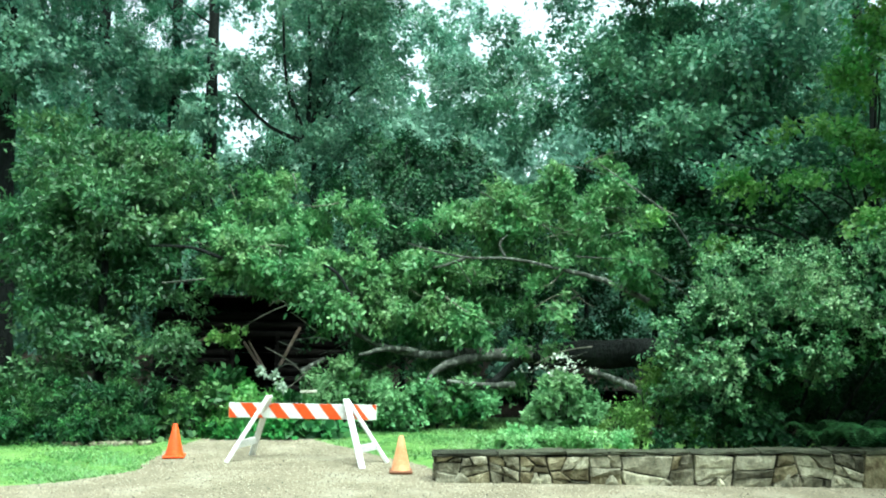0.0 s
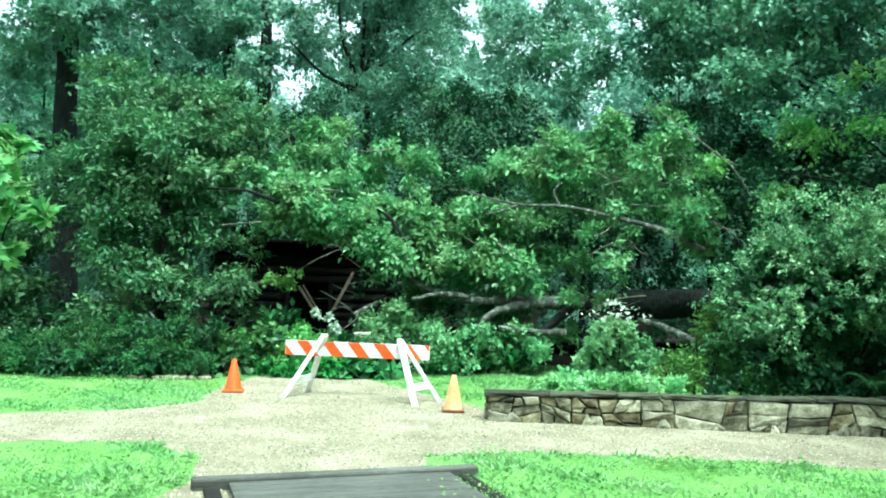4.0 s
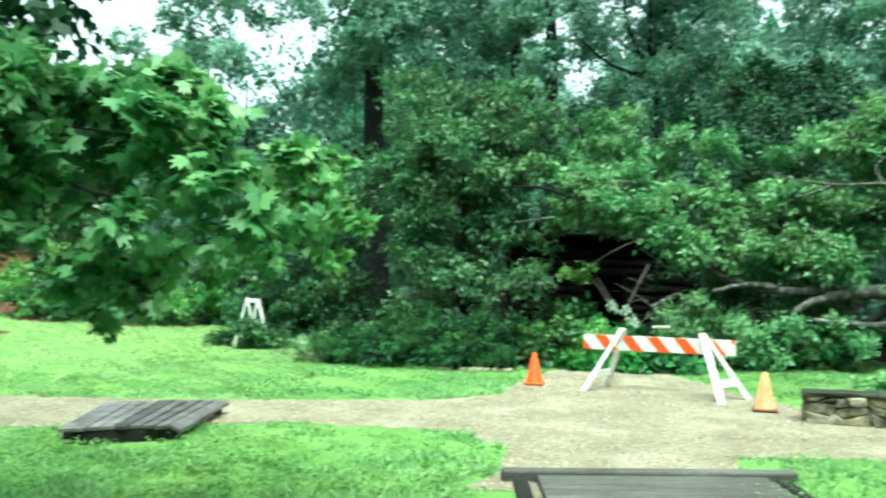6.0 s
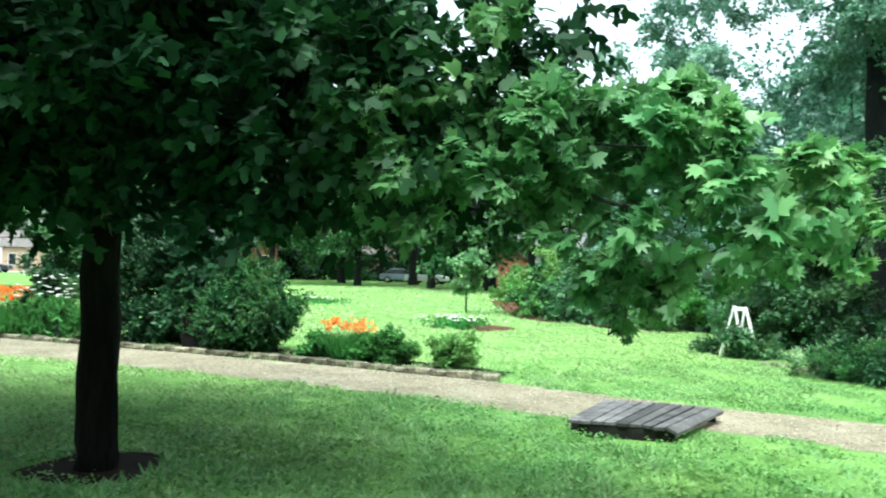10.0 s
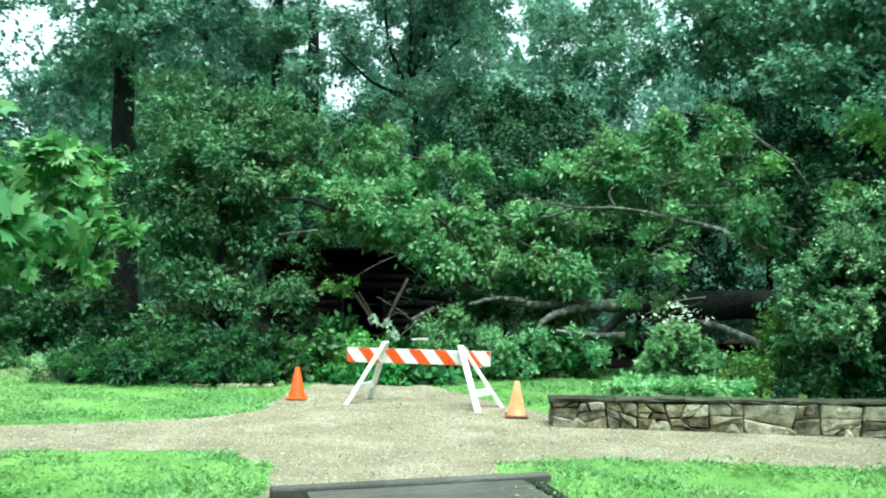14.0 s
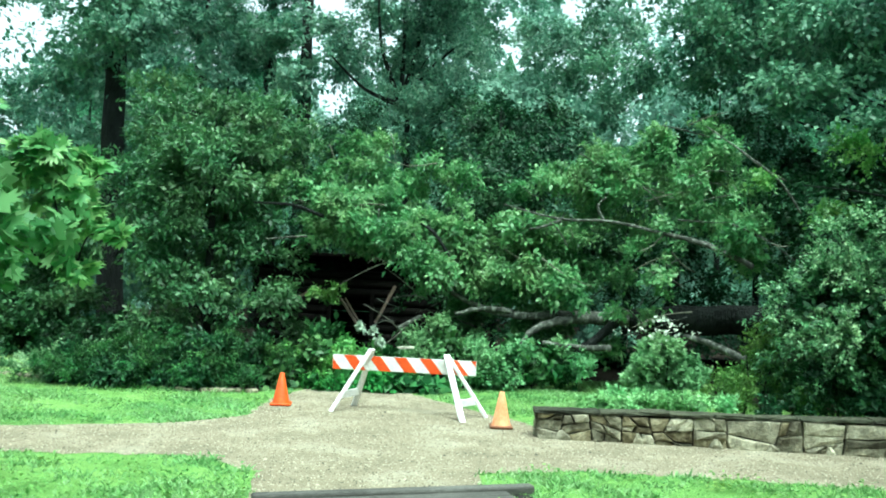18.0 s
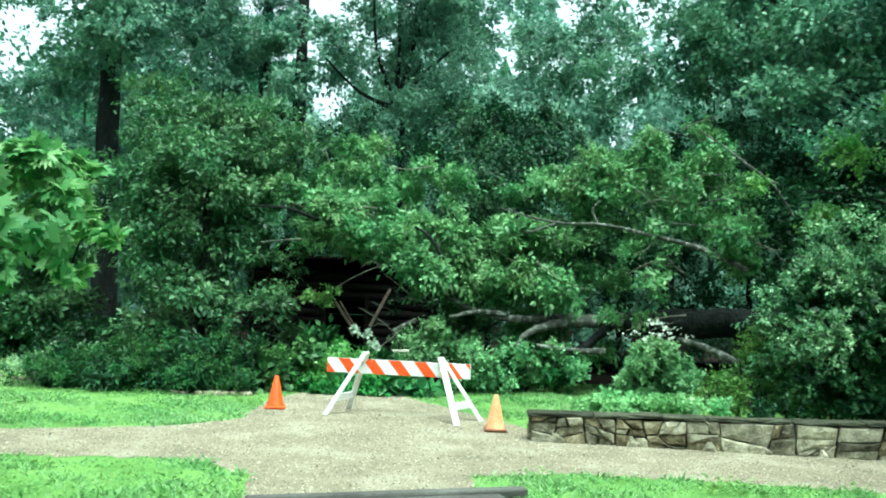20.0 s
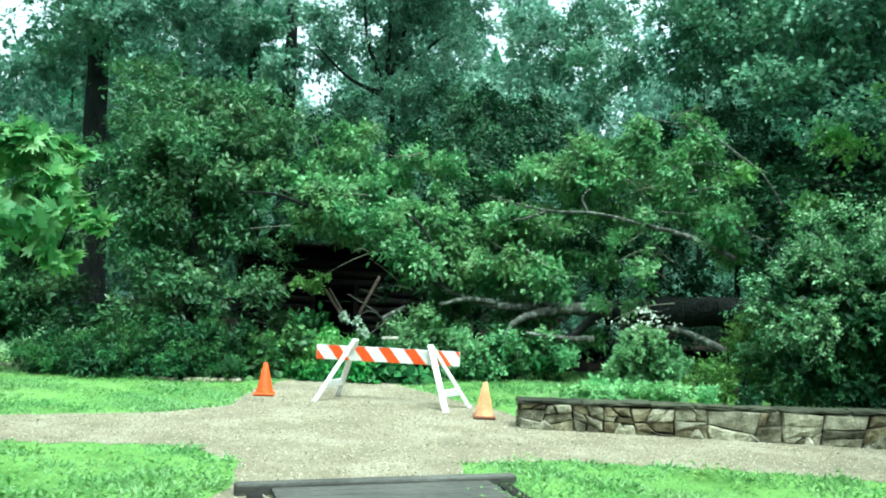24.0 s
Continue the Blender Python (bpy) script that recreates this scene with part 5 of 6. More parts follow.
ob = part("far_trees", cloud(lawn_blobs, 3700, 22, 1.5, 0.9, 302, 0.3, 0.2, name="far_trees", group=4, bough=(0.3, 0.55), shape=TRI), L_BOX)
tagged(ob, "dark green trees beyond the far houses", "woods", "", "stuff")

# added backdrop: fills gaps between the far trees with dark green
slope_bm = bmesh.new()
slope_rng = random.Random(5)
rows_ = []
for k in range(150):
    deg = -46 + k * 0.62
    az = radians(deg)
    top = 0.33 + 0.05 * noise.noise(Vector((deg * 0.2, 0, 0))) + 0.03 * noise.noise(Vector((deg * 0.9, 3, 0)))
    for g_, v_ in ((15.0, 1.6), (-5.7, 1.0), (35.6, 4.0), (46, 4)):
        if abs(deg - g_) < v_:
            top = min(top, 0.17 if g_ == 35.6 else 0.23)
    col = []
    for j in range(9):
        d = 66 + j * 1.3 + 2.2 * noise.noise(Vector((deg * 0.35, j * 0.7, 1)))
        col.append(slope_bm.verts.new((-d * math.sin(az), d * math.cos(az), 66 * top * j / 8 + (0 if j == 0 else slope_rng.uniform(-0.8, 0.8)))))
    rows_.append(col)
for a_, b_ in zip(rows_, rows_[1:]):
    for j in range(8):
        slope_bm.faces.new((a_[j], b_[j], b_[j + 1], a_[j + 1]))
M_SLOPE = surface("woods_backdrop", (0.012, 0.045, 0.022), (0.035, 0.105, 0.05), 0.35, 0.9, 0.05, 1.0, 1.6, 0.8, c3=(0.07, 0.17, 0.085))
ob = part("woods_backdrop", slope_bm, M_SLOPE)
tagged(ob, "dark green backdrop added far behind the trees to fill sky gaps", "slope", "", "structure")

shrub("dark_groundcover", (6.0, 12.5), [(4.9, 12.9, 0.4, 1.2, 0.8, 0.25), (6.4, 12.9, 0.4, 1.2, 0.8, 0.3), (7.8, 12.7, 0.45, 1.2, 0.9, 0.4), (5.4, 13.8, 0.35, 1.4, 0.9, 0.45), (7.4, 14.2, 0.4, 1.5, 1.0, 0.6), (6.4, 16.0, 0.5, 1.8, 1.0, 0.8), (9.0, 16.5, 0.7, 1.8, 1.2, 1.0)], L_DEEP_SHADE, "groundcover with leaves darkened as the shade under the shrub", 700, 22, 0.26, 0.10, 129, 0, category="groundcover", inner=0.2)
# out of view: added to keep side light off the end of the bed
shrub("shaded_shrub", (9.0, 12.5), [(8.9, 12.6, 1.4, 1.6, 1.4, 1.5), (10.6, 11.4, 1.4, 1.6, 1.4, 1.5), (8.4, 15.0, 1.6, 1.5, 1.5, 1.7), (11, 14, 2.0, 1.8, 1.8, 2.0)], L_DEEP_SHADE, "unseen dense dark shrubs added past the bed to block side light", 600, 22, 0.4, 0.16, 128, 6)
# unseen woods added behind the visitor to block low sky light
behind_blobs = []
for k in range(75):
    az = radians(102 + k * 2.95 + far_rng.uniform(-1, 1))
    d = far_rng.uniform(17, 22)
    for j in range(4):
        behind_blobs.append((-d * math.sin(az), d * math.cos(az), 15 * (j + far_rng.random()) / 4, 2.2, 2.2, 2.4))
ob = part("garden_woods", cloud(behind_blobs, 2600, 12, 1.2, 0.85, 301, 0.3, 0.2, name="garden_woods", group=4, bough=(0.3, 0.55), shape=TRI), L_WOOD)
tagged(ob, "unseen woods added round the near side to block low sky light", "woods", "", "stuff")

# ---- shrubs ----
shrub("glossy_shrub", (4.3, 12.2), [(4.05, 11.72, 1.50, 1.0, 0.8, 0.75), (4.56, 11.75, 2.29, 0.9, 0.8, 0.75), (5.01, 11.57, 1.81, 1.1, 0.9, 0.75), (5.02, 11.52, 1.99, 1.1, 0.8, 0.8), (5.78, 11.17, 2.45, 1.2, 0.9, 0.85), (4.26, 11.38, 1.50, 0.8, 0.7, 0.6), (5.9, 11.0, 1.75, 0.9, 0.8, 0.7)], L_SILVER, "large rounded glossy-leaved evergreen shrub behind the wall", 2900, 24, 0.14, 0.059, 120, 9, core=L_DEEP_SHADE, width=0.9, floor=0.6, carve=True)
# skirt of the glossy shrub, in darker leaves than its dome
shrub("glossy_shrub", (4.0, 11.9), [(3.55, 11.75, 0.62, 0.5, 0.4, 0.35), (3.95, 11.6, 0.85, 0.6, 0.4, 0.4), (4.45, 11.6, 0.9, 0.5, 0.4, 0.4), (4.2, 11.35, 0.55, 0.5, 0.35, 0.25)], L_SHADE, "lower skirt of the glossy evergreen shrub close behind the wall cap", 620, 24, 0.13, 0.06, 127, 6, core=L_DEEP_SHADE, width=0.9)
shrub("dark_groundcover", (4.0, 10.9), [(3.0, 10.95, 0.40, 0.6, 0.3, 0.08), (3.9, 10.95, 0.43, 0.6, 0.3, 0.09), (4.8, 11.3, 0.48, 0.6, 0.4, 0.1), (5.8, 11.0, 0.5, 0.7, 0.4, 0.1), (6.8, 11.0, 0.55, 0.8, 0.4, 0.16)], L_DEEP_SHADE, "low dark creeping plants behind the wall cap", 420, 20, 0.1, 0.06, 131, 0, category="groundcover", droop=0.15)
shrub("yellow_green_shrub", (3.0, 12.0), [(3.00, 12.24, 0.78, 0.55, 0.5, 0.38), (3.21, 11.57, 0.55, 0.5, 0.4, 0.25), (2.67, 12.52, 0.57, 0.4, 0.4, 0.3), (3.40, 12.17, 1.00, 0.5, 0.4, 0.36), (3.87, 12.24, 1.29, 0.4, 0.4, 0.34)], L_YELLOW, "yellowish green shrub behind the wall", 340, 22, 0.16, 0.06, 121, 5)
shrub("shaded_shrub", (4.6, 12.3), [(4.2, 13.6, 0.70, 0.7, 0.5, 0.35), (5.2, 13.6, 0.75, 0.8, 0.5, 0.4), (6.09, 13.12, 0.97, 1.0, 0.5, 0.5), (6.85, 12.75, 1.01, 1.0, 0.5, 0.5), (5.6, 12.6, 0.9, 0.9, 0.5, 0.6), (6.6, 12.1, 0.95, 0.9, 0.5, 0.6), (7.5, 11.9, 1.0, 0.9, 0.5, 0.7)], L_DEEP_SHADE, "undergrowth with leaves darkened as the shade below the glossy shrub", 820, 24, 0.18, 0.07, 126, 6)
for k, (px, py) in enumerate(((4.95, 10.84, 0.62)[:2], (5.31, 10.62, 0.65)[:2])):
    fern = thing("fern", (px, py, 0.34), 0, "green arching fern behind the wall cap", "fern", "ferns behind the wall")
    g = np.random.default_rng(400 + k)
    for j in range(9):
        a = j * math.tau / 9 + g.uniform(-0.2, 0.2)
        t_ = np.linspace(0.08, 1, 22)
        ln_ = 0.46 * g.uniform(0.8, 1.2)
        mid_ = np.stack([np.cos(a) * t_ * ln_, np.sin(a) * t_ * ln_, 0.75 * ln_ * np.sin(t_ * 2.3)], 1)
        sd = np.array([-math.sin(a), math.cos(a), 0])
        pos_ = np.concatenate([mid_, mid_])
        hd_ = np.concatenate([np.tile(sd, (22, 1)), np.tile(-sd, (22, 1))]) + np.array([math.cos(a), math.sin(a), -0.1]) * 0.35
        part("frond", leaves("frond", pos_, hd_, np.tile([0, 0, 1.0], (44, 1)), 0.13 * np.concatenate([np.sin(t_ * 2.9)] * 2) * ln_ / 0.5 + 0.03, width=0.45), L_SHADE, fern)
W = (1.89, 12.77, 0.68)
fl = shrub("white_flower_clump", (W[0], W[1]), [(W[0], W[1], 0.74, 0.36, 0.34, 0.42), (W[0] + 0.4, W[1], 0.45, 0.4, 0.35, 0.36), (W[0] - 0.15, W[1] - 0.2, 0.55, 0.28, 0.26, 0.38)], L_MINT, "tall white-flowered perennial clump behind the wall", 330, 20, 0.14, 0.1, 122, 10, category="flowers")
rng = np.random.default_rng(9)
n = 120
c = rng.integers(0, 20, n)
cc = np.stack([rng.uniform(-0.65, 0.45, 20), rng.uniform(-0.4, 0.2, 20), rng.uniform(1.05, 1.45, 20)], 1)
pp = cc[c] + rng.normal(0, 0.05, (n, 3)) * [1.4, 1.4, 0.25]
part("blossom", leaves("blossom", pp, rng.normal(0, 1, (n, 3)), rng.normal(0, 0.4, (n, 3)) + [0, 0, 1], rng.uniform(0.04, 0.075, n), width=1.3), L_UMBEL, fl, "flat white flower heads")
shrub("ivy_groundcover", (1.0, 10.9), [(0.7, 10.85, 0.33, 0.45, 0.35, 0.05), (1.3, 10.95, 0.37, 0.55, 0.4, 0.07), (2.0, 10.9, 0.39, 0.5, 0.35, 0.07), (1.3, 11.4, 0.36, 0.7, 0.4, 0.08), (2.1, 11.4, 0.38, 0.5, 0.4, 0.08)], L_IVY, "pale green creeping groundcover along the wall cap", 520, 18, 0.08, 0.06, 123, 0, category="groundcover", droop=0.1)
for k, (bl, lm, lab, n, sz) in enumerate([
        ([(-3.97, 14.47, 0.42, 0.7, 0.5, 0.4), (-3.24, 14.45, 0.26, 0.6, 0.5, 0.35), (-4.38, 13.83, 0.26, 0.4, 0.4, 0.35), (-3.33, 15.45, 0.70, 0.5, 0.4, 0.3), (-4.00, 15.50, 0.72, 0.5, 0.4, 0.28)], L_BRIGHT, "light green spreading shrub before the cabin", 260, 0.08),
        ([(-1.85, 15.20, 0.68, 0.55, 0.5, 0.55), (-2.17, 14.65, 0.30, 0.5, 0.4, 0.35)], L_MINT, "green shrub among the broken branches", 220, 0.08),
        ([(-0.80, 15.19, 0.63, 0.7, 0.5, 0.45), (-0.18, 15.41, 0.57, 0.7, 0.45, 0.32), (0.55, 15.60, 0.59, 0.6, 0.45, 0.32), (-1.19, 14.96, 0.34, 0.5, 0.4, 0.25)], L_MINT, "low grey-green shrub at the wood edge", 380, 0.08),
        ([(-2.69, 14.26, 0.11, 0.6, 0.4, 0.22), (-3.40, 13.90, 0.06, 0.4, 0.3, 0.2), (-1.89, 14.18, 0.07, 0.5, 0.3, 0.2)], L_LILY, "strappy ground plants behind the barricade", 200, 0.12)]):
    b = bl[0]
    shrub("edge_shrub", (b[0], b[1]), bl, lm, lab, n, 24, 0.2, sz, 130 + k, 4, core=L_BOX, group="shrubs at the wood edge")
shrub("dark_groundcover", (-8.33, 15.97, 0.31)[:2], [(-8.38, 16.50, 0.51, 1.2, 0.6, 0.4), (-9.47, 16.48, 0.46, 1.1, 0.6, 0.4), (-10.73, 16.89, 0.32, 1.2, 0.6, 0.45), (-7.18, 16.52, 0.57, 1.0, 0.6, 0.4)], L_DEEP_SHADE, "dark undergrowth beneath the wood-edge trees", 320, 22, 0.26, 0.11, 145, 0, category="groundcover", inner=0.2)
for k, (px, py, d, r) in enumerate([((-7.75, 13.32, 0.32), 0, 0, 0.65), ((-7.39, 13.06, 0.35), 0, 0, 0.9), ((-6.60, 13.03, 0.49), 0, 0, 0.9), ((-5.69, 13.13, 0.53), 0, 0, 0.9), ((-4.98, 13.52, 0.54), 0, 0, 0.8)]):
    x, y, z = px
    shrub("low_evergreen_shrub", (x, y), [(x, y, 0.36 * z / 0.5, r * 0.85, 0.7, 0.44 * z / 0.5), (x + 0.4, y + 0.3, 0.48 * z / 0.5, r * 0.6, 0.6, 0.4 * z / 0.5), (x - 0.35, y - 0.15, 0.25, r * 0.6, 0.5, 0.28)], L_HEDGE if k else L_SILVER, "low dark evergreen mound in the edged bed" if k else "low grey-green shrub at the end of the edged bed", 480, 26, 0.15, 0.062, 140 + k, 5, width=0.5, jitter=0.3, core=L_DEEP_SHADE, group="evergreen mounds")

# ---- flower border along the path ----
B = (-15.35, 5.0)
shrub("rounded_shrub", B, [(B[0], B[1] + 0.6, 0.75, 0.95, 0.85, 0.65), (B[0] - 0.1, B[1] + 0.7, 1.25, 0.7, 0.65, 0.55), (B[0] - 0.35, B[1] + 0.4, 0.5, 0.7, 0.6, 0.4), (B[0] + 0.3, B[1] + 0.5, 0.5, 0.7, 0.6, 0.4)], L_HEDGE, "large rounded dark green shrub in the border", 1500, 24, 0.17, 0.075, 150, 8, inner=0.7, width=0.7, core=L_DEEP_SHADE)
for k, (p, r) in enumerate((((-11.52, 7.62), 0.27), ((-12.42, 6.98), 0.24))):
    shrub("clipped_shrub", p, [(p[0], p[1] + 0.2, 0.32, r * 1.25, r * 1.25, 0.28)], (L_BRIGHT, L_LILY)[k], "small rounded green shrub by the path edging", 420, 20, 0.085, 0.055, 152 + k, 4, inner=0.3, group="small border shrubs")


def lilies(p, r, h, seed, label, petals=140):
    ob = thing("daylily_clump", (p[0], p[1], 0), 31, label, "flowers", "daylilies in the border")
    g = np.random.default_rng(seed)
    n = 1300
    a = g.random(n) * math.tau
    q = np.sqrt(g.random(n)) * r
    pos = np.stack([np.cos(a) * q, np.sin(a) * q * 0.6, np.zeros(n)], 1)
    hd = np.stack([np.cos(a) * 0.35, np.sin(a) * 0.35, np.ones(n)], 1) + g.normal(0, 0.3, (n, 3))
    part("leaf_clump", leaves("leaf_clump", pos, hd, g.normal(0, 1, (n, 3)), g.uniform(0.4, 0.95, n) * h, width=0.07), L_LILY, ob)
    k = g.integers(0, 80, petals * 2)
    c = np.stack([g.uniform(-0.9, 0.9, 80) * r, g.normal(0, r * 0.35, 80), g.uniform(0.8, 1.1, 80) * h], 1)
    hd = g.normal(0, 1, (petals * 2, 3)) + [0, 0, 0.5]
    part("blossom", leaves("blossom", c[k], hd, g.normal(0, 1, (petals * 2, 3)), g.uniform(0.06, 0.10, petals * 2), width=0.8), L_ORANGE, ob, "orange lily flowers")
    for j in range(8):
        part("flower_stalk", tube("flower_stalk", [(c[j][0] * 0.6, c[j][1] * 0.6, 0), tuple(c[j])], [0.006, 0.004], 4, 2, 0.2, j), L_LILY, ob)
    return ob


P = (-13.25, 6.50)
lilies((P[0], P[1] + 0.25), 0.52, 0.66, 1, "orange daylilies in bloom beside the gravel path")
P = (-20.73, 1.20)
lilies((P[0], P[1] + 0.6), 1.1, 0.95, 2, "tall orange daylilies in bloom with grassy leaves", 600)
shrub("grass_clump", (-21.13, 0.21), [(-21.13, 0.21, 0.2, 0.5, 0.4, 0.3)], L_BRIGHT, "arching clump of grassy leaves by the path", 60, 26, 0.25, 0.32, 160, 0, category="grass", width=0.12, droop=0.5)


def daisies(p, r, h, count, seed, label, spreads=(1.0, 0.6)):
    ob = thing("white_daisy_clump", (p[0], p[1], 0), 31, label, "flowers", "white daisies")
    g = np.random.default_rng(seed)
    n = 500
    pos = np.stack([g.normal(0, r * 0.5, n) * spreads[0], g.normal(0, r * 0.5, n) * spreads[1], g.uniform(0, h * 0.7, n)], 1)
    part("foliage", leaves("foliage", pos, g.normal(0, 0.5, (n, 3)) + [0, 0, 0.8], g.normal(0, 1, (n, 3)), g.uniform(0.1, 0.2, n), width=0.6), L_LILY, ob)
    c = np.stack([g.normal(0, r * 0.5, count) * spreads[0], g.normal(0, r * 0.5, count) * spreads[1], h * g.uniform(0.75, 1.15, count)], 1)
    k = np.repeat(np.arange(count), 8)
    a = np.tile(np.arange(8) * math.tau / 8, count)
    hd = np.stack([np.cos(a), np.sin(a), np.full(len(a), 0.1)], 1) + g.normal(0, 0.15, (len(a), 3))
    part("blossom", leaves("blossom", c[k], hd, g.normal(0, 0.3, (len(a), 3)) + [0, 0, 1], g.uniform(0.05, 0.08, len(a)), width=0.7), L_PETAL, ob, "white daisy flowers")


P = (-18.70, 2.19)
daisies((P[0] - 0.6, P[1] + 0.5), 1.3, 1.2, 46, 3, "white daisies standing tall behind the orange lilies")
daisies((-33.37, 15.61), 1.4, 0.25, 40, 4, "low white flowers in the open lawn")
daisies((-18.87, 12.93), 0.9, 0.35, 60, 5, "white flowers on a small mulched bed in the lawn")
shrub("border_shrub", (-18.11, 2.66), [(-19.10, 2.88, 0.35, 0.5, 0.5, 0.4)], L_LILY, "soft green leafy plant in the border", 120, 22, 0.16, 0.09, 166, 4)
for k, (px_, py_) in enumerate(((-12.9, 6.75), (-13.75, 6.35), (-20.0, 2.0), (-20.9, 1.5))):
    shrub("border_plant", (px_, py_), [(px_, py_, 0.22, 0.34, 0.28, 0.22)], L_LILY, "leafy green perennial among the daylilies", 90, 18, 0.12, 0.09, 330 + k, 3, group="leafy border plants", stem_r=0.006)
D1 = (-17.67, 5.01, 0.42)
shrub("holly_shrub", (D1[0], D1[1]), [(D1[0], D1[1], 0.5, 1.4, 1.2, 0.5), (D1[0], D1[1], 1.0, 1.3, 1.2, 1.0), (D1[0], D1[1], 2.1, 1.1, 1.0, 0.9), (D1[0] - 0.9, D1[1] - 0.9, 1.4, 0.9, 0.9, 1.2), (D1[0] + 0.5, D1[1] + 0.4, 2.9, 0.8, 0.8, 0.7), (-18.2, 4.1, 0.45, 0.8, 0.7, 0.5), (-18.0, 4.3, 1.9, 0.8, 0.8, 0.8), (D1[0] + 0.1, D1[1] - 0.1, 3.3, 0.8, 0.8, 0.5), (D1[0] + 0.9, D1[1] + 0.9, 2.3, 0.6, 0.6, 0.6)], L_DEEP_SHADE, "tall dark evergreen holly in the border", 1250, 24, 0.2, 0.09, 167, 8, core=L_DEEP_SHADE)
D2 = (-20.66, 3.09, 0.96)
shrub("holly_shrub", (D2[0], D2[1]), [(D2[0], D2[1], 0.9, 0.9, 0.8, 0.9), (D2[0], D2[1], 1.7, 0.7, 0.6, 0.6)], L_BOX, "dark rounded evergreen beyond the daisies", 420, 24, 0.22, 0.09, 168, 5, core=L_DEEP_SHADE)

# edging stones, border soil, marker post and a piece of slatted fence
EDGE_A, EDGE_B = Vector((-23.5, -0.45, 0)), Vector((-10.1, 7.35, 0))
BEND = Vector((-14.2, 5.25, 0))
edging = thing("edging_row", (0, 0, 0), 0, "row of rough edging stones along the gravel path", "edging", "", "structure")
er = random.Random(8)
t = 0.0
total = (BEND - EDGE_A).length + (EDGE_B - BEND).length
while t < total:
    w = er.uniform(0.3, 0.62)
    l1 = (BEND - EDGE_A).length
    p = EDGE_A.lerp(BEND, (t + w / 2) / l1) if t + w / 2 < l1 else BEND.lerp(EDGE_B, (t + w / 2 - l1) / (total - l1))
    d = (BEND - EDGE_A) if t + w / 2 < l1 else (EDGE_B - BEND)
    bm = boxed((0, 0, 0), (w - 0.02, er.uniform(0.14, 0.22), er.uniform(0.09, 0.14)), (0, er.uniform(-2, 2), er.uniform(-4, 4)), 0.025)
    for v in bm.verts:
        v.co += Vector((er.uniform(-1, 1), er.uniform(-1, 1), er.uniform(-1, 1))) * 0.008
    ob = part("stone", bm, M_WHITE if er.random() < 0.06 else M_STONE, edging)
    ob.matrix_basis = pose(p.x, p.y + 0.05, 0.045, 0, 0, math.degrees(math.atan2(d.y, d.x)))
    t += w
sheet("border_soil", rough_outline([(-23.6, -0.3), (-14.2, 5.4), (-10.2, 7.5), (-10.6, 8.4), (-14.2, 7.2), (-18, 5.2), (-24.8, 1.2)], 0.3, 0.05, 3), 0.01, M_SOIL, "dark soil of the flower border", category="soil")
EDGE2 = [(-9.5, 13.5), (-8.0, 13.2), (-6.6, 12.95), (-5.4, 12.65), (-4.5, 12.9)]
for i in range(26):
    f = i / 25 * 4
    k = min(int(f), 3)
    x = EDGE2[k][0] + (f - k) * (EDGE2[k + 1][0] - EDGE2[k][0])
    y = EDGE2[k][1] + (f - k) * (EDGE2[k + 1][1] - EDGE2[k][1])
    bm = boxed((0, 0, 0), (er.uniform(0.10, 0.20), 0.12, er.uniform(0.06, 0.10)), (er.uniform(-9, 9), er.uniform(-9, 9), 0), 0.025)
    ob = part("stone", bm, M_STONE, edging)
    ob.matrix_basis = pose(x + er.uniform(-0.05, 0.05), y + er.uniform(-0.06, 0.06), 0.02, 0, 0, er.uniform(-40, 40))
post_at = (-20.17, 0.99)
post = thing("marker_post", (post_at[0], post_at[1] + 0.3, 0), 0, "short grey wooden post in the border", "post")
part("post_body", boxed((0, 0, 0.28), (0.11, 0.11, 0.6), bevel=0.01), M_BOARD, post)
fp = (-16.13, 4.04)
fence = thing("slatted_fence", (fp[0], fp[1] + 0.75, 0), 28, "short weathered slatted fence panel in the border", "fence")
for i in range(6):
    part("slat", boxed((-0.25 + i * 0.1, 0, 0.35), (0.085, 0.02, 0.7 - 0.02 * (i % 2)), bevel=0.004), M_BEAM, fence)
for z in (0.2, 0.66):
    part("rail", boxed((0, 0.03, z), (0.66, 0.035, 0.07), bevel=0.004), M_BOARD, fence)

# ---- open lawn to the left: sapling, shrub bed, red bank ----
S = (-25.56, 18.02)
tree("sapling", (S[0], S[1], 0), 2.3, 0.035, [(S[0] - 0.3, S[1], 1.35, 0.6, 0.55, 0.25), (S[0] + 0.35, S[1] + 0.2, 1.6, 0.6, 0.55, 0.3), (S[0], S[1], 2.0, 0.55, 0.55, 0.35), (S[0] + 0.1, S[1], 2.6, 0.32, 0.3, 0.35), (S[0] - 0.35, S[1] - 0.1, 1.85, 0.4, 0.4, 0.2), (S[0] + 0.1, S[1], 1.05, 0.5, 0.5, 0.2)], L_MINT, "young tree with a thin stem on the lawn", 300, 16, 0.24, 0.16, 171)
q = (-18.98, 13.72)
ring_outline = rough_outline([(q[0] + 1.5 * math.cos(a) - 0.2, q[1] + 1.1 * math.sin(a)) for a in [i * math.tau / 16 for i in range(16)]], 0.3, 0.05, 5)
sheet("mulch_ring", ring_outline, 0.014, M_MULCH, "small oval bed of red mulch", category="mulch")
q1, q2, q3, q4, q5 = (-34.71, 25.97), (-21.98, 17.67), (-16.12, 17.61), (-15.55, 19.65), (-13.42, 19.97)
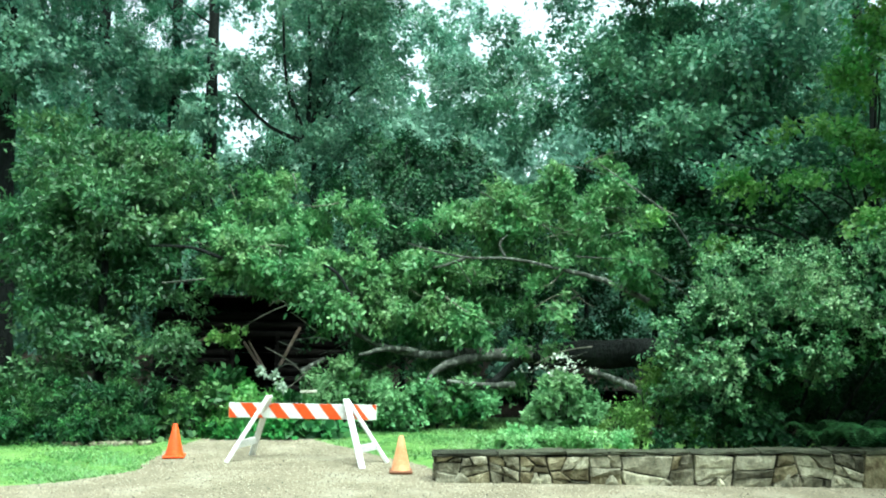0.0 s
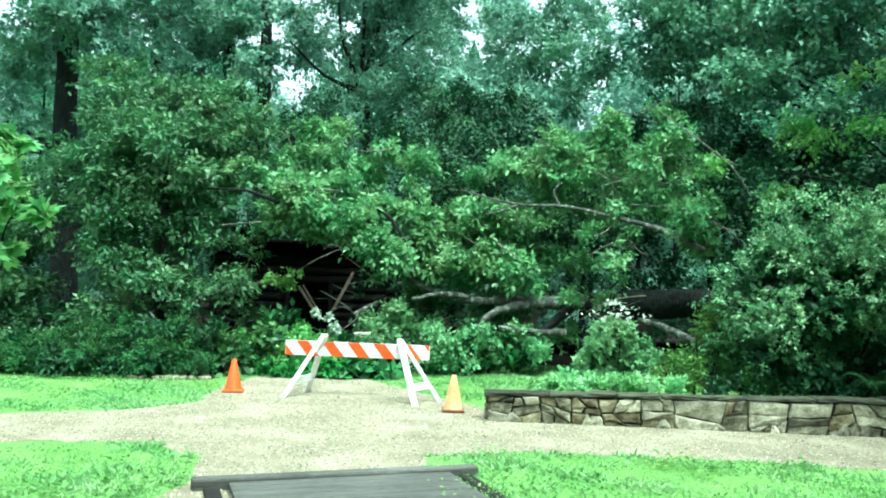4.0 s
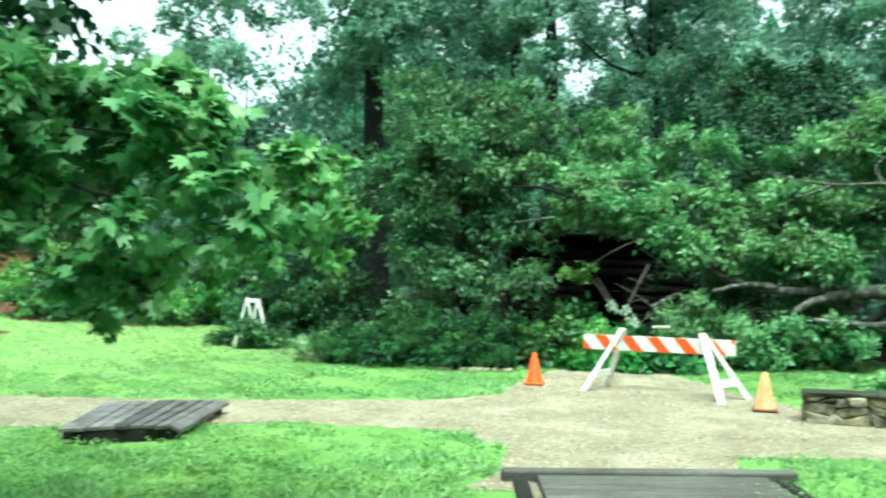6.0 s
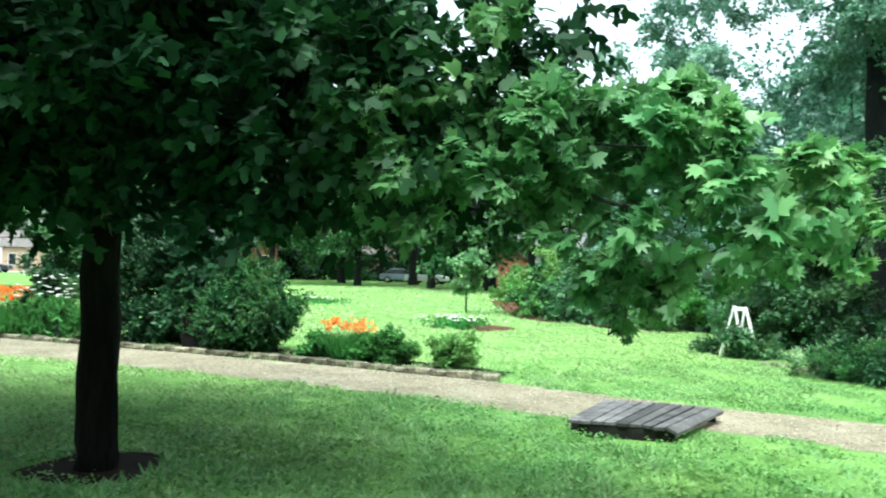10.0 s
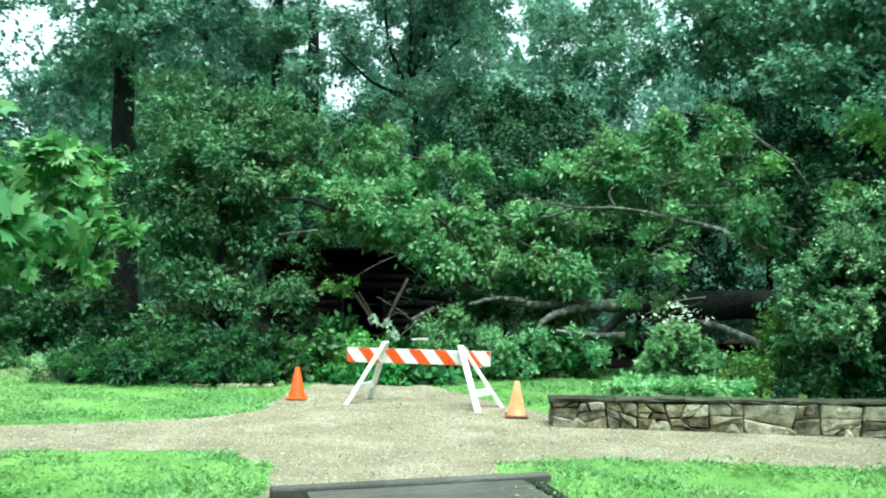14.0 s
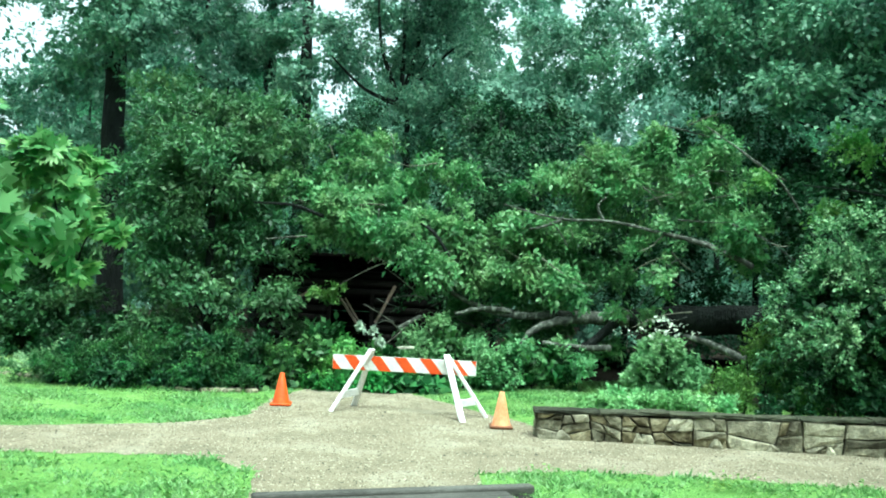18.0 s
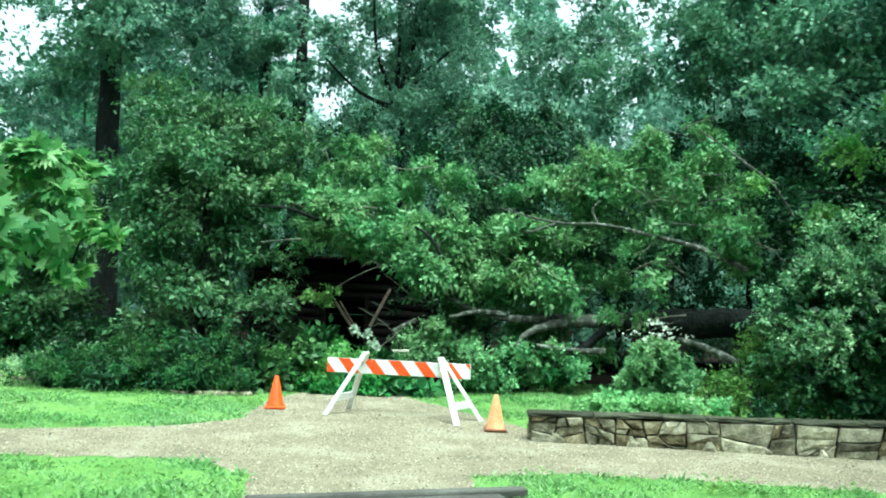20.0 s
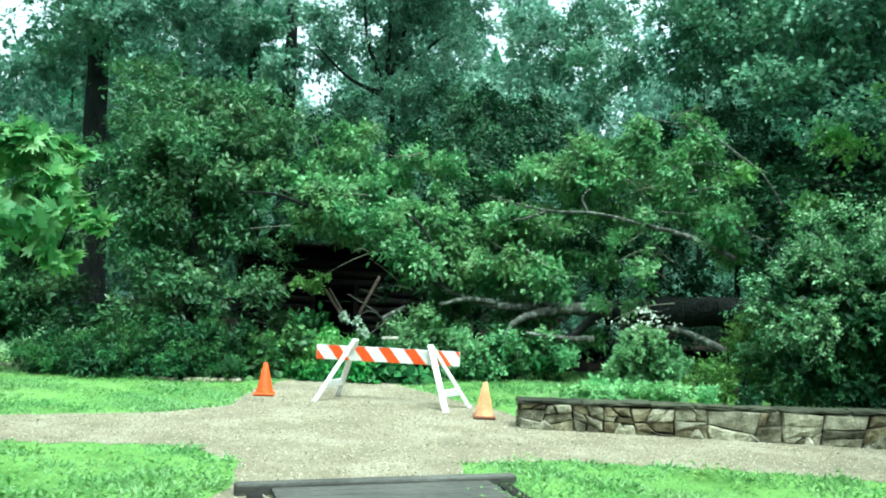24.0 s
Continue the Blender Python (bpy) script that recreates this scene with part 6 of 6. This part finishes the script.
bed_outline = rough_outline([q1, q2, q3, q4, q5, (q5[0] - 6, q5[1] + 14), (q1[0] - 8, q1[1] + 16)], 0.4, 0.08, 6)
sheet("mulch_bed", bed_outline, 0.012, M_MULCH, "red mulch under a shrub bed", category="mulch")
for k, (bl, lm, lab, n, sz) in enumerate([
        ([(-23.9, 19.9, 0.90, 1.5, 1.2, 0.9), (-24.4, 21.0, 1.6, 1.4, 1.2, 0.8), (-22.4, 19.0, 0.8, 1.0, 0.9, 0.7)], L_BRIGHT, "light green feathery shrub in the mulched bed", 560, 0.12),
        ([(-21.2, 18.9, 0.7, 1.4, 1.1, 0.8), (-21.40, 20.3, 1.4, 1.6, 1.3, 1.0), (-19.9, 18.6, 0.7, 1.1, 0.9, 0.7)], L_SHADE, "dark green shrub in the mulched bed", 460, 0.12),
        ([(-18.44, 18.9, 0.70, 1.4, 1.1, 0.9), (-17.20, 19.4, 0.91, 1.4, 1.2, 1.1), (-20.16, 20.61, 1.48, 1.2, 1.1, 1.0)], L_SHADE, "dense green shrub at the back of the lawn", 420, 0.12),
        ([(-16.23, 20.09, 0.57, 1.2, 1.0, 0.8), (-15.40, 20.74, 0.86, 1.2, 1.0, 1.0)], L_SHADE, "green shrub at the wood edge", 320, 0.12),
        ([(-14.03, 20.48, 0.71, 1.2, 1.0, 0.9), (-16.41, 18.73, 0.46, 1.1, 1.0, 0.7)], L_BRIGHT, "yellow-green shrub at the wood edge", 300, 0.11)]):
    b = bl[0]
    shrub("lawn_shrub", (b[0], b[1]), bl, lm, lab, int(n * 1.3), 22, 0.26, sz, 180 + k, 5, inner=0.6, core=L_BOX, group="shrubs in the mulched bed")
# ---- far trees, houses and parked cars ----
for k, (px, r, h) in enumerate([((-71.36, 35.83, 0.20), 0.35, 14), ((-66.31, 40.77, 0.03), 0.4, 15), ((-82.62, 46.58, -0.16), 0.35, 15), ((-87.26, 37.20, 0.09), 0.3, 13), ((-74.13, 50.75, -0.25), 0.3, 14), ((-94.06, 33.54, 0.10), 0.4, 15), ((-55.71, 42.11, 0.27), 0.3, 14), ((-98.35, 17.43, 0.64), 0.4, 16), ((-81.34, 24.23, 0.57), 0.35, 13), ((-99.53, 46.50, -0.20), 0.35, 13), ((-98.60, 52.79, -0.53), 0.35, 13), ((-92.20, 22.37, 0.69), 0.35, 13), ((-68.52, 27.56, 0.37), 0.3, 12), ((-63.59, 33.45, 0.19), 0.3, 12), ((-55.33, 35.68, 0.13), 0.3, 12), ((-49.59, 36.94, 0.25), 0.3, 11), ((-44.49, 36.96, 0.20), 0.28, 11)]):
    x, y, z = px
    fr_ = random.Random(200 + k)
    bl = [(x + fr_.uniform(-4, 4), y + fr_.uniform(-3, 3), h * fr_.uniform(0.36, 1), 3.4, 3, 2.0) for _ in range(10)]
    tree("shade_tree", (x, y, 0), h, r, bl, L_BOX, "mature shade tree beyond the lawn", 520, 20, 1.05, 0.42, 210 + k, group="far shade trees", limbs=False, shape=TRI)
# hedge whose near-black leaves also paint the deep shade under the far trees
hedge_rng = random.Random(41)
hedge_blobs = []
for k in range(110):
    az = radians(46 + k * 0.47)
    d = hedge_rng.uniform(92, 100)
    if az > radians(74):
        d += 38
    hedge_blobs.append((-d * math.sin(az), d * math.cos(az), hedge_rng.uniform(0.8, 2.2), 2.6, 2.6, hedge_rng.uniform(1.4, 2.4)))
ob = part("far_hedge", cloud(hedge_blobs, 2300, 20, 0.8, 0.5, 303, 0.3, 0.3, name="far_hedge", group=8, shape=TRI), L_DEEP_SHADE)
tagged(ob, "hedge under the far trees, darkened as their deep shade", "hedge", "", "stuff")
x, y, z = -51.87, 1.82, 0.40
tree("shade_tree", (x, y, 0), 15, 0.52, [(x - 3, y, 6.2, 4, 4, 2), (x + 2.5, y + 2, 5.6, 3, 3, 1.6), (x + 1, y - 3, 6, 3.4, 3, 2), (x, y, 9, 5, 5, 3.5)], L_BOX, "broad old shade tree with a thick dark trunk", 700, 18, 0.9, 0.32, 230, limb_r=0.45)
# mulch ring, widened to paint the shade under the old tree as well
tree_ring = rough_outline([(x + 6 * math.cos(a), y + 6 * math.sin(a)) for a in [i * math.tau / 16 for i in range(16)]], 0.8, 0.1, 15)
sheet("mulch_ring", tree_ring, 0.014, M_SOIL, "dark mulch ring round the old tree, widened as its shade", category="mulch")
M_BRICK = surface("red_brick", (0.20, 0.085, 0.055), (0.30, 0.135, 0.09), 1.5, 0.85, 0.2, 0.3, 12, 0.02, (1, 1, 3))
M_ROOF = surface("roof_shingle", (0.10, 0.09, 0.085), (0.18, 0.165, 0.15), 2, 0.9, 0.2, 0.4, 14, 0.02)
M_SIDING = surface("pale_siding", (0.62, 0.62, 0.60), (0.78, 0.78, 0.75), 2, 0.7, 0.3, 0.2, 10, 0.02, (0.2, 0.2, 8))
M_TAN = surface("tan_brick", (0.42, 0.30, 0.20), (0.55, 0.42, 0.30), 1.5, 0.85, 0.2, 0.3, 12, 0.02)
M_GLASS = plain("dark_glass", (0.02, 0.025, 0.03), 0.08, 0.6)
M_TYRE = plain("tyre_rubber", (0.02, 0.02, 0.02), 0.9, 0.2)
M_RIM = plain("wheel_metal", (0.45, 0.46, 0.47), 0.35, 0.5, 0.8)
M_ROAD = surface("pale_driveway", (0.35, 0.34, 0.33), (0.48, 0.47, 0.45), 1, 0.9, 0.15, 0.3, 20, 0.01)
M_LAMP_RED = plain("tail_lamp", (0.4, 0.02, 0.02), 0.25, 0.5)


def house(loc, rz, w, d, h, pitch, wall_m, label, openings):
    ob = thing("house", loc, rz, label, "house")
    bm = bmesh.new()
    rise = pitch * d / 2
    pr = [(-d / 2, 0), (d / 2, 0), (d / 2, h), (0, h + rise), (-d / 2, h)]
    a = [bm.verts.new((-w / 2, y, z)) for y, z in pr]
    b = [bm.verts.new((w / 2, y, z)) for y, z in pr]
    bm.faces.new(a)
    bm.faces.new(b[::-1])
    for i in range(5):
        bm.faces.new((a[i], b[i], b[(i + 1) % 5], a[(i + 1) % 5]))
    part("wall", bm, wall_m, ob)
    sl = math.hypot(d / 2, rise) + 0.4
    an = math.degrees(math.atan2(rise, d / 2))
    for s in (-1, 1):
        part("roof", boxed((0, s * (d / 4 + 0.1), h + rise / 2 + 0.02), (w + 0.7, sl, 0.12), (-s * an, 0, 0), 0.02), M_ROOF, ob)
    for side, x, z, ww, hh in openings:
        if side == "front":
            fr = part("window", boxed((x, -d / 2 - 0.02, z), (ww + 0.16, 0.08, hh + 0.16), bevel=0.01), M_SIDING, ob)
            part("pane", boxed((x, -d / 2 - 0.065, z), (ww, 0.02, hh), bevel=0.005), M_GLASS, fr)
        else:
            fr = part("window", boxed((-w / 2 - 0.02, x, z), (0.08, ww + 0.16, hh + 0.16), bevel=0.01), M_SIDING, ob)
            part("pane", boxed((-w / 2 - 0.065, x, z), (0.02, ww, hh), bevel=0.005), M_GLASS, fr)
    return ob


def car(loc, rz, paint, label, tall=1.45, length=4.5, boot=0.72):
    ob = thing("parked_car", loc, rz, label, "car", "cars parked beyond the lawn")
    L, W = length, 1.78
    pr = [(-L / 2, 0.35), (L / 2 - 0.1, 0.33), (L / 2, 0.55), (L / 2 - 0.12, 0.80), (L * 0.22, 0.95), (-L * boot / 2, 0.98), (-L / 2 + 0.03, 0.92), (-L / 2 - 0.02, 0.6)]
    bm = bmesh.new()
    a = [bm.verts.new((x, -W / 2, z)) for x, z in pr]
    b = [bm.verts.new((x, W / 2, z)) for x, z in pr]
    bm.faces.new(a)
    bm.faces.new(b[::-1])
    for i in range(len(pr)):
        bm.faces.new((a[i], b[i], b[(i + 1) % len(pr)], a[(i + 1) % len(pr)]))
    bmesh.ops.bevel(bm, geom=list(bm.edges), offset=0.06, segments=2, affect="EDGES")
    part("body", bm, paint, ob)
    cab = [(L * 0.22, 0.93), (L * 0.06, tall - 0.06), (-L * 0.28, tall - 0.04), (-L * boot / 2 - 0.05, 0.95)]
    bm = bmesh.new()
    a = [bm.verts.new((x, -W / 2 + 0.06 + (0.12 if z > 1 else 0), z)) for x, z in cab]
    b = [bm.verts.new((x, W / 2 - 0.06 - (0.12 if z > 1 else 0), z)) for x, z in cab]
    bm.faces.new(a)
    bm.faces.new(b[::-1])
    for i in range(4):
        bm.faces.new((a[i], b[i], b[(i + 1) % 4], a[(i + 1) % 4]))
    part("windows", bm, M_GLASS, ob)
    part("roof_panel", boxed((-L * 0.11, 0, tall), (L * 0.34, W - 0.34, 0.06), bevel=0.025), paint, ob)
    for x in (-L * 0.31, L * 0.31):
        for s in (-1, 1):
            bm = bmesh.new()
            bmesh.ops.create_cone(bm, cap_ends=True, segments=20, radius1=0.33, radius2=0.33, depth=0.22, matrix=pose(x, s * (W / 2 - 0.1), 0.33, 90, 0, 0))
            wheel = part("wheel", bm, M_TYRE, ob)
            bm = bmesh.new()
            bmesh.ops.create_cone(bm, cap_ends=True, segments=16, radius1=0.2, radius2=0.17, depth=0.03, matrix=pose(x, s * (W / 2 + 0.02), 0.33, 90 * s, 0, 0))
            part("rim", bm, M_RIM, wheel)
    for s in (-1, 1):
        part("tail_lamp", boxed((-L / 2, s * (W / 2 - 0.22), 0.78), (0.05, 0.26, 0.16), bevel=0.02), M_LAMP_RED, ob)
        part("headlamp", boxed((L / 2 - 0.08, s * (W / 2 - 0.25), 0.68), (0.06, 0.3, 0.14), bevel=0.02), M_RIM, ob)
    return ob


P_SILVER, P_BLUE, P_NAVY, P_WHITE = plain("silver_paint", (0.55, 0.6, 0.66), 0.3, 0.5, 0.4), plain("grey_blue_paint", (0.22, 0.28, 0.34), 0.3, 0.5, 0.3), plain("navy_paint", (0.02, 0.025, 0.05), 0.25, 0.5), plain("white_car_paint", (0.75, 0.76, 0.78), 0.3, 0.5)
x, y, z = -70.66, 45.13, 0.01
car((x, y, 0), 35, P_WHITE, "pale silver car parked beyond the lawn", 1.6, 4.3, 0.85)
x, y, z = -75.44, 45.00, -0.01
car((x, y, 0), 50, P_BLUE, "grey-blue car parked under the trees", 1.45)
x, y, z = -111.49, 9.53, 0.92
car((x, y, 0.0), 62, P_NAVY, "dark navy car parked by a pale garage", 2.0, 5.0, 0.92)
x, y, z = -111.87, 2.67, 0.76
car((x, y, 0.0), 80, P_SILVER, "silver car parked on the driveway", 1.45)
x, y, z = -85.86, 32.66, 2.31
house((x - 2, y, 0), 75, 5.2, 8, 4.2, 0.6, M_BRICK, "red brick house with a gabled roof behind trees", [("front", -1.2, 1.9, 0.9, 1.3), ("front", 1.2, 1.9, 0.9, 1.3), ("side", 0, 1.9, 1.0, 1.3)])
x, y, z = -127.47, 10.40, 4.19
house((x - 3, y + 1, 0), 80, 6.6, 6, 4.6, 0.3, M_SIDING, "pale garage with a low grey roof", [("front", -1, 1.4, 2.6, 2.2), ("front", 2.3, 1.6, 0.9, 1.2)])
x, y, z = -121.03, 14.48, 3.88
house((x, y, 0), 80, 5.0, 5, 3.2, 0.4, M_TAN, "tan and white house end beyond the garden", [("front", -1.3, 1.6, 0.8, 1.4), ("front", 0.4, 1.3, 0.9, 2.0)])
x, y, z = -115.74, 5.99, 2.68
house((x, y, 0), 80, 2.6, 3, 4.4, 0.4, M_BRICK, "narrow red brick building by the driveway", [("front", 0, 2.8, 0.8, 1.0)])
x, y, z = -91.18, 51.75, 1.27
house((x - 3, y, 0), 60, 9, 7, 3.2, 0.45, M_TAN, "tan house behind the shade trees", [("front", -2.4, 1.7, 1.2, 1.2), ("front", 2.4, 1.7, 1.2, 1.2)])
house((-67.0, 52.8, 0), 141.5, 7, 4.6, 2.3, 0.75, M_BRICK, "red brick gable end of a small house behind the shrubs", [("front", 0, 1.4, 0.8, 1.0)])
q = (-117.12, 2.92)
sheet("driveway", [(q[0] - 40, q[1] - 40), (q[0] + 6, q[1] - 40), (q[0] + 6, q[1] + 14), (q[0] - 12, q[1] + 16), (q[0] - 40, q[1] - 10)], 0.02, M_ROAD, "pale concrete driveway", category="driveway")

# ---- grass and gravel close to the path ----
def scatter(rng, n, x0, x1, y0, y1):
    return rng.uniform(x0, x1, n), rng.uniform(y0, y1, n)


def tufts(seed, n, area, height, blade, keep_out, name, label, grass=None):
    """Short blades in small tufts over a lawn area."""
    g = np.random.default_rng(seed)
    x, y = scatter(g, n, *area)
    ok = np.ones(n, bool)
    for poly in keep_out:
        ok &= ~inside(poly, x + g.normal(0, 0.035, n), y + g.normal(0, 0.035, n))
    x, y = x[ok], y[ok]
    p = np.sin(x * 2.1 + np.sin(y * 1.7) * 2) * np.sin(y * 2.6 + np.sin(x * 1.3)) + 0.6 * np.sin(x * 6.3 + y * 2) * np.sin(y * 7.1 - x)
    ht = height * (1 + 0.75 * p)
    m = 3
    pos = np.repeat(np.stack([x, y, np.zeros(len(x))], 1), m, 0) + g.normal(0, blade * 1.3, (len(x) * m, 3)) * [1, 1, 0]
    hd = g.normal(0, 0.9, (len(pos), 3)) * [1, 1, 0] + [0, 0, 0.8]
    ln = np.maximum(np.repeat(ht, m), height * 0.3) * g.uniform(0.6, 1.3, len(pos))
    ob = part(name, leaves(name, pos, hd, g.normal(0, 0.5, (len(pos), 3)) + [0, 0, 1], ln, BLADE, blade / height * 1.8), grass or M_GRASS)
    return tagged(ob, label, "grass", "", "stuff")


outs = [path_outline, wood_outline, ring, ring_outline, bed_outline, tree_ring, [(-7.00, 6.25), (-6.05, 7.04), (-6.70, 8.66), (-7.98, 7.64)], [(0, 10.1), (10, 10.1), (10, 14.2), (2.3, 14.2), (1.9, 12.1), (0.1, 11.9)], [(-2.2, 4.0), (-0.3, 4.0), (-0.25, 7.2), (-2.2, 7.0)]]
tufts(1, 88000, (-10, 6, 2.6, 17.6), 0.042, 0.0135, outs, "lawn_grass", "short bright green mown grass with clover")
tufts(4, 28000, (-10, -0.8, -2.5, 2.6), 0.05, 0.016, outs, "lawn_grass", "short grass in the shade of the maple")
tufts(2, 42000, (-24, -8, -1.5, 20), 0.055, 0.024, outs, "lawn_grass", "short green grass on the open lawn", M_GRASS_PALE)
tufts(6, 11000, (-0.8, 6.0, -5.5, 2.6), 0.045, 0.016, outs, "lawn_grass", "short grass round the standpoint")
tufts(7, 7000, (-10, -0.8, -5.5, -2.5), 0.05, 0.02, outs, "lawn_grass", "short grass at the lawn's near edge")
tufts(5, 9000, (-9.5, -0.5, -1.0, 5.6), 0.085, 0.02, outs, "lawn_grass", "coarse taller tufts in the shaded lawn")
tufts(3, 30000, (-60, -18, -6, 42), 0.07, 0.06, outs, "lawn_grass", "mown green grass far across the lawn", M_GRASS_PALE)

g = np.random.default_rng(6)
n = 135000
x, y = scatter(g, n, -14, 7, 3.5, 14.2)
x2, y2 = scatter(g, 34000, -26, -14, -3.0, 6.0)
x, y = np.concatenate([x, x2]), np.concatenate([y, y2])
ok = inside(path_outline, x, y)
x, y = x[ok], y[ok]
s = g.uniform(0.005, 0.0145, len(x)) * (1 + (g.random(len(x)) < 0.008) * 0.8)
base = np.array([(-1, -0.8, 0), (1, -0.7, 0), (0.8, 0.9, 0), (-0.9, 0.8, 0), (0.1, 0, 0.8)])
rot = g.random(len(x)) * math.tau
c_, s_ = np.cos(rot)[:, None], np.sin(rot)[:, None]
bx_, by_ = base[None, :, 0], base[None, :, 1] * 0.75
v = np.stack([x[:, None] + s[:, None] * (bx_ * c_ - by_ * s_), y[:, None] + s[:, None] * (bx_ * s_ + by_ * c_), 0.003 + s[:, None] * base[None, :, 2]], -1).reshape(-1, 3)
f = (np.arange(len(x)) * 5)[:, None, None] + np.array([(0, 1, 4), (1, 2, 4), (2, 3, 4), (3, 0, 4)])[None]
ob = part("loose_gravel", mesh_from("loose_gravel", v, f.reshape(-1, 3)), M_PEBBLE)
tagged(ob, "loose pale and grey gravel stones on the path", "gravel", "", "stuff")

# darker weeds and clover patches in the near lawn
g = np.random.default_rng(16)
wx, wy = np.concatenate([g.uniform(-11, 5, 620), g.uniform(-9, -1, 520)]), np.concatenate([g.uniform(0.5, 12.5, 620), g.uniform(0.3, 6.5, 520)])
ok = np.ones(len(wx), bool)
for poly in outs:
    ok &= ~inside(poly, wx, wy)
wx, wy = wx[ok], wy[ok]
k = np.repeat(np.arange(len(wx)), 46)
rad = np.repeat(g.uniform(0.05, 0.2, len(wx)), 46)
pos = np.stack([wx[k] + g.normal(0, 1, len(k)) * rad, wy[k] + g.normal(0, 1, len(k)) * rad, g.uniform(0.01, 0.085, len(k))], 1)
ok = ~inside(path_outline, pos[:, 0], pos[:, 1])
pos, k = pos[ok], k[ok]
ob = part("lawn_weeds", leaves("lawn_weeds", pos, g.normal(0, 1, (len(k), 3)) * [1, 1, 0.3] + [0, 0, 0.3], g.normal(0, 0.4, (len(k), 3)) + [0, 0, 1], g.uniform(0.025, 0.055, len(k))), L_BRIGHT)
tagged(ob, "dark clover and weed patches in the lawn", "weeds", "", "stuff")
